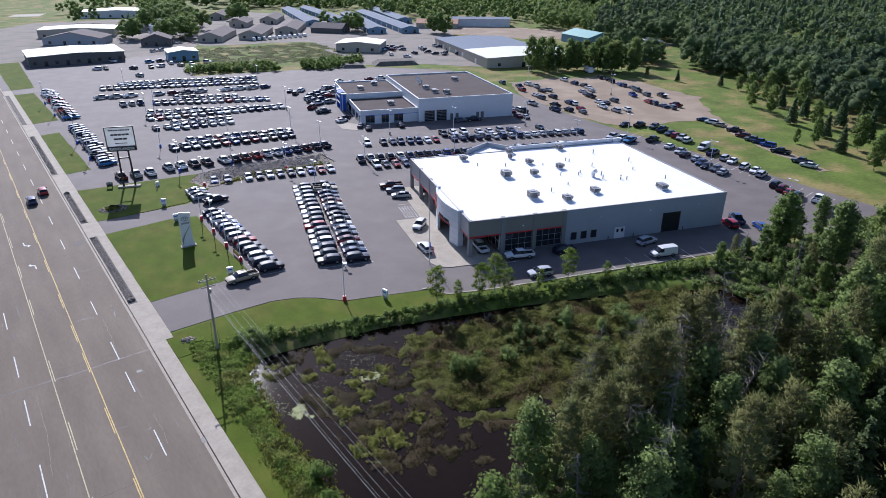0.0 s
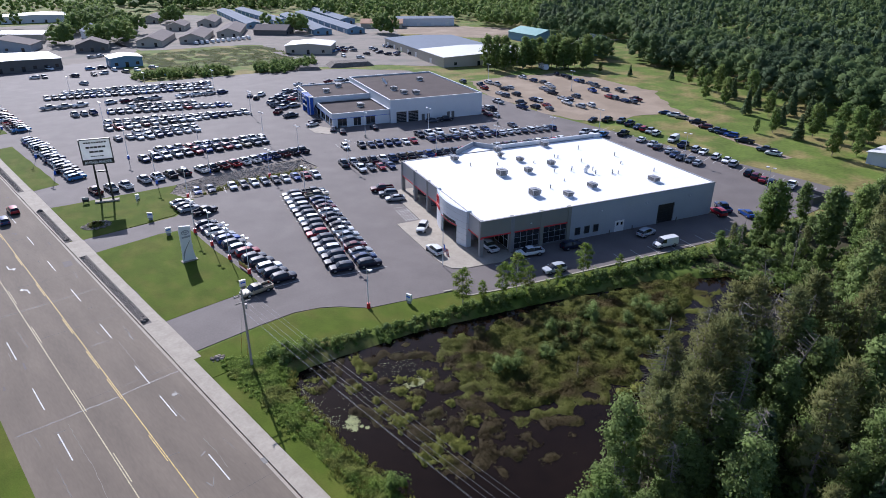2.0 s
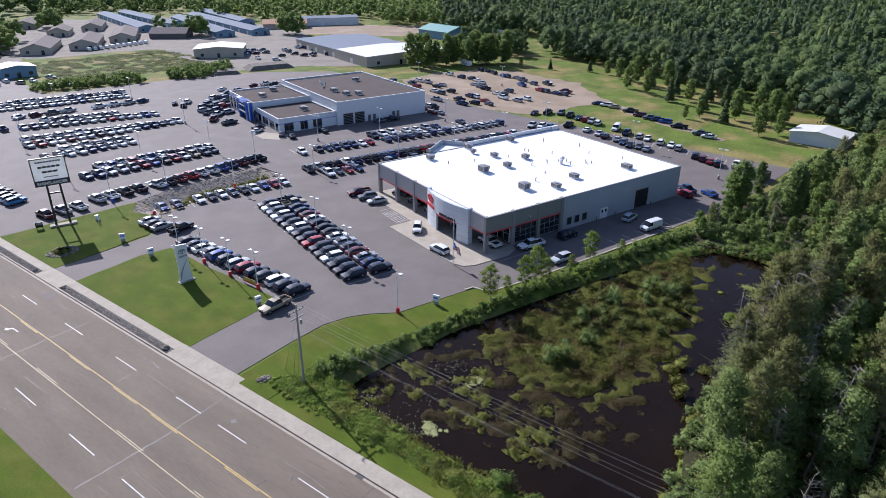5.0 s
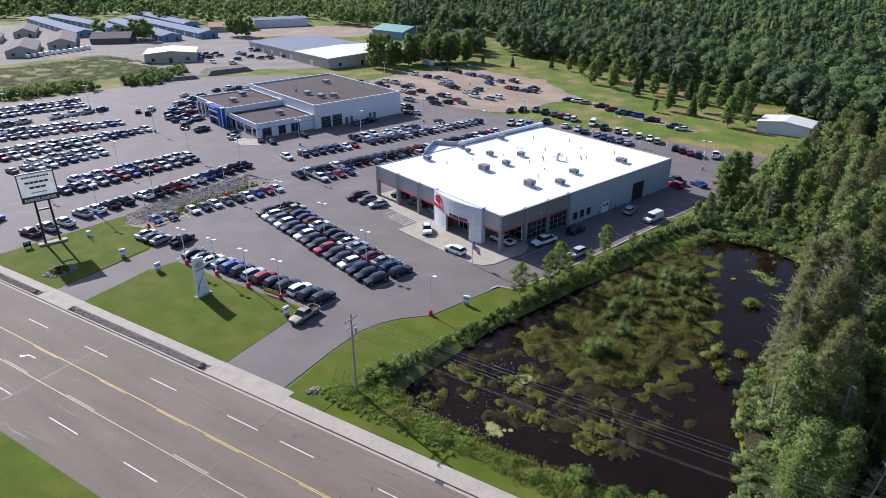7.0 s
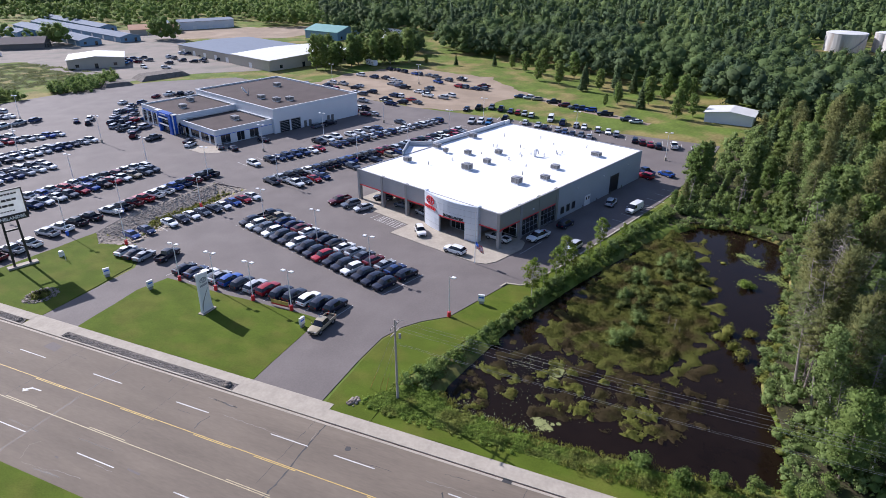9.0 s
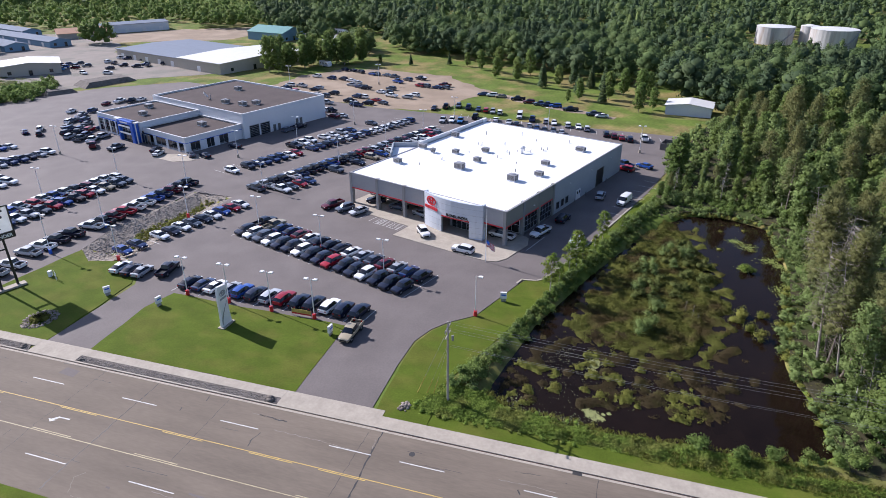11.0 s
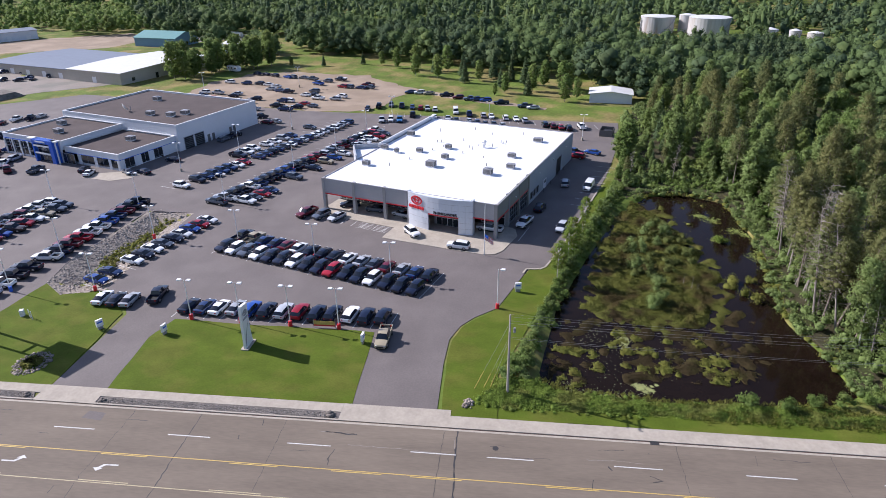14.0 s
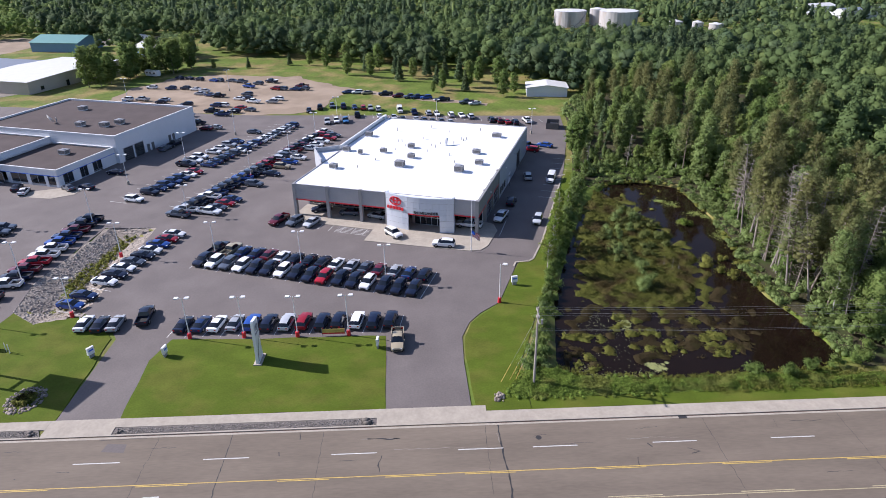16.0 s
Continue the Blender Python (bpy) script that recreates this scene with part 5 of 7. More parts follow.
row((42.0, 153.6), (41.8, 148.4), 3, 0, "wks", "sss", "parked by the driveway", "driveway cars")
row((86.4, 172.6), (56.2, 174.2), 11, 93, "kkdnbwwrdkw", "ppppppppppp", "parked above the stone swale", "swale row trucks")
row((52.0, 175.4), (41.8, 176.2), 4, 93, "kkws", "pppp", "parked beside the lawn", "lawn row trucks")
row((36.6, 174.6), (29.8, 175.4), 3, 93, "wsd", "ppp", "parked behind the tall sign", "sign row trucks")
row((98.4, 167.3), (98.6, 167.2), 1, VD + 180, "w", "u", "in the row between the buildings", "aisle cars")
row((102.9, 165.2), (118.1, 158.6), 7, VD + 180, "knnnnwr", "usuuuss", "in the row between the buildings", "aisle cars")
row((124.1, 162.8), (131.2, 161.0), 3, VD + 180, "kww", "ppu", "in the row between the buildings", "aisle cars")
row((123.6, 156.5), (163.6, 140.2), 17, VD, "nnkngwnsnwwwgwssn", "ssusususussssuss", "in the row between the buildings", "aisle cars")
row((135.7, 158.6), (145.8, 154.4), 4, VD + 180, "wwsn", "ssus", "in the row between the buildings", "aisle cars")
row((156.3, 151.3), (157.5, 150.8), 1, VD + 180, "g", "s", "in the row between the buildings", "aisle cars")
row((88.3, 153.5), (153.7, 128.4), 26, VD, "gskkwnkknbkgkrdsgsdkdkwkrw", "pppppppppppppppuupppspppup", "in the truck row between the buildings", "truck row")
row((89.2, 146.5), (96.7, 143.2), 4, VD + 180, "wgrn", "psss", "in the row between the buildings", "aisle cars")
row((107.1, 140.4), (107.3, 140.3), 1, VD + 180, "g", "u", "in the row between the buildings", "aisle cars")
row((114.7, 137.6), (114.9, 137.5), 1, VD + 180, "k", "s", "in the row between the buildings", "aisle cars")
row((120.6, 135.7), (128.0, 132.6), 3, VD + 180, "tbw", "uss", "in the row between the buildings", "aisle cars")
row((136.8, 130.3), (150.2, 125.1), 5, VD + 180, "swwrg", "ssups", "in the row between the buildings", "aisle cars")
row((161.8, 168.2), (163.2, 165.6), 2, VD, "ds", "ss", "in the row between the buildings", "aisle cars")
row((83.0, 129.6), (81.2, 122.0), 3, 152, "dgs", "pus", "parked beside the showroom", "showroom cars")
row((164.5, 73.5), (160.5, 66.0), 4, 8, "kdrk", "uusu", "in the row behind the building", "rear row cars")
for x, y, k_ in ((161, 61, "pickup"), (168, 79.5, "suv"), (170, 82.5, "sedan"), (171, 86, "suv"), (173, 91, "sedan"), (174, 94, "suv"), (176, 99, "pickup"), (179, 104, "van"), (182, 112, "suv"), (183, 115, "suv"), (184, 117.5, "suv"), (185, 121, "sedan"), (187, 125, "pickup"), (188, 129.5, "suv"), (186, 133.5, "pickup"), (182, 137, "sedan")):
    car(x + 1.5, y + 0.6, 8 + 180 * (rng.random() < 0.5), k_, pick_paint(), "in the row behind the building", "rear row cars")
for x, y in ((162, 87), (163, 89.8), (163, 92.6), (165, 95.5), (167, 98.5), (168, 103), (170, 106), (172, 111), (174, 119), (167, 122.5), (167, 125.5), (166, 128.5)):
    car(x + 1.0, y + 0.5, 8 + 180 * (rng.random() < 0.5), rng.choice(["sedan", "suv", "pickup"]), pick_paint(), "in the row behind the building", "rear row cars")
for x, y in ((213, 126.5), (212, 122.5), (211, 118.5), (208, 111), (204, 106), (202, 101), (201, 98), (200, 95), (196, 89), (191, 80), (189, 77)):
    car(x, y, 98, rng.choice(["sedan", "suv", "pickup"]), pick_paint(), "parked on the grass edge", "grass row cars", 0.0)
car(74.3, 103.8, -143, "suv", "w", "on the entrance pad", "display cars", 0.15)
car(68.3, 93.7, 79, "suv", "w", "on the entrance pad", "display cars", 0.15)
for u_, v_, h_, kd, pt in ((3.2, 3.0, 90, "pickup", "w"), (3.0, 24.0, 80, "sedan", "s"), (3.2, 31.0, 95, "sedan", "g"), (3.4, 38.0, 120, "sedan", "k")):
    q = DEALER @ Vector((u_, v_, 0.1))
    car(q.x, q.y, h_ + UD, kd, pt, "displayed under the canopy", "display cars", q.z)
for u_, v_, h_, kd, pt in ((9.6, -2.9, 175, "pickup", "w"), (19.0, -3.4, 0, "suv", "k"), (37.5, -4.2, 15, "suv", "s"), (37.3, -10.2, 180, "van", "w"), (9.9, -11.0, 182, "suv", "s"), (60.5, -1.2, 80, "suv", "r"), (64.0, 0.5, 70, "pickup", "n"), (66.0, -4.5, 75, "sedan", "b")):
    q = DEALER @ Vector((u_, v_, 0))
    car(q.x, q.y, h_ + UD, kd, pt, "parked in the shade of the building", "service cars")
car(34.2, 102.2, 180, "pickup", "t", "on the driveway", "driveway cars")
car(44.0, 144.3, 6, "pickup", "k", "on the driveway lane", "driveway cars")
car(11.9, 174.0, 90, "suv", "r", "on the road", "road cars", 0.02)
car(8.9, 168.0, 90, "suv", "n", "on the road", "road cars", 0.02)
for u_, v_, h_, kd, pt in ((-33, 30, 60, "pickup", "d"), (-30, 22, 20, "pickup", "g"), (-24, 10, 30, "sedan", "k"), (-26, 6, 30, "sedan", "w"), (-21, -3, 70, "sedan", "g"), (-19, -7, 80, "sedan", "k"), (-8, -6, 90, "sedan", "k"), (14, -5, 0, "suv", "g"), (19, -5, 0, "pickup", "k"), (-30, 36, 40, "pickup", "w"), (-31, 41, 30, "pickup", "g"), (-32, 46, 30, "suv", "s"), (-30, 52, 30, "suv", "k"), (-26, 60, 30, "sedan", "s"), (-22, 66, 30, "suv", "w"), (-27.5, 44, 30, "suv", "n"), (-28.0, 49, 30, "pickup", "k"), (-27, 56, 28, "suv", "n"), (-25, 38, 20, "suv", "s"), (-36, 58, 70, "suv", "k"), (-38, 64, 75, "sedan", "n"), (-33, 64, 60, "suv", "w"), (-18, 64, 30, "suv", "n"), (-16, 71, 30, "sedan", "w"), (-11, 66, 60, "pickup", "k"), (-6, 67, 60, "suv", "s"), (0, 66, 60, "sedan", "n"), (-14, 56, 60, "suv", "k"), (-8, 56, 60, "sedan", "s"), (-3, 56, 60, "suv", "w"), (4, 56, 60, "sedan", "r"), (38, 4, 70, "sedan", "d"), (38, 8, 70, "sedan", "s")):
    q = WH @ Vector((u_, v_, 0))
    car(q.x, q.y, h_ + UD, kd, pt, "parked around the white dealership", "dealership cars")
for y in np.linspace(189.5, 238.5, 17):
    car(29.6, y, 8, "suv" if rng.random() < 0.7 else "pickup", pick_paint(), "in the row along the road", "roadside cars")
row((48.5, 194.6), (83.0, 189.4), 13, -87, "", "", "in the pickup rows", "pickup rows", mix="ppu")
row((55.0, 200.4), (84.5, 194.0), 12, 90, "", "", "in the pickup rows", "pickup rows", mix="ppu")
# far rows, seen only from a distance
row((56.0, 219.5), (73.5, 217.5), 7, -88, near=False)
row((50.5, 222.5), (54.0, 222.2), 2, 90, near=False)
row((57.5, 226.0), (75.0, 223.0), 7, 90, near=False)
row((52.5, 237.5), (97.5, 230.0), 17, -88, near=False)
row((55.0, 246.5), (89.0, 234.0), 13, 90, near=False)
row((50.0, 266.0), (56.0, 265.5), 3, 90, near=False)
row((61.0, 262.0), (98.5, 246.0), 15, -88, near=False)
row((70.0, 267.0), (90.0, 258.0), 8, 90, near=False)
row((46.0, 284.0), (108.0, 270.0), 13, 10, near=False, mix="ppu", skip=(3, 8))
row((50.0, 303.0), (108.5, 284.0), 24, -88, near=False)
row((58.5, 310.5), (112.0, 293.5), 22, 90, near=False)
for y in np.linspace(254, 309, 19):
    far_cars.append((30.6, y, 5, "pickup" if rng.random() < 0.5 else "suv", pick_paint()))
for h, spots in ((75, ((201, 221), (201, 210), (208, 212), (207, 206), (197, 204), (202, 197), (206, 197), (193, 192), (192, 187), (197, 186), (180, 180), (186, 173), (194, 174), (194, 171), (229, 210), (227, 201), (226, 195), (224, 191), (221, 186), (213, 181), (211, 177), (216, 186))), (70, ((205, 168), (206, 165), (212, 166), (199, 161), (199, 154), (203, 152), (237, 162), (222, 157), (222, 154), (220, 149), (221, 145), (226, 147), (190, 164), (187, 160), (185, 165), (180, 168), (169, 180), (169, 176), (169, 173))), (60, ((249, 205), (248, 200), (245, 195), (242, 188), (242, 185), (241, 180), (238, 175), (228, 169), (233, 167)))):
    for x, y in spots:
        far_cars.append((x + rng.uniform(-0.5, 0.5), y + rng.uniform(-0.5, 0.5), h + rng.uniform(-8, 8), str(rng.choice(["sedan", "suv", "suv", "pickup"])), pick_paint()))
for x, y in ((77.4, 391.9), (58.3, 358.3), (62.0, 357.0), (97.5, 408.0), (102.6, 409.8), (85, 367.7), (74, 386), (70, 380), (218.5, 355), (221, 352), (224, 349), (227, 346), (216, 338)):
    far_cars.append((x, y, rng.uniform(0, 360), "suv", pick_paint()))
row((165, 427), (203, 431), 11, 80, "wwwwwwwwwww", "vvvvvvvvvvv", near=False)
for x, y in ((155, 262), (160, 260), (162, 256), (165, 254), (144, 258), (137, 256), (128, 245), (122, 242), (122, 238), (126, 236), (130, 253), (141, 265)):
    far_cars.append((x, y, 12 + rng.uniform(-8, 8), str(rng.choice(["sedan", "suv", "pickup"])), pick_paint()))
row((320, -164), (348, -180), 12, 40, "wwswwwtwwsww", "vvvvvvvvvvvv", near=False)
for k in range(34):
    far_cars.append((*[(70 + rng.uniform(0, 40), 325 + rng.uniform(0, 45)), (205 + rng.uniform(0, 30), 330 + rng.uniform(-20, 25)), (232 + rng.uniform(0, 20), 300 + rng.uniform(0, 40))][k % 3], rng.uniform(0, 360), "suv", pick_paint()))

by_paint = {}
for x, y, h, kd, pt in far_cars:
    m = pose(x, y, 0.05, 0, 0, h)
    by_paint.setdefault(pt, []).append((m, kd))


def joined(items):
    """One mesh from (matrix, mesh) pairs, keeping materials."""
    vs, fs, mi, mats, off = [], [], [], [], 0
    for m, me_ in items:
        co = np.empty(len(me_.vertices) * 3, np.float32)
        me_.vertices.foreach_get("co", co)
        co = co.reshape(-1, 3) @ np.array(m.to_3x3()).T + np.array(m.translation)
        slot = []
        for mm in me_.materials:
            if mm not in mats:
                mats.append(mm)
            slot.append(mats.index(mm))
        for p in me_.polygons:
            fs.append([i + off for i in p.vertices])
            mi.append(slot[p.material_index])
        vs.append(co)
        off += len(co)
    out = bpy.data.meshes.new("far_cars")
    out.from_pydata(np.concatenate(vs).tolist(), [], fs)
    for mm in mats:
        out.materials.append(mm)
    out.polygons.foreach_set("material_index", mi)
    return out


for pt, lst in by_paint.items():
    items = []
    for m, kd in lst:
        p, k = PARTS[kd], KINDS[kd]
        items += [(m, p["body"]), (m, p["glasshouse"])]
        for xx in k["wheel"][:2]:
            for s in (-1, 1):
                items.append((m @ pose(xx, s * (k["W"] - 0.1), k["wheel"][2]), p["wheel"]))
    ob = new("distant_cars", joined(items))
    ob.color = (*PAINT[pt], 1)
    tagged(ob, WORDS[pt] + " cars parked in the distant rows", "cars", kind="stuff")


# ---- lamps, signs, poles ----
def street_lamp(x, y, h=7.4, heads=2, base="red", turn=90.0, label=""):
    r = root("lot_lamp", pose(x, y, 0.05, 0, 0, turn), label or f"pale lot lamp on a {base} concrete base", "street lamp", "lot lamps")
    bm = bmesh.new()
    tube(bm, (0, 0, 0), (0, 0, 0.95), 0.33, 0.30, seg=12)
    part("base", bm, M[base], r, f"{base} painted concrete base")
    bm = bmesh.new()
    tube(bm, (0, 0, 0.95), (0, 0, h), 0.09, 0.06, seg=8)
    part("pole", bm, M["lamp_white"], r)
    for s in (-1, 1)[:heads]:
        bm = boxes((s * 0.25, -0.05, h - 0.08, s * 0.55, 0.05, h))
        part("arm", bm, M["lamp_white"], r)
        bm = boxes((min(s * 0.5, s * 1.15), -0.3, h - 0.1, max(s * 0.5, s * 1.15), 0.3, h + 0.08))
        bmesh.ops.bevel(bm, geom=bm.edges[:], offset=0.04, segments=1)
        part("lamp_head", bm, M["lamp_white"], r)


for x, y in ((37.5, 135.2), (37.3, 126.6), (37.0, 118.1), (36.9, 110.0), (67.0, 139.2), (61.4, 121.3), (54.4, 104.8), (45.3, 157.2), (67.8, 158.1), (88.4, 151.4), (113.2, 142.6), (131.0, 135.5), (152.0, 131.0)):
    street_lamp(x, y)
street_lamp(45.6, 84.9, heads=1)
for x, y in ((148.5, 62.6), (163.6, 92.0), (170.5, 126.0), (155.0, 157.0), (130.0, 165.0), (110.5, 173.5)):
    street_lamp(x, y, 8.0, base="concrete")
for x, y in ((43.6, 172.4), (57.6, 172.0), (84.5, 171.0), (46.0, 200), (66.0, 198.0), (85, 193), (52.5, 242), (76, 233), (98, 226), (60, 262), (88, 252), (58, 300), (84, 290), (108, 278), (26.5, 198), (26.5, 218), (26.5, 262), (26.5, 285), (208, 212), (222, 176)):
    street_lamp(x, y, 8.5, base="blue" if x < 90 else "concrete")

# tall pylon sign
r = root("pylon_sign", pose(30.0, 167.3, 0.11, 0, 0, 70), "tall black and white pylon sign on two dark posts", "sign")
for s in (-1, 1):
    bm = bmesh.new()
    tube(bm, (0, s * 1.35, 0), (0, s * 1.2, 9.3), 0.24, 0.2, seg=10)
    part("post", bm, M["black"], r)
part("base", boxes((-0.7, -2.6, 0, 0.7, 2.6, 0.35)), M["concrete"], r, "pale concrete base")
part("tie", boxes((-0.15, -1.2, 7.3, 0.15, 1.2, 7.6)), M["black"], r)
part("frame", boxes((-0.2, -3.3, 10.4, 0.2, -3.1, 15.2), (-0.2, 3.1, 10.4, 0.2, 3.3, 15.2), (-0.2, -3.1, 15.0, 0.2, 3.1, 15.2)), M["black"], r)
part("footer", boxes((-0.25, -3.3, 9.2, 0.25, 3.3, 10.4)), M["black"], r, "black sign footer")
for s in (-1, 1):
    if s < 0:
        bm = bmesh.new()
        bm.faces.new([bm.verts.new(p) for p in ((0, -3.1, 10.4), (0, 3.1, 10.4), (0, 3.1, 15.0), (0, -3.1, 15.0))])
        fc = part("face", bm, M["acrylic"], r, "white translucent sign face")
    xa, xb = (0.012, 0.03) if s > 0 else (-0.03, -0.012)
    for z0, h_, w_, cuts in ((14.15, 0.32, 2.4, 9), (13.0, 0.42, 2.1, 5), (11.95, 0.42, 1.5, 3), (11.0, 0.2, 1.4, 6)):
        for q_ in range(cuts):
            c0 = -w_ + 2 * w_ * q_ / cuts
            part("name_bar", boxes((xa, c0 + 0.05, z0, xb, c0 + 2 * w_ / cuts - 0.07, z0 + h_)), M["black"], fc, "dark sign bar")
    lettering("RHINELANDER", 0.85, pose(s * 0.26, 0, 9.5, 90, 0, 90 * s), M["lamp_white"], r)
# curved totem sign
r = root("totem_sign", pose(31.0, 122.8, 0.11, 0, 0, 88), "tall white curved totem sign with a red emblem", "sign")
bm = bmesh.new()
sec = [(0, -1.3, 1.25), (0.8, -1.12, 1.18), (2.0, -0.98, 1.12), (3.4, -0.92, 1.1), (5.0, -0.95, 1.12), (6.0, -1.02, 1.12), (6.7, -1.1, 1.02), (6.95, -1.14, 0.9)]
lo = []
for z, a, b in sec:
    lo.append([bm.verts.new(p) for p in ((-0.22, a, z), (0.22, a, z), (0.22, b, z + (0.35 if z > 6.5 else 0)), (-0.22, b, z + (0.35 if z > 6.5 else 0)))])
for p, q in zip(lo, lo[1:]):
    for i in range(4):
        bm.faces.new((p[i], p[(i + 1) % 4], q[(i + 1) % 4], q[i]))
bm.faces.new(lo[0])
bm.faces.new(lo[-1])
part("body", bm, M["lamp_white"], r)
part("foot", boxes((-0.6, -1.5, -0.05, 0.6, 1.5, 0.12)), M["concrete"], r)
for s in (-1, 1):
    bm = bmesh.new()
    fm = pose(0.24 * s + (0.06 if s > 0 else 0), 0, 0)
    for c, a, b, w in (((0.05, 5.9), 0.72, 0.48, 0.11), ((0.05, 5.95), 0.28, 0.42, 0.09), ((0.05, 6.1), 0.55, 0.23, 0.09)):
        oval(bm, c, a, b, w, fm, d=0.06)
    part("emblem", bm, M["grey_metal"], r, "dark oval emblem")
    part("name_bar", boxes((0.22 * s if s > 0 else -0.26, -0.75, 4.8, 0.26 if s > 0 else -0.22, 0.8, 5.15)), M["grey_metal"], r)
    bm = bmesh.new()
    swoosh = [(0.95 - 1.7 * f ** 1.6, 0.5 + 3.7 * f) for f in [k / 8 for k in range(9)]]
    xa_ = 0.225 if s > 0 else -0.245
    lo_ = [bm.verts.new((xa_ + (0.02 if s > 0 else 0), y_, z_)) for y_, z_ in swoosh]
    hi_ = [bm.verts.new((xa_ + (0.02 if s > 0 else 0), min(1.05, y_ + 0.12 + 0.35 * (1 - k / 8)), z_)) for k, (y_, z_) in enumerate(swoosh)]
    for k in range(8):
        bm.faces.new((lo_[k], lo_[k + 1], hi_[k + 1], hi_[k]))
    part("swoosh", bm, M["steel"], r, "grey swept band")
# small directional signs
for x, y, t in ((33.2, 148.6, 60), (32.8, 137.4, 80), (33.2, 105.2, 85), (51.6, 81.5, 10)):
    r = root("direction_sign", pose(x, y, 0.11, 0, 0, t), "small white direction sign cabinet on the grass", "sign", "direction signs")
    bm = boxes((-0.18, -0.55, 0.55, 0.18, 0.55, 1.75))
    bmesh.ops.bevel(bm, geom=bm.edges[:], offset=0.04, segments=1)
    part("cabinet", bm, M["lamp_white"], r)
    part("leg", boxes((-0.12, -0.4, -0.02, 0.12, 0.4, 0.55)), M["steel"], r)
    part("name_bar", boxes((-0.2, -0.4, 1.15, -0.18, 0.4, 1.4)), M["blue"], r)
r = root("banner", pose(37.0, 112.4, 0.11, 0, 0, 0), "yellow and red banner on short stakes by the front row", "banner")
part("cloth", boxes((-0.03, -1.8, 0.25, 0.0, 1.8, 1.2)), M["yellow_paint"], r)
part("border", boxes((-0.04, -1.8, 0.25, 0.01, 1.8, 0.5)), M["red"], r)
for s in (-1.8, 1.8):
    part("stake", boxes((-0.04, s - 0.04, 0, 0.04, s + 0.04, 1.3)), M["wood"], r)
r = root("yard_sign", pose(25.8, 169.0, 0.11, 0, 0, 75), "dark framed board sign on short feet in the lawn", "sign")
part("board", boxes((-0.05, -0.7, 0.35, 0.05, 0.7, 1.5)), M["black"], r)
part("panel", boxes((-0.08, -0.55, 0.95, -0.05, 0.55, 1.4)), M["grey_metal"], r, "pale sign panel")
for s in (-0.55, 0.55):
    part("foot", boxes((-0.25, s - 0.05, -0.02, 0.25, s + 0.05, 0.35)), M["black"], r)
r = root("utility_box", pose(35.9, 164.3, 0.11, 0, 0, 20), "small white utility pedestal in the lawn", "utility box")
bm = boxes((-0.35, -0.3, 0, 0.35, 0.3, 1.1))
bmesh.ops.bevel(bm, geom=bm.edges[:], offset=0.05, segments=1)
part("cabinet", bm, M["lamp_white"], r)
for x_, y_ in ((35.4, 162.6), (34.9, 161.8)):
    bm = bmesh.new()
    tube(bm, (0, 0, 0), (0, 0, 1.6), 0.06)
    o = tagged(part("marker_post", bm, M["lamp_white"]), "slim white marker post in the lawn", "marker post", "marker posts")
    o.matrix_world = pose(x_, y_, 0.11)
# flagpole
r = root("flagpole", pose(65.6, 88.2, 0.15), "white flagpole with a hanging striped flag at half height", "flagpole")
bm = bmesh.new()
tube(bm, (0, 0, 0), (0, 0, 10.8), 0.09, 0.05, seg=10)
part("pole", bm, M["lamp_white"], r)
bm = bmesh.new()
for k in range(12):
    for j in range(10):
        def fp(a, b):
            return (0.15 * math.sin(a * 0.9 + b * 0.4), -0.06 - a * 0.14, 4.6 - b * 0.13 - a * 0.10)
        f = bm.faces.new([bm.verts.new(fp(*q)) for q in ((k, j), (k + 1, j), (k + 1, j + 1), (k, j + 1))])
        f.material_index = 2 if k < 5 and j < 5 else j % 2
part("flag", bm, (M["red"], M["lamp_white"], M["blue"]), r)
# utility poles and wires
for x, y in [(23.1, 82.7)]:
    r = root("utility_pole", pose(x, y, 0), "weathered wooden utility pole with a crossarm", "utility pole")
    bm = bmesh.new()
    tube(bm, (0, 0, -0.3), (0, 0, 12.6), 0.19, 0.12, seg=10)
    part("shaft", bm, M["wood"], r)
    part("crossarm", boxes((-1.2, -0.06, 11.6, 1.2, 0.06, 11.75)), M["wood"], r)
    part("crossarm", boxes((-1.15, -0.06, 10.6, 1.15, 0.06, 10.74)), M["wood"], r)
    bm = bmesh.new()
    tube(bm, (0.1, -0.62, 9.9), (0.1, -0.62, 10.6), 0.16, seg=10)
    part("cutout", bm, M["steel"], r, "grey fuse cutout")
    for gx_, gy_, gz_ in ((23.7, 87.3, 11.4), (24.1, 86.0, 9.2), (24.2, 85.1, 8.8)):
        g0, g1 = Vector((gx_ - x, gy_ - y, 0.0)), Vector((0, 0, gz_))
        bm = bmesh.new()
        tube(bm, g0, g1, 0.012, seg=4)
        part("guy_wire", bm, M["steel"], r)
        bm = bmesh.new()
        tube(bm, g0, g0.lerp(g1, 0.28), 0.05, seg=6)
        part("guy_guard", bm, M["yellow_paint"], r, "yellow plastic guy guard")
    for s in (-1.1, -0.5, 0.5, 1.1):
        bm = bmesh.new()
        tube(bm, (s, 0, 11.75), (s, 0, 12.0), 0.06, seg=6)
        part("insulator", bm, M["steel"], r)
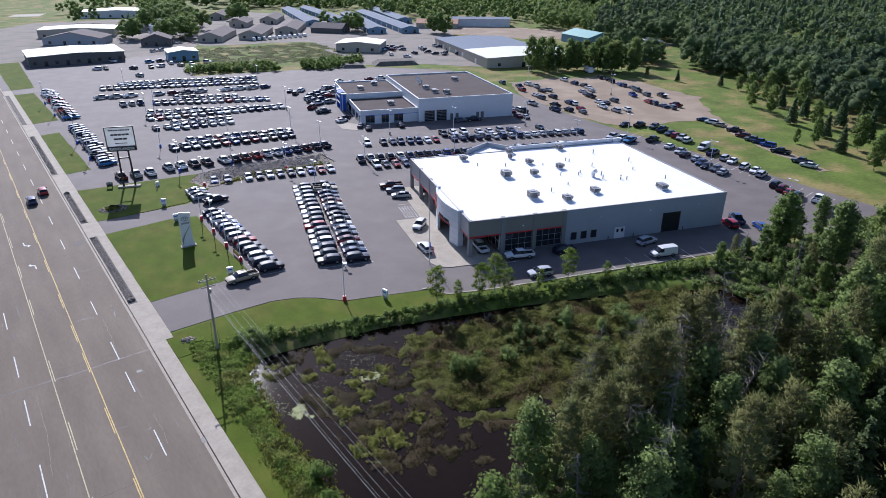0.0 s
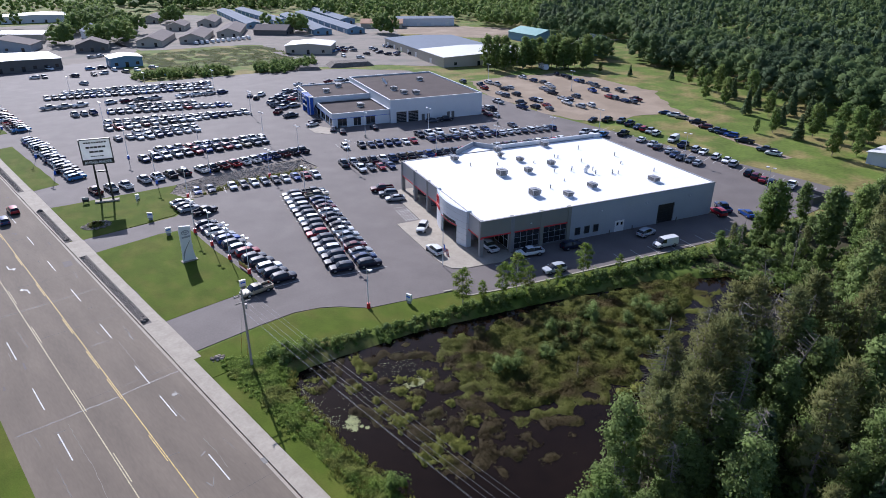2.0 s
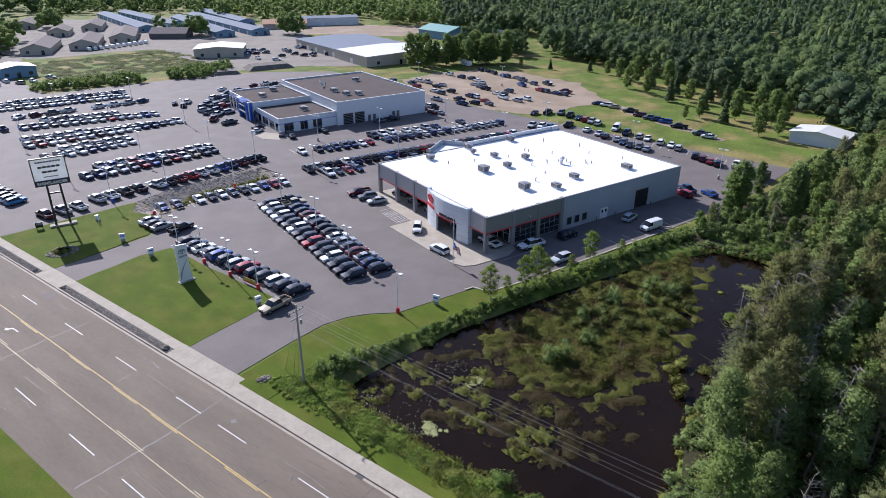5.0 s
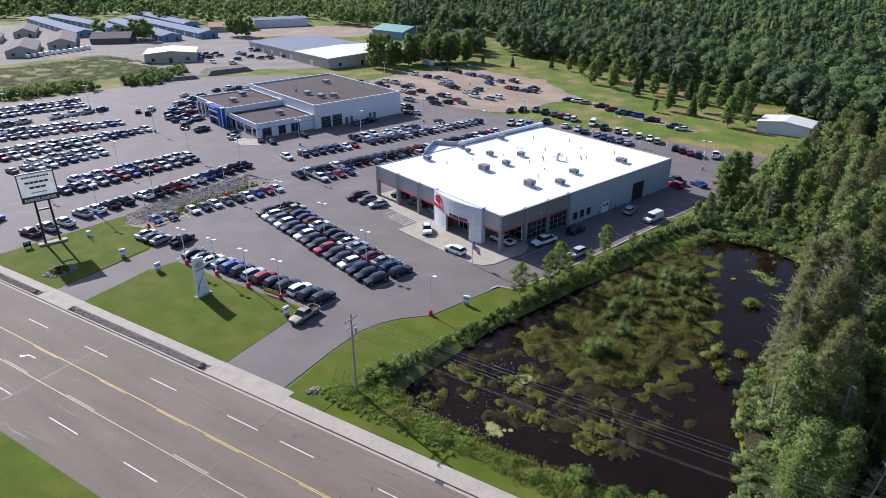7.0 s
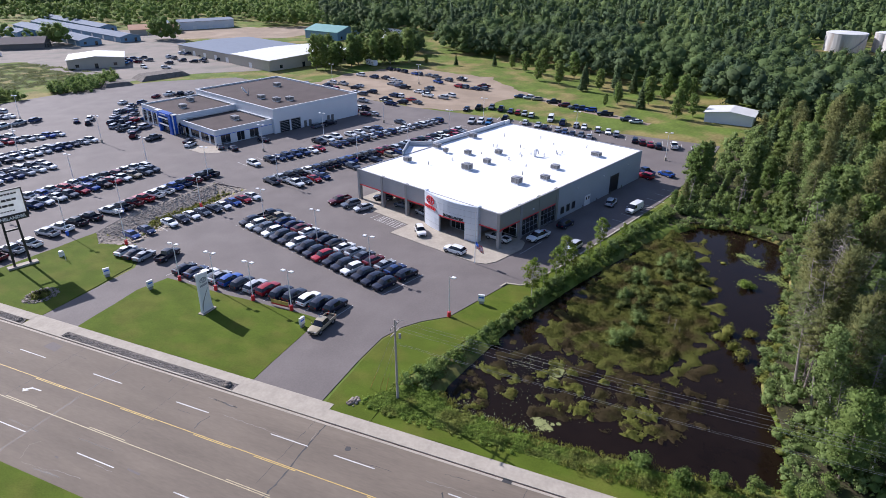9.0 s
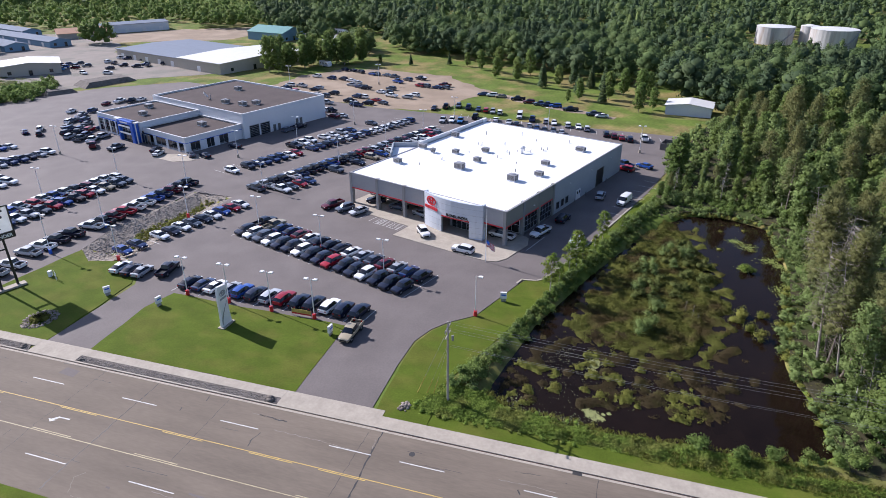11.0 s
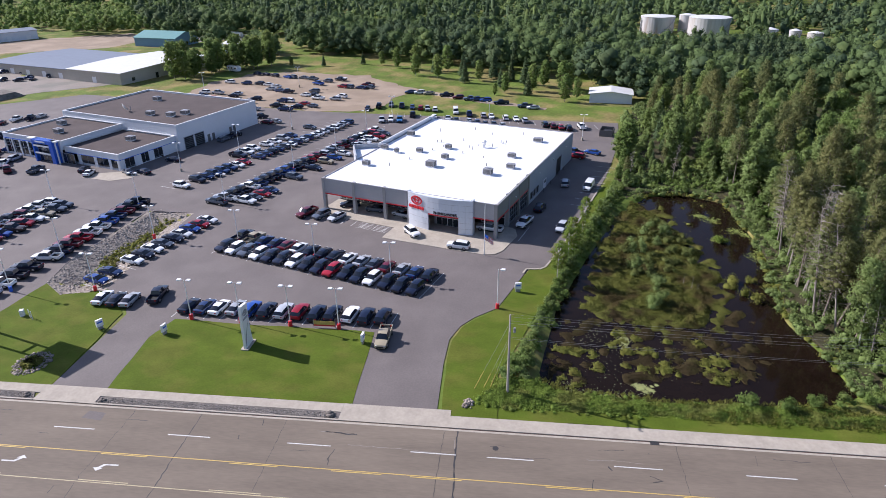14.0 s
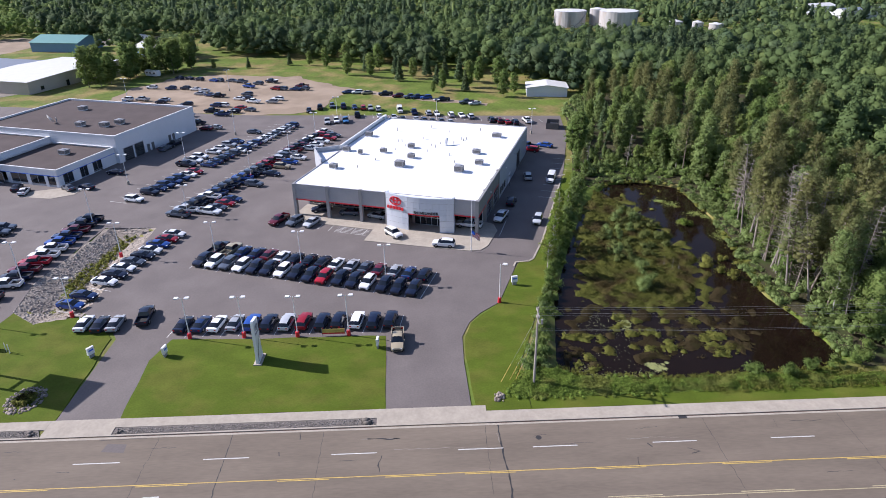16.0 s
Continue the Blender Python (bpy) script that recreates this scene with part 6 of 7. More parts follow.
def wire(a, b, sag):
    cu = bpy.data.curves.new("power_line", "CURVE")
    cu.dimensions, cu.bevel_depth = "3D", 0.009
    sp = cu.splines.new("POLY")
    sp.points.add(24)
    for i in range(25):
        f = i / 24
        sp.points[i].co = (a[0] + (b[0] - a[0]) * f, a[1] + (b[1] - a[1]) * f, a[2] + (b[2] - a[2]) * f - sag * 4 * f * (1 - f), 1)
    cu.materials.append(M["steel"])
    tagged(new("power_line", cu), "thin grey overhead power line", "power line", "power lines")
for s, z in ((-1.1, 12.0), (-0.5, 12.0), (0.5, 12.0), (1.1, 12.0), (0.0, 9.2), (0.1, 8.9)):
    wire((23.1 + s, 82.7, z), (24.5 + s, -20.0, z), 1.6)


# ---- plants ----
bm = bmesh.new()
bmesh.ops.create_icosphere(bm, subdivisions=1, radius=1.0)
ICO_V = np.array([tuple(w.co) for w in bm.verts])
ICO_F = np.array([[w.index for w in f.verts] for f in bm.faces])
bm.free()


def sphere_dirs(n):
    d = rng.normal(size=(n, 3))
    return d / np.linalg.norm(d, axis=1)[:, None]


def lobes(centres, radii, n, leaf, out=None, core=0.62, up=0.4, jitter=0.5, low=-0.45, needle=False, skin=(0.55, 1.3)):
    """Rounded leaf masses: n sprays over the skin of each lobe round a closed inner body. Returns vertices, faces, normals."""
    c = np.asarray(centres, float)
    k = len(c)
    r = np.asarray(radii, float) * np.ones((k, 3))
    o = np.zeros((k, 3)) if out is None else np.asarray(out, float)
    d = sphere_dirs(k * n)
    under = d[:, 2] < low
    d[under, 2] *= -1
    R = np.repeat(r, n, 0)
    p = np.repeat(c, n, 0) + d * R * rng.uniform(*skin, (k * n, 1))
    v, f = leaves(p, leaf, out=d, needle=needle)
    way = d / R * R.mean(1)[:, None] + 0.6 * np.repeat(o, n, 0) + (0, 0, up)
    f, nr = soft_normals(v, f, way, jitter)
    cv = ICO_V[None] * rng.uniform(0.82, 1.18, (k, 12, 1)) * r[:, None] * core + c[:, None]
    cn = ICO_V[None] + 0.6 * o[:, None] + (0, 0, up)
    cn = cn / (np.linalg.norm(cn, axis=2)[..., None] + 1e-6)
    cf = ICO_F[None] + (np.arange(k) * 12)[:, None, None] + len(v)
    return np.concatenate([v, cv.reshape(-1, 3)]), np.concatenate([f, cf.reshape(-1, 3)]), np.concatenate([nr, cn.reshape(-1, 3)])


def tree_meshes(kind, h, n, size, seed, lod="near"):
    """Trunk and crown meshes of one tree of height h, with n leaf sprays on each lobe of its crown."""
    global rng
    keep, rng = rng, np.random.default_rng(seed)
    bm = bmesh.new()
    cs, rs, os_, tone = [], [], [], "leaf_green"
    lean = rng.normal(0, 0.025, 2)
    tube(bm, (0, 0, -0.6), (lean[0] * h, lean[1] * h, h * 0.95), 0.009 * h + 0.03, 0.03, seg=7)

    def lobe(c, r, o):
        cs.append(c)
        rs.append(r)
        os_.append(o)

    body, soft = 0.6, 0.55
    if kind == "pine":
        tone, body, soft = "leaf_pine", 0.5, 0.6
        k_n = 52 if lod == "near" else 34
        for k in range(k_n):
            f = (k + 0.5) / k_n
            z = h * (0.42 + 0.56 * f)
            a = k * 2.4 + rng.uniform(-0.5, 0.5)
            reach = (0.155 * h * (1 - f) ** 0.6 + 0.25) * rng.uniform(0.5, 1.15)
            tip = Vector((lean[0] * z + math.cos(a) * reach, lean[1] * z + math.sin(a) * reach, z + reach * rng.uniform(-0.1, 0.35)))
            if lod == "near" or k % 3 == 0:
                tube(bm, (lean[0] * z, lean[1] * z, z - 0.2), tip, 0.045, 0.012, seg=3)
            s_ = (0.55 + 0.030 * h) * rng.uniform(0.75, 1.2) * (1.15 - 0.45 * f)
            lobe(np.array(tip) * 0.82 + np.array((lean[0] * z, lean[1] * z, z)) * 0.18, (s_, s_, 0.62 * s_), (0.7 * math.cos(a), 0.7 * math.sin(a), 0.4))
        for k in range(56 if lod == "near" else 14):
            z = h * rng.uniform(0.12, 0.62)
            a = rng.uniform(0, 6.28)
            q = rng.uniform(0.8, 2.3)
            e = Vector((lean[0] * z + math.cos(a) * q, lean[1] * z + math.sin(a) * q, z + rng.uniform(-0.6, 0.2)))
            tube(bm, (lean[0] * z, lean[1] * z, z), e, 0.03, 0.008, seg=3)
    elif kind == "spruce":
        tone = "leaf_spruce"
        k_n = 46
        for k in range(k_n):
            f = ((k + 0.5) / k_n) ** 0.62
            z = h * (1.0 - 0.92 * f)
            a = k * 2.4
            reach = 0.20 * h * f * rng.uniform(0.75, 1.1)
            s_ = 0.30 + 0.34 * reach
            lobe((math.cos(a) * reach * 0.75, math.sin(a) * reach * 0.75, z - 0.12 * reach), (s_, s_, 0.6 * s_), (math.cos(a), math.sin(a), 0.3))
    elif kind == "snag":
        for k in range(42):
            z = h * rng.uniform(0.3, 0.97)
            a = rng.uniform(0, 6.28)
            q = (1 - z / h) * 0.13 * h + rng.uniform(0.3, 0.9)
            e = Vector((math.cos(a) * q, math.sin(a) * q, z + q * rng.uniform(-0.3, 0.35)))
            tube(bm, (lean[0] * z, lean[1] * z, z), e, 0.036, 0.010, seg=3)
            for j in range(3):
                g = rng.uniform(0.4, 0.8)
                s_ = Vector((lean[0] * z, lean[1] * z, z)).lerp(e, g)
                tube(bm, s_, s_ + Vector((rng.normal(0, 0.5), rng.normal(0, 0.5), rng.normal(0, 0.3))), 0.012, 0.005, seg=3)
    else:
        tone = {"aspen": "leaf_pale", "maple": "leaf_green", "sapling": "leaf_weed"}[kind]
        lo, k_n, spread, lump = {"aspen": (0.20, 34, 0.125, 0.072), "maple": (0.14, 32, 0.19, 0.095), "sapling": (0.28, 22, 0.17, 0.075)}[kind]
        body = 0.4 if kind == "sapling" else 0.6
        for k in range(k_n):
            f = k / (k_n - 1)
            z = h * (lo + (0.95 - lo) * f)
            wide = spread * h * math.sin(math.pi * (0.16 + 0.78 * f)) ** 0.7
            a = k * 2.4 + rng.uniform(-0.4, 0.4)
            q = wide * rng.uniform(0.4, 1.1)
            c = np.array((lean[0] * z + math.cos(a) * q, lean[1] * z + math.sin(a) * q, z))
            if lod == "near" or k % 3 == 0:
                tube(bm, (lean[0] * z, lean[1] * z, z * 0.85), c, 0.05, 0.012, seg=4)
            s_ = lump * h * rng.uniform(0.7, 1.3)
            lobe(c, (s_, s_, s_ * 0.85), (math.cos(a), math.sin(a), 1.6 * (f - 0.4)))
    trunk = to_mesh("trunk", bm, M["pale_bark"] if kind in ("aspen", "sapling") else M["dead_wood"] if kind == "snag" else M["bark"])
    crown = None
    if cs:
        v, f, nr = lobes(cs, rs, n, size, os_, body, 0.3, soft, needle=kind == "pine")
        crown = mesh_from("crown", v, f, M[tone], nr)
    rng = keep
    return trunk, crown


TREES = {}
for kind, h in (("pine", 17.0), ("aspen", 14.0), ("maple", 12.0), ("spruce", 11.0)):
    for lod, n, size in (("near", 120, 0.24), ("mid", 44, 0.42)):
        TREES[kind, lod] = [tree_meshes(kind, h, n * (2 if kind != "pine" else 1) // 2 + 20, size * (0.95 if kind == "pine" else 1), s, lod) for s in ((1, 2, 3) if lod == "near" else (4, 5, 6, 7))]
TREES["snag", "near"] = [tree_meshes("snag", 14.0, 0, 0, s) for s in (11, 12, 13)]
TREES["sapling", "near"] = [tree_meshes("sapling", 7.0, 100, 0.17, s) for s in (21, 22)]
NAMES = dict(pine="tall pine with bare lower trunk", sapling="small airy bright green birch", aspen="slender pale-barked aspen", maple="broad green leafy tree", spruce="dark conical spruce", snag="dead grey leafless tree")


def tree(x, y, kind, lod, scale, where="in the woods", tilt=0.0):
    t, c = TREES[kind, lod][int(rng.integers(len(TREES[kind, lod])))]
    m = pose(x, y, max(float(height(x, y)), -1.2), tilt * rng.normal(), tilt * rng.normal(), 0) @ pose(0, 0, 0, 0, 0, rng.uniform(0, 360))
    r = root("tree", m @ Matrix.Diagonal((scale, scale, scale * rng.uniform(0.92, 1.1), 1)), NAMES[kind] + " " + where, "tree", "woods")
    for nm, me_ in (("trunk", t), ("crown", c)):
        if me_:
            o_ = new(nm, me_)
            o_.parent = r


def scatter(poly, step, jitter=0.45):
    xs, ys = [p[0] for p in poly], [p[1] for p in poly]
    gx_, gy_ = np.meshgrid(np.arange(min(xs), max(xs), step), np.arange(min(ys), max(ys), step))
    gx_ = gx_.ravel() + rng.uniform(-jitter, jitter, gx_.size) * step
    gy_ = gy_.ravel() + rng.uniform(-jitter, jitter, gy_.size) * step
    k = inside(poly, gx_, gy_)
    return np.stack([gx_[k], gy_[k]], 1)


# near woods south of the marsh
WOODS = [(28, 31.0), (37, 31.8), (46.7, 34.2), (56, 32.4), (63, 31.6), (79.3, 29.6), (101, 28.6), (110, 31), (116, 40), (114, 50), (108, 56.5), (112, 57.5), (128, 53), (118, -6), (78, 0), (52, 2), (36, 6), (28, 20)]
sheet("forest_floor", [(24.5, 34), (37, 35.0), (46.7, 37.4), (56, 35.6), (63, 34.6), (79.3, 32.6), (101, 33.2), (105.4, 42), (104, 51), (100, 56), (110, 58), (146, 50), (172, 47), (198, 38), (202, 0), (180, -120), (60, -120), (24, 5)], -0.01, M["litter"], "dark leaf litter beneath the trees", "forest floor", 0.5)
for x, y in scatter(WOODS, 4.5):
    edge = y > 25 or x > 98
    pines = x < 66 and y > 6
    kind = rng.choice(["pine", "aspen", "maple", "spruce"], p=([0.34, 0.42, 0.24, 0.0] if pines else [0.10, 0.60, 0.26, 0.04]) if edge else [0.36, 0.34, 0.18, 0.12])
    low = 0.62 if y > 29 and 66 < x < 98 else 0.34 if 98 <= x < 126 and y > 42 else 0.5 if 98 <= x < 118 and y > 32 else 1.0
    if low < 1 and kind == "pine":
        kind = "aspen"
    tree(x, y, kind, "near" if x < 62 and y > 14 else "mid", low * rng.uniform(0.66, 1.06), tilt=1.5)
for x, y, s in ((58, 32.2, 1.05), (61.5, 30.6, 1.1), (69.5, 29.0, 1.05), (78, 28.2, 1.0), (52.5, 32.0, 1.05), (48.5, 32.6, 0.95), (45, 31, 1.0), (55.5, 30, 1.12), (64, 28.6, 1.1), (41, 30.0, 0.9)):
    tree(x, y, "pine", "near", s, "at the edge of the marsh", tilt=4.5)
# the woods farther back, too dense to count
packs = {}
for x, y in scatter([(116, 30), (120, 52), (146, 46), (196, 35), (198, 0), (150, -30), (120, -8)], 6.5):
    kind = rng.choice(["pine", "aspen", "maple", "spruce"], p=[0.25, 0.25, 0.30, 0.20])
    s = rng.uniform(0.75, 1.15) * (0.42 if y > 42 and x < 132 else 0.55 if y > 40 else 0.78 if y > 28 else 1.0)
    m = pose(x, y, 0, 0, 0, rng.uniform(0, 360)) @ Matrix.Diagonal((s, s, s * rng.uniform(0.92, 1.1), 1))
    t_, c_ = TREES[kind, "mid"][int(rng.integers(4))]
    co = np.empty(len(c_.vertices) * 3, np.float32)
    c_.vertices.foreach_get("co", co)
    ix = np.empty(len(c_.loops), np.int32)
    c_.loops.foreach_get("vertex_index", ix)
    nr = np.empty(len(c_.loops) * 3, np.float32)
    c_.corner_normals.foreach_get("vector", nr)
    vn = np.zeros((len(c_.vertices), 3), np.float32)
    vn[ix] = nr.reshape(-1, 3)
    turn_ = np.array(m.to_3x3().normalized()).T
    packs.setdefault(c_.materials[0].name, []).append((co.reshape(-1, 3) @ np.array(m.to_3x3()).T + np.array(m.translation), ix.reshape(-1, 3), vn @ turn_))
for tone in packs:
    off = np.cumsum([0] + [len(p[0]) for p in packs[tone]])
    me_ = mesh_from("back_woods", np.concatenate([p[0] for p in packs[tone]]), np.concatenate([p[1] + k for p, k in zip(packs[tone], off)]), bpy.data.materials[tone], np.concatenate([p[2] for p in packs[tone]]))
    tagged(new("back_woods", me_), "dense mixed trees behind the marsh woods", "trees", kind="stuff")
for x, y, s in ((76.9, 29.6, 1.1), (58.7, 32.2, 1.15), (56, 30, 1.0), (48, 29, 1.15), (46.5, 27.5, 1.1), (52, 27, 1.1), (62, 31.0, 0.9), (113.4, 42.7, 0.75), (40, 27, 1.0), (33, 24, 1.0), (70, 29, 1.0), (44, 24, 1.15), (36, 30, 0.7), (54, 32.5, 0.9), (66, 28, 1.1), (114, 53.5, 0.6), (47, 33.8, 1.1), (50, 33.6, 1.0), (53, 32.6, 1.15), (55.4, 32.4, 1.1), (60, 31.8, 1.15), (64, 31.6, 1.1), (67, 31.2, 1.05), (71, 30.8, 1.1), (74.6, 30.2, 1.0), (43, 32.0, 1.0)):
    tree(x, y, "snag", "near", s * (1.22 if y > 30 and x < 80 else 1.0), "at the edge of the marsh", 5.0)
for x, y, k, s in ((57.5, 74.4, "sapling", 1.15), (64.5, 72.0, "sapling", 1.05), (67.2, 71.0, "sapling", 1.15), (69.6, 70.2, "sapling", 0.8), (60.9, 73.4, "sapling", 0.6), (75.5, 68.6, "sapling", 0.6), (81.4, 67.4, "sapling", 1.0), (88, 64, "sapling", 0.6), (109, 55, "maple", 0.34), (113, 54.5, "pine", 0.34), (118, 54.6, "maple", 0.38), (123, 53.6, "maple", 0.48), (128, 54, "maple", 0.8), (134, 53, "maple", 0.6), (139, 51, "aspen", 0.7)):
    tree(x, y, k, "near" if x < 90 else "mid", s, "at the edge of the marsh")
for x, y in scatter([(232, 238), (246, 224), (270, 206), (284, 206), (280, 222), (250, 242), (240, 246)], 6.0):
    tree(x, y, "maple", "mid", rng.uniform(0.9, 1.35), "by the warehouse")
for x, y, s in ((273.5, 179.9, 0.5), (277, 151, 0.55), (251, 130, 0.75), (245, 119, 0.75), (235, 106, 0.8), (245, 94, 0.95), (219, 77, 0.8), (215, 88, 0.6), (212, 79, 0.75), (201, 65, 0.75), (211, 92, 0.35), (233, 80, 0.9), (219, 65, 0.9), (279, 161, 0.55), (265, 132, 0.85), (258, 122, 0.8), (240, 100, 0.7), (226, 90, 0.75), (228, 72, 0.8), (206, 60, 0.6), (248, 108, 0.8), (262, 116, 0.9), (224, 62, 0.8), (240, 86, 0.8), (270, 142, 0.7), (272, 196, 0.35)):
    tree(x, y, rng.choice(["spruce", "maple"], p=[0.5, 0.5]), "mid", s * 1.1, "at the edge of the field")


def far_trees(name, pts, size_range, k, n, leaf, tone, label, wide=0.30, cones=0.3):
    """Distant trees joined in one mesh: crowns of k leafy lobes, some of them conical."""
    pts = np.asarray(pts, float)
    q = len(pts)
    h = rng.uniform(*size_range, (q, 1)) * np.ones((q, k))
    w = h * wide * rng.uniform(0.85, 1.15, (q, 1))
    cone = (rng.random((q, 1)) < cones) * np.ones((q, k), bool)
    f = (np.arange(k)[None] + 0.5) / k + rng.uniform(-0.05, 0.05, (q, k))
    a = np.arange(k)[None] * 2.4 + rng.uniform(0, 6.28, (q, 1))
    z = np.where(cone, h * (0.12 + 0.84 * f), h * (0.26 + 0.60 * f))
    off = np.where(cone, 0.5 * w * (1.02 - f), 0.72 * w * np.sin(np.pi * np.clip(0.25 + 0.68 * f, 0, 1))) * rng.uniform(0.7, 1.2, (q, k))
    r = np.where(cone, w * (0.78 - 0.58 * f), w * rng.uniform(0.36, 0.62, (q, k)))
    z0 = np.where(np.hypot(pts[:, 0] - 60, pts[:, 1] - 100) > 700, height(pts[:, 0], pts[:, 1]), 0.0)[:, None]
    c = np.stack([pts[:, :1] + off * np.cos(a), pts[:, 1:] + off * np.sin(a), z + z0], -1).reshape(-1, 3)
    rr = np.stack([r, r, np.where(cone, 1.15 * h / k, 0.85 * r)], -1).reshape(-1, 3)
    o = np.stack([np.cos(a), np.sin(a), 1.2 * (f - 0.4)], -1).reshape(-1, 3)
    v, fc, nr = lobes(c, rr, n, leaf, 0.7 * o, 0.70, 0.55, 0.35, skin=(0.68, 1.25))
    tagged(new(name, mesh_from(name, v, fc, M[tone], nr)), label, "trees", kind="stuff")


pts = np.concatenate([scatter([(330, 258), (345, 252), (352, 272), (338, 280)], 6), scatter([(362, 306), (384, 302), (388, 330), (372, 326)], 7), scatter([(296, 214), (320, 220), (330, 236), (300, 232)], 6)])
far_trees("shed_trees", pts, (9, 14), 9, 30, 0.66, "leaf_far", "green trees round the sheds by the woods", 0.36, 0.1)
BACK = [(204, 30), (222, 54), (250, 62), (256, 100), (284, 128), (292, 158), (312, 200), (322, 216), (372, 214), (385, 300), (400, 340), (500, 420), (760, 500), (900, 200), (900, -300), (300, -320), (200, -40)]
pts = scatter(BACK, 7.4)
clear = ~inside([(335, 14), (340, -46), (425, -50), (425, 14)], pts[:, 0], pts[:, 1]) & ~inside([(316, -56), (312, -84), (372, -92), (376, -56)], pts[:, 0], pts[:, 1])
clear &= (np.hypot(pts[:, 0] - 342, pts[:, 1] - 292) > 42) & (np.hypot(pts[:, 0] - 540, pts[:, 1] + 130) > 62)
clear &= ~inside([(296, -140), (340, -138), (362, -178), (330, -192), (300, -176)], pts[:, 0], pts[:, 1]) & ~inside([(380, -170), (430, -176), (465, -190), (440, -250), (400, -240)], pts[:, 0], pts[:, 1])
pts = pts[clear]
low_ = inside([(282, 26), (282, -84), (345, -96), (345, 26)], pts[:, 0], pts[:, 1])
far_trees("mid_woods", pts[low_], (8, 12), 8, 40, 0.62, "leaf_far", "low young woods before the fuel tanks", 0.38, 0.2)
pts = pts[~low_]
far_ = pts[:, 0] - 0.3 * pts[:, 1] > 330
kind_ = np.array([noise.noise((x * 0.02, y * 0.02, 5.0)) for x, y in pts]) + rng.normal(0, 0.2, len(pts))
far_trees("mid_woods", pts[~far_ & (kind_ > -0.05)], (11, 17), 9, 42, 0.66, "leaf_far", "mixed green woods behind the field", 0.35, 0.12)
far_trees("mid_woods", pts[~far_ & (kind_ <= -0.05)], (12, 18), 9, 42, 0.64, "leaf_far_dark", "dark conifer woods behind the field", 0.32, 0.5)
thin = far_ & (rng.random(len(pts)) < 0.5)
far_trees("far_woods", pts[thin & (kind_ > -0.1)], (11, 18), 3, 14, 1.6, "leaf_far", "distant green woods", 0.40, 0.12)
far_trees("far_woods", pts[thin & (kind_ <= -0.1)], (12, 19), 3, 14, 1.5, "leaf_far_dark", "distant dark woods", 0.38, 0.45)
pts = scatter([(120, -8), (150, -30), (200, -40), (300, -200), (170, -200), (90, -60), (60, -6)], 7.5)
far_trees("mid_woods", pts, (11, 18), 10, 40, 0.6, "leaf_far", "mixed woods south of the marsh", 0.30, 0.4)
ang, rad = rng.uniform(-1.2, 2.2, 4600), 620 * np.exp(rng.uniform(0, 1.35, 4600))
pts = np.stack([60 + rad * np.cos(ang), 100 + rad * np.sin(ang)], 1)
pts = pts[~inside(BACK, pts[:, 0], pts[:, 1]) & ((pts[:, 0] > 110 + 0.16 * pts[:, 1]) | (pts[:, 0] < -40))]
far_trees("horizon_woods", pts, (14, 26), 2, 8, 4.0, "leaf_far", "distant woods up to the horizon", 0.62, 0.2)
pts = np.concatenate([scatter([(330, 470), (420, 420), (520, 470), (560, 700), (330, 760), (240, 680), (330, 600)], 13), scatter([(112, 462), (126, 455), (138, 490), (124, 492)], 8), scatter([(135, 520), (160, 505), (172, 580), (150, 600)], 9), scatter([(395, 340), (520, 430), (460, 470), (375, 380)], 8.5), scatter([(242, 440), (250, 436), (254, 446), (246, 450)], 5), scatter([(286, 392), (296, 388), (300, 400), (290, 404)], 5)])
pts = np.concatenate([pts, scatter([(92, 473), (104, 465), (110, 489), (98, 497)], 7), scatter([(196, 557), (211, 546), (227, 583), (211, 594)], 9), scatter([(80, 596), (100, 588), (104, 604), (84, 612)], 9), np.array([(246, 433), (250, 447), (253, 453), (243.7, 481), (290, 402), (296, 398), (293, 406), (240, 455)])])
pts = np.concatenate([pts, scatter([(122, 462), (134, 448), (141, 470), (150, 505), (158, 560), (172, 600), (202, 700), (165, 700), (140, 600), (128, 545), (114, 524), (118, 500)], 7.5), scatter([(90, 690), (128, 680), (200, 790), (270, 790), (330, 650), (380, 800), (300, 880), (170, 860)], 19)])
pts = pts[np.hypot(pts[:, 0] - 128, pts[:, 1] - 502) > 14]
close_ = (pts[:, 0] < 262) & (pts[:, 1] < 640)
far_trees("town_trees", pts[close_], (10, 16), 9, 34, 0.62, "leaf_green", "green trees among the distant buildings", 0.36, 0.08)
far_trees("town_trees", pts[~close_], (10, 16), 6, 18, 0.95, "leaf_green", "distant green trees beyond the storage rows", 0.36, 0.08)


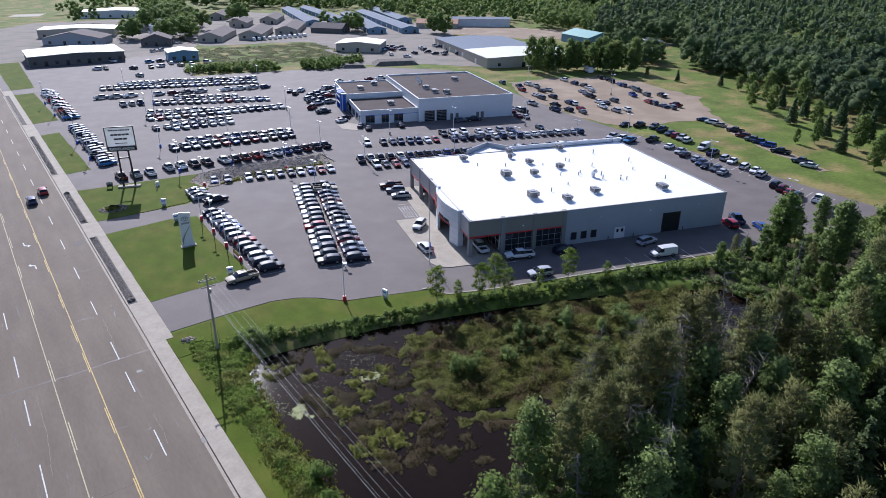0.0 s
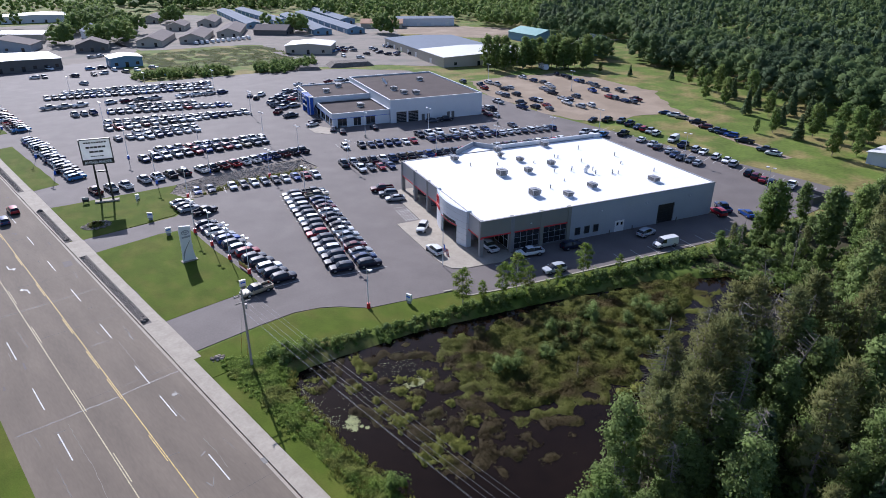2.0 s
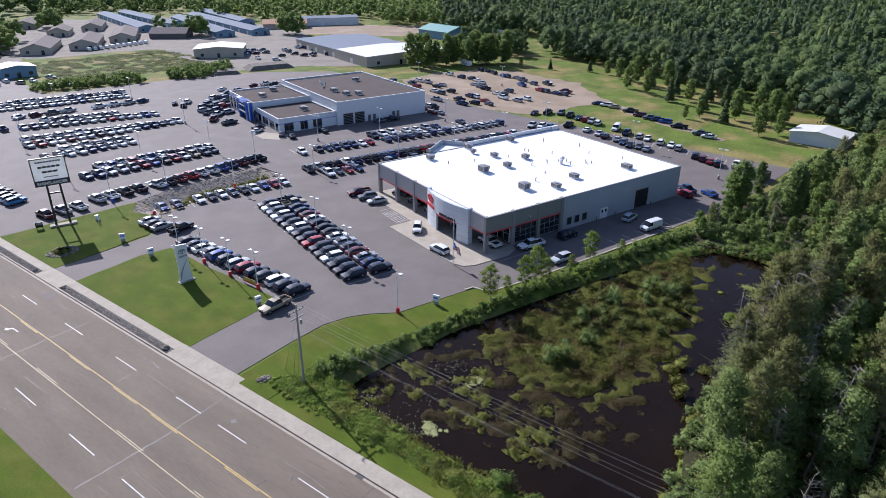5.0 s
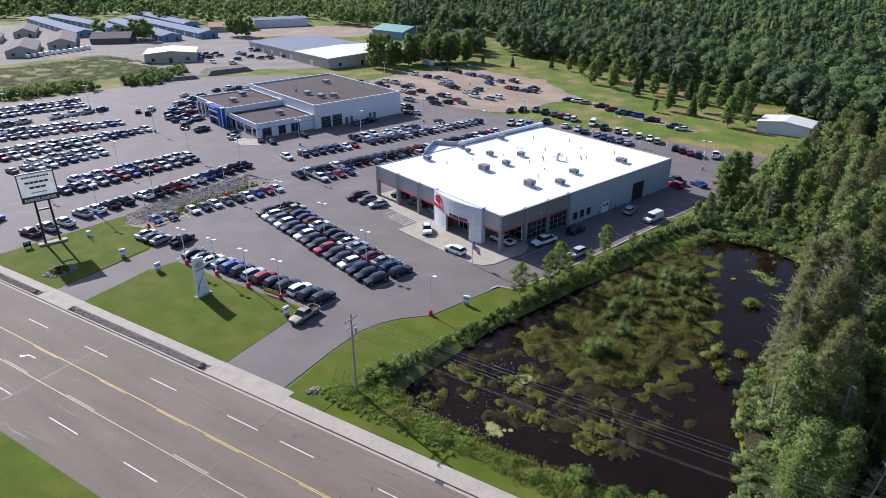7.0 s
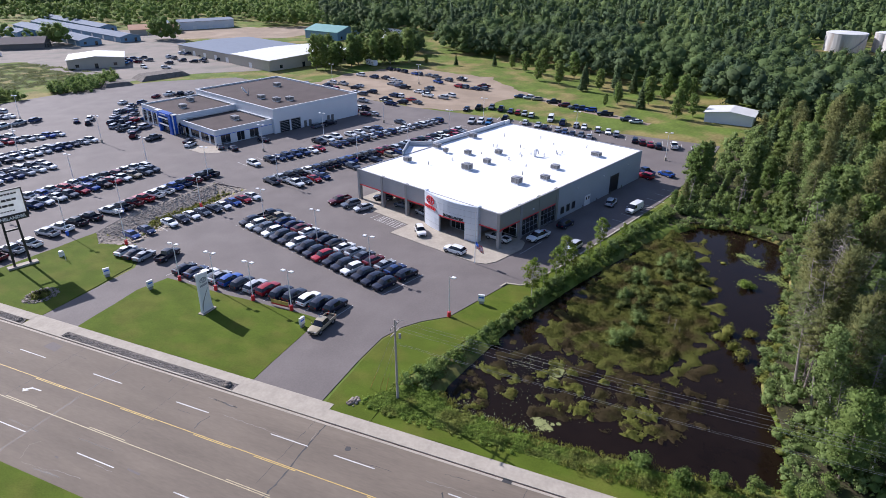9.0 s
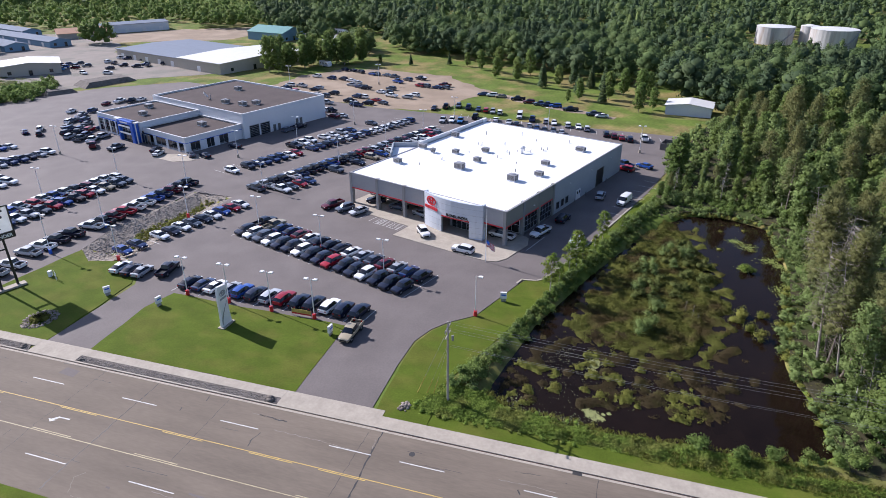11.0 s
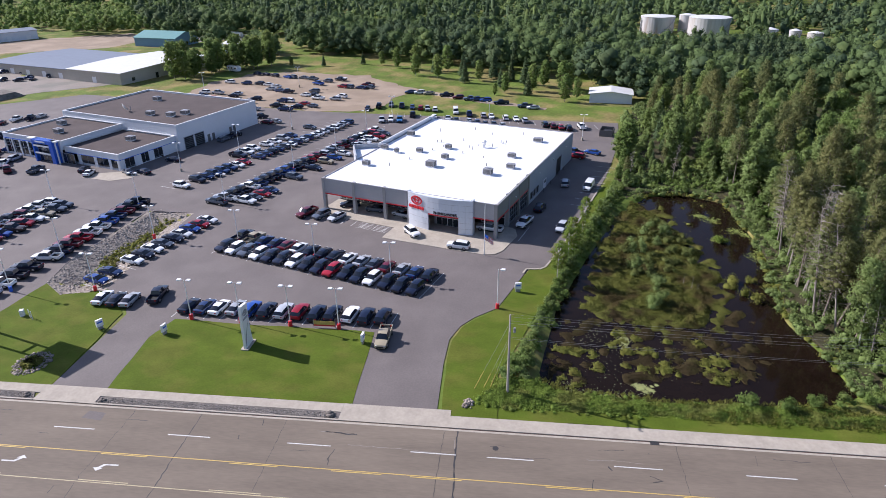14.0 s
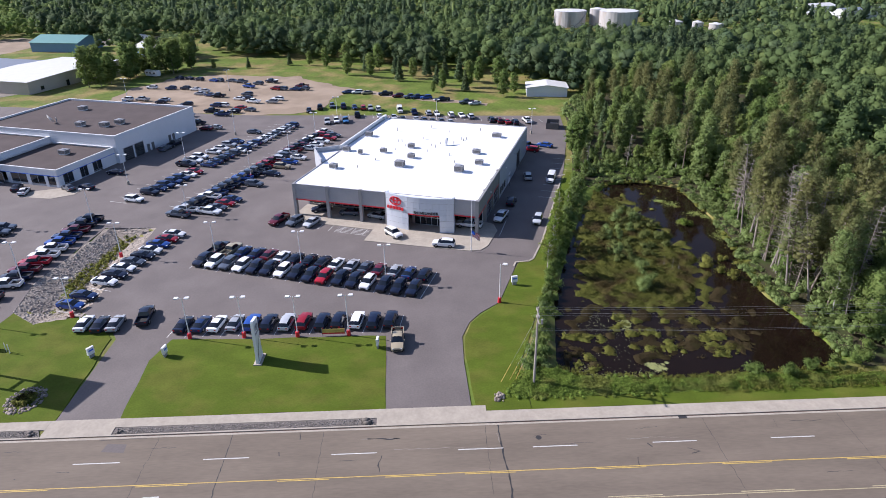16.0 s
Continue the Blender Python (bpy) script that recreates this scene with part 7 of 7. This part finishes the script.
def clumps(name, pts, w, h, n, leaf, tone, label, blade=False, base=None, vary=0.5):
    """Low plants joined in one mesh: mounds of leaf sprays at the points."""
    pts = np.asarray(pts, float)
    k = len(pts)
    s = rng.uniform(1 - vary, 1 + vary * 0.6, k)
    if not blade:
        z0 = height(pts[:, 0], pts[:, 1]) if base is None else np.full(k, base)
        r = np.stack([w * s * rng.uniform(0.85, 1.15, k), w * s * rng.uniform(0.85, 1.15, k), 0.62 * h * s], 1)
        v, f, nr = lobes(np.stack([pts[:, 0], pts[:, 1], z0 + 0.30 * h * s], 1), r, n, leaf, core=0.55, low=-0.1, jitter=0.55)
    else:
        c, sc = np.repeat(pts, n, 0), np.repeat(s, n)
        d = sphere_dirs(k * n)
        d[:, 2] = np.abs(d[:, 2])
        r_ = rng.uniform(0.1, 1.0, k * n) ** 0.4
        z0 = height(c[:, 0], c[:, 1]) if base is None else base
        p = np.stack([c[:, 0] + d[:, 0] * r_ * w * sc, c[:, 1] + d[:, 1] * r_ * w * sc, z0 + d[:, 2] * r_ * h * sc], 1)
        v, f = leaves(p, leaf, blade=True)
        f, nr = soft_normals(v, f, d + (0, 0, 1.0), 0.4)
    tagged(new(name, mesh_from(name, v, f, M[tone], nr)), label, "plants", kind="stuff")


def carpet(name, poly, step, rise, ragged, per, leaf, tone, label, base=-1.02, lump=0.55, gap=None, spots=None):
    """A hummocky mat of low plants: one uneven sheet with leaf sprays standing on it."""
    def top(x, y):
        e = np.where(inside(poly, x, y), edge_distance(poly, x, y), -edge_distance(poly, x, y))
        a = np.array([noise.noise((p * 0.20, q * 0.20, 4.0)) for p, q in zip(x, y)])
        b = np.array([noise.noise((p * lump, q * lump, 8.0)) for p, q in zip(x, y)])
        c = np.array([noise.noise((p * lump * 2.6, q * lump * 2.6, 2.0)) for p, q in zip(x, y)])
        m = np.clip((e - 0.4 * ragged - ragged * a) / 1.2, 0, 1)
        if spots is not None:
            m = m * np.max([np.clip((r_ * (1 + 0.7 * b + 0.7 * c) - np.hypot(x - p, y - q)) / 0.5, 0, 1) for p, q, r_ in spots], 0)
        if gap is not None:
            m = m * np.clip((a + 0.8 * b - gap) / 0.22, 0, 1)
        return base + m * (0.10 + rise * np.clip(0.55 + 0.95 * b + 0.35 * c, 0.0, 1.6))
    xs, ys = [p[0] for p in poly], [p[1] for p in poly]
    gx_, gy_ = np.meshgrid(np.arange(min(xs) - 2, max(xs) + 2, step), np.arange(min(ys) - 2, max(ys) + 2, step))
    z = top(gx_.ravel(), gy_.ravel()).reshape(gx_.shape)
    zn = np.stack([-np.gradient(z, step, axis=1), -np.gradient(z, step, axis=0), np.ones_like(z)], -1)
    idx = np.arange(z.size).reshape(z.shape)
    keep_ = z > base + 0.06
    cell = keep_[:-1, :-1] | keep_[1:, :-1] | keep_[:-1, 1:] | keep_[1:, 1:]
    a, b, c, d = idx[:-1, :-1][cell], idx[:-1, 1:][cell], idx[1:, 1:][cell], idx[1:, :-1][cell]
    fs = np.concatenate([np.stack([a, b, c], 1), np.stack([a, c, d], 1)])
    ok = np.argwhere(keep_)
    pick = ok[rng.integers(len(ok), size=len(ok) * per)]
    j, i = pick[:, 0], pick[:, 1]
    lift = rng.uniform(-0.03, 1.1 * leaf, len(pick))
    p = np.stack([gx_[j, i] + rng.uniform(-0.5, 0.5, len(pick)) * step, gy_[j, i] + rng.uniform(-0.5, 0.5, len(pick)) * step, z[j, i] + lift], 1)
    way = zn[j, i]
    v, f = leaves(p, leaf, out=way + rng.normal(0, 0.5, way.shape))
    f, nr = soft_normals(v, f, way, 0.40)
    v0 = np.stack([gx_, gy_, z], -1).reshape(-1, 3)
    used = np.unique(fs)
    remap = np.zeros(len(v0), int)
    remap[used] = np.arange(len(used))
    n0 = zn.reshape(-1, 3)[used]
    n0 = n0 / np.linalg.norm(n0, axis=1)[:, None]
    tagged(new(name, mesh_from(name, np.concatenate([v0[used], v]), np.concatenate([remap[fs], f + len(used)]), M[tone], np.concatenate([n0, nr]))), label, "plants", kind="stuff")


def bushes(name, pts, size, tall, n, leaf, tone, label, base=-0.2):
    """Shrubs of several leafy lobes each, joined in one mesh; size and tall may vary along the points."""
    pts = np.asarray(pts, float)
    k = len(pts)
    size, tall = size * np.ones(k) * rng.uniform(0.7, 1.25, k), tall * np.ones(k) * rng.uniform(0.65, 1.2, k)
    cs, rs, os_ = [], [], []
    for j in range(5):
        a = j * 2.4 + rng.uniform(0, 6.28, k)
        q = size * rng.uniform(0.2, 0.7, k)
        f = (0.28, 0.40, 0.52, 0.64, 0.80)[j]
        cs.append(np.stack([pts[:, 0] + q * np.cos(a), pts[:, 1] + q * np.sin(a), base + tall * f], 1))
        s = size * (0.72 - 0.35 * f) * rng.uniform(0.8, 1.2, k)
        rs.append(np.stack([s, s, np.maximum(s * 0.8, tall * 0.24)], 1))
        os_.append(np.stack([np.cos(a), np.sin(a), np.full(k, f - 0.3)], 1) * 0.7)
    v, f, nr = lobes(np.concatenate(cs), np.concatenate(rs), n, leaf, np.concatenate(os_), 0.6, 0.45, 0.55)
    tagged(new(name, mesh_from(name, v, f, M[tone], nr)), label, "plants", kind="stuff")


HEDGE = [(27.5, 82.2), (30, 82.0), (52, 75.8), (77, 68.3), (108, 57.8), (107, 55.5), (76, 67.2), (52, 74.8), (30, 80.4), (26.2, 79.5)]
pts = scatter(HEDGE, 1.1)
grow = 1.15 + np.clip((pts[:, 0] - 45) / 40, 0, 1) * 0.75
some = rng.random(len(pts)) < 0.6
bushes("hedge", pts[some], 1.0 + 0.35 * np.clip((pts[some, 0] - 45) / 40, 0, 1), grow[some], 44, 0.19, "leaf_hedge", "unkempt green shrubs along the edge of the marsh")
bushes("hedge", pts[~some], 0.95 + 0.35 * np.clip((pts[~some, 0] - 45) / 40, 0, 1), grow[~some] * 1.15, 44, 0.19, "leaf_pale", "pale leafy bushes along the edge of the marsh")
bushes("hedge", scatter([(27.0, 82.6), (33.5, 81.2), (33, 78.6), (27.5, 79.4)], 1.7), 1.5, 3.0, 80, 0.22, "leaf_green", "tall dark shrubs at the corner of the marsh", -0.3)
bushes("hedge", scatter([(34, 79.6), (52, 75.2), (76, 67.6), (106, 56), (104, 54), (91, 60), (68, 68.2), (48, 74.6), (33, 78.2)], 1.5), 1.1, 1.2, 40, 0.18, "leaf_hedge", "green shrubs leaning over the marsh edge", -0.8)
WEEDS = [(20.2, 8), (22.8, 8), (23.4, 30), (24.2, 44), (24.0, 52), (23.4, 60), (24.0, 68), (24.8, 76), (27.6, 80), (26.5, 84.6), (20.4, 87.2), (19.5, 84), (19.6, 60)]
carpet("weeds", WEEDS, 0.45, 0.55, 0.5, 30, 0.15, "leaf_weed", "leafy bright green weeds between sidewalk and marsh", base=-0.12)
pts = scatter(WEEDS, 0.8)
tint = np.array([noise.noise((x * 0.3, y * 0.12, 2.0)) for x, y in pts]) + np.clip((pts[:, 1] - 62) / 20, -0.25, 0.5)
clumps("weeds", pts[tint < 0.0], 0.6, 0.3, 36, 0.24, "leaf_sedge", "yellow-green grass heads beside the marsh", blade=True, base=0.05)
clumps("weeds", pts[tint > 0.2], 0.5, 0.4, 24, 0.16, "leaf_weed", "tall bright green weeds between sidewalk and marsh", base=0.05)
pts = scatter([(22.2, 8), (24, 8), (27, 31), (25.0, 44), (24.8, 52), (24.2, 60), (25.0, 68), (25.8, 75), (27.4, 79), (24.4, 80), (22.8, 66), (22.4, 46)], 0.8)
clumps("sedge", pts, 0.6, 0.4, 40, 0.28, "leaf_sedge", "yellow-green sedge at the edge of the pond", blade=True, base=-0.45)
bushes("shore_bushes", [(23.6, 50.7), (22.9, 46.6), (24.1, 42.3), (24.5, 38.2), (25.0, 35.4), (26.4, 33.0), (28.5, 31.0)], 1.4, 2.0, 110, 0.2, "leaf_hedge", "round green bushes on the pond shore")
# marsh island: a mat of sedge, willow bushes, hummocks around it
ISLE = [(48.0, 71.7), (60.8, 68.4), (76.0, 65.6), (88.6, 61.4), (100, 55.5), (95.1, 49.0), (79.4, 46.4), (67.9, 44.5), (59.5, 42.9), (51.2, 45.8), (44.5, 50.0), (41.5, 56.0), (43, 63.0), (45, 68.0)]
carpet("marsh_cover", ISLE, 0.5, 0.55, 3.8, 26, 0.17, "leaf_marsh", "olive and brown sedge mat standing in the pond")
carpet("marsh_cover", [(26, 78), (36, 78), (47, 73), (52, 62), (46, 50), (54, 43), (44, 40), (34, 43), (28.5, 50), (27.5, 62), (26, 72)], 0.5, 0.28, 1.0, 12, 0.14, "leaf_brown", "low brown stalks standing in dark water", lump=0.42, gap=0.06)
RIM = [(46.5, 73.2), (61.5, 70.0), (77, 67.0), (90, 62.6), (102, 56.6), (98, 46), (80, 43.2), (68, 41.2), (58.5, 39.6), (49, 43), (41.5, 48), (38.0, 56), (40, 65), (42.5, 71)]
carpet("marsh_fringe", RIM, 0.5, 0.30, 2.6, 10, 0.15, "leaf_marsh", "broken fringe of brown and yellow-green sedge around the marsh mat", lump=0.5, gap=-0.02)
CORE = [(55, 61), (70, 62), (84, 56.5), (88, 51), (78, 47.5), (66, 47.5), (56, 51)]
pts = scatter(CORE, 3.0)
some = np.array([noise.noise((x * 0.13, y * 0.13, 7.0)) for x, y in pts]) > -0.12
bushes("marsh_bushes", pts[some], 1.5, 2.0, 70, 0.17, "leaf_willow", "grey-green willow bushes in the marsh", -0.95)
bushes("marsh_bushes", [(51.8, 57.8), (50.4, 57.0), (49.5, 58.4), (57.3, 56.3), (70.7, 56.9), (72.0, 58.9), (74.8, 53.4), (78.9, 51.1), (80.0, 54.5), (62.3, 59.7)], 1.6, 3.4, 130, 0.17, "leaf_pale", "tall pale willow bushes in the marsh", -0.95)
bushes("marsh_bushes", [(77.9, 39.9), (78.6, 40.6)], 1.1, 1.3, 80, 0.2, "leaf_weed", "bright green bush standing alone in the pond", -0.95)
bushes("marsh_bushes", [(58.2, 43.5), (55.9, 42.2), (60.4, 39.3), (58.0, 37.4), (62.6, 35.4), (53.7, 40.3), (60.6, 42.0)], 1.5, 1.4, 60, 0.18, "leaf_sedge", "yellow-green shrubs in the pond", -0.95)
for x, y, s in ((57.0, 50.6, 0.20), (58.4, 51.6, 0.17), (56.2, 49.6, 0.15)):
    tree(x, y, "snag", "near", s, "in the marsh", 12.0)
TUFTS = [(35.8, 74.5), (35.6, 72.5), (34.6, 70.0), (31.7, 69.5), (38.9, 65.6), (36.1, 64.7), (32.2, 65.4), (31.3, 62.9), (31.4, 60.1), (36.2, 61.7), (31.8, 53.0), (34.8, 51.2), (30.6, 52.5), (31.0, 50.7), (39.3, 58.0), (27.3, 72.9), (39.2, 53.4), (33.9, 53.7), (49.5, 70.1), (41.1, 65.5), (40.0, 62.7), (37.2, 66.8), (28.4, 75.2), (30.0, 73.1), (33.0, 59.6)]
SHALLOW = [(25, 79), (38, 79), (52, 73), (54, 58), (50, 42), (40, 40), (29, 46), (26, 62)]
carpet("sedge_tufts", SHALLOW, 0.4, 0.36, 0.0, 14, 0.17, "leaf_sedge", "bright yellow-green tufts standing in dark water", lump=0.8, spots=[(x, y, rng.uniform(0.8, 1.5)) for x, y in TUFTS])
BROWNS = [(37.3, 55.6), (36.2, 53.9), (41.6, 45.9), (37.6, 46.3), (38.9, 49.7), (33.8, 56.9), (36.4, 57.6), (30.4, 75.1), (31.7, 49.1), (44.3, 69.0), (46.2, 65.3), (32.3, 55.0), (35.0, 48.4), (40.4, 51.4)]
carpet("low_tufts", SHALLOW, 0.45, 0.26, 0.0, 14, 0.14, "leaf_brown", "brown stalks standing in dark water", lump=0.8, spots=[(x + rng.normal(0, 0.8), y + rng.normal(0, 0.8), rng.uniform(0.8, 1.7)) for x, y in BROWNS * 2])
clumps("low_tufts", scatter([(84, 48), (98, 48), (105, 40), (96, 33), (76, 34)], 5.0), 0.8, 0.4, 40, 0.18, "leaf_sedge", "green tufts standing in dark water", base=-1.0, vary=0.8)


def floating(name, blobs, size, n, material, label):
    """Flat floating leaves in round patches."""
    c = np.concatenate([np.stack([x + r_ * rng.normal(0, 0.45, n), y + r_ * rng.normal(0, 0.45, n), np.full(n, -0.885) + rng.uniform(0, 0.012, n)], 1) for x, y, r_ in blobs])
    v, f = leaves(c, size, flat=0.03)
    tagged(new(name, mesh_from(name, v, f, material)), label, "plants", kind="stuff")


for x, y, r_ in ((27.3, 63.6, 1.4), (39.2, 64.8, 1.9)):
    spots = [(x + r_ * rng.normal(0, 0.5), y + r_ * rng.normal(0, 0.5), r_ * rng.uniform(0.15, 0.5)) for k in range(12)]
    floating("algae_patch", spots, 0.17, 80, M["algae_pale"], "ragged pale yellow-green floating weed patch")
floating("lily_patch", [(89.6, 38.8, 2.0), (83.8, 35.4, 2.0), (71.6, 34.6, 2.2), (78.8, 40.3, 1.5), (82, 33.4, 1.8), (70.3, 33.4, 1.6), (92, 41, 1.4), (74, 33.2, 1.4)], 0.26, 190, M["algae"], "green floating weed on the water")
floating("floating_flecks", [(24.8, 71, 2.2), (25, 66, 2.2), (26.4, 74, 2.0), (24.4, 68, 1.6), (33, 68, 6.0), (36, 60, 7.0), (40, 70, 4.0)], 0.11, 130, M["algae_white"], "pale flecks floating on the pond")
ring_ = scatter([(27, 30), (37, 30), (46.7, 33), (63, 29), (101, 27), (114, 34), (113, 46), (107, 56), (100, 54), (100, 40), (79, 36), (56, 40), (30, 40)], 1.3)
ring_ = ring_[edge_distance(POND, ring_[:, 0], ring_[:, 1]) < 1.8]
mixed = rng.random(len(ring_))
clumps("shore_growth", ring_[mixed < 0.6], 1.1, 1.0, 44, 0.19, "leaf_sedge", "yellow-green growth along the wooded shore", base=-0.7)
bushes("shore_growth", ring_[mixed > 0.45], 1.0, 1.4, 26, 0.20, "leaf_pale", "green shrubs along the wooded shore", -0.6)
ring_ = scatter([(29, 32.4), (37, 33.2), (46.7, 35.6), (56, 32.8), (63, 32.8), (79.3, 30.8), (101, 30.4), (112, 35), (112, 44), (107, 54), (104, 57.5), (110, 58), (118, 46), (116, 30), (100, 26), (79, 27), (46, 30), (29, 28)], 2.4)
bushes("shore_growth", ring_, 1.5, 2.6, 40, 0.24, "leaf_pale", "dense shrubs along the wooded shore")
pts = scatter([(105.5, 33), (106, 51), (108, 56), (113, 52), (117, 44), (115, 35), (108, 31)], 2.0)
bushes("shore_growth", pts, 1.3, 1.3, 36, 0.22, "leaf_hedge", "low green shrubs at the head of the pond", -0.4)
# undergrowth in the woods and grass in the ditch margins
bushes("undergrowth", scatter(WOODS, 4.0), 2.2, 3.2, 16, 0.42, "leaf_green", "dark undergrowth beneath the trees")
pts = scatter([(106, 57), (146, 50), (172, 47), (198, 38), (196, 30), (140, 44), (108, 52)], 3.0)
bushes("undergrowth", pts, 1.8, 2.6, 18, 0.42, "leaf_pale", "shrubs at the edge of the woods")
clumps("swale_weeds", scatter([(48, 160.5), (60, 165.8), (80, 162.6), (80, 160.0), (60, 161.8)], 0.9), 0.65, 0.8, 34, 0.20, "leaf_sedge", "green weeds in the bottom of the stone swale")
bushes("field_shrubs", scatter([(90, 322), (114, 314), (127, 305), (136, 318), (118, 330), (94, 334)], 3.2), 2.4, 4.0, 34, 0.42, "leaf_green", "tall green shrubs at the edge of the field")
bushes("field_shrubs", scatter([(140, 309), (150, 297), (172, 302), (184, 318), (152, 320)], 3.2), 2.4, 4.0, 34, 0.42, "leaf_green", "tall green shrubs at the edge of the field")
carpet("field_growth", [(112, 336), (130, 326), (188, 326), (196, 396), (118, 408), (106, 360)], 1.4, 0.55, 4.0, 12, 0.34, "leaf_willow", "low olive growth in the field", base=-0.12, lump=0.16, gap=-0.12)

# rip-rap in the swale
pts = scatter(DITCH, 0.46)
ico_v, ico_f = ICO_V, ICO_F


def stones(name, pts, size, label, squash=0.6, z=None, tone="stone"):
    k = len(pts)
    s = size * rng.uniform(0.5, 1.4, (k, 1, 1))
    v = ico_v[None] * s * rng.uniform(0.7, 1.3, (k, 1, 3)) * (1, 1, squash) * rng.uniform(0.85, 1.15, (k, len(ico_v), 1))
    z0 = height(pts[:, 0], pts[:, 1]) if z is None else np.full(k, z)
    v = v + np.stack([pts[:, 0], pts[:, 1], z0 + size * 0.2], 1)[:, None]
    f = ico_f[None] + (np.arange(k) * len(ico_v))[:, None, None]
    tagged(new(name, mesh_from(name, v.reshape(-1, 3), f.reshape(-1, 3), M[tone])), label, "stones", kind="stuff")


g_ = 0.8
gx_, gy_ = np.meshgrid(np.arange(42, 86, g_), np.arange(154, 172, g_))
k_ = inside(DITCH, gx_, gy_)
idx = np.arange(gx_.size).reshape(gx_.shape)
cell = k_[:-1, :-1] | k_[1:, :-1] | k_[:-1, 1:] | k_[1:, 1:]
q_ = np.stack([idx[:-1, :-1], idx[:-1, 1:], idx[1:, 1:], idx[1:, :-1]], -1)[cell]
zz = height(gx_, gy_) + 0.06
tagged(new("swale", mesh_from("swale", np.stack([gx_, gy_, zz], -1).reshape(-1, 3), q_, M["swale"])), "stony bed of the drainage swale", "swale", kind="structure")
stones("riprap", pts, 0.20, "loose grey-brown stones lining the swale")
pts = scatter([(20.2, 150.2), (26.4, 150.0), (26.6, 156.4), (20.4, 156.6)], 0.55)
off_ = np.hypot((pts[:, 0] - 23.3) / 1.15, pts[:, 1] - 153.3)
ring_ = scatter([(19.6, 149.4), (27.0, 149.4), (27.0, 157.2), (19.6, 157.2)], 0.36)
wide_ = np.hypot((ring_[:, 0] - 23.3) / 1.15, ring_[:, 1] - 153.3)
stones("rock_bed", ring_[(wide_ < 2.6) & (wide_ > 1.2)], 0.23, "ring of grey-brown stones around a planted lawn bed", z=0.06, tone="bed_stone")
clumps("bed_plants", pts[off_ < 1.3], 0.45, 0.6, 60, 0.22, "leaf_sedge", "green plants inside the stone ring", base=0.1)
clumps("bed_plants", pts[off_ < 0.9][::2], 0.5, 0.8, 50, 0.30, "leaf_brown", "brown plants inside the stone ring", blade=True, base=0.1)
stones("rock_pile", scatter([(19.7, 87.4), (20.9, 87.4), (20.8, 88.3), (19.8, 88.3)], 0.32), 0.24, "upper stones of a small pile beside the drive", z=0.3, tone="bed_stone")
stones("rock_pile", scatter([(19.3, 87.3), (21.3, 87.2), (21.1, 88.6), (19.5, 88.6)], 0.34), 0.26, "small pile of grey stones at the drive", z=0.08, tone="bed_stone")


for y in (105.4, 137.4, 148.6, 170.2):
    stones("strip_rocks", np.array([(16.2, y), (16.5, y + 0.5), (15.95, y + 0.3)]), 0.34, "dark rocks at the end of the gravel strip", z=0.15, tone="gravel")
for y0, y1 in ((104.8, 138.2), (147.8, 170.7), (188.5, 234.5)):
    stones("strip_stones", scatter([(15.7, y0), (16.9, y0 + 0.8), (16.9, y1 - 0.8), (15.7, y1)], 0.20 if y0 < 150 else 0.4), 0.095 if y0 < 150 else 0.18, "loose grey stones between kerb and sidewalk", z=0.075, tone="strip_stone")
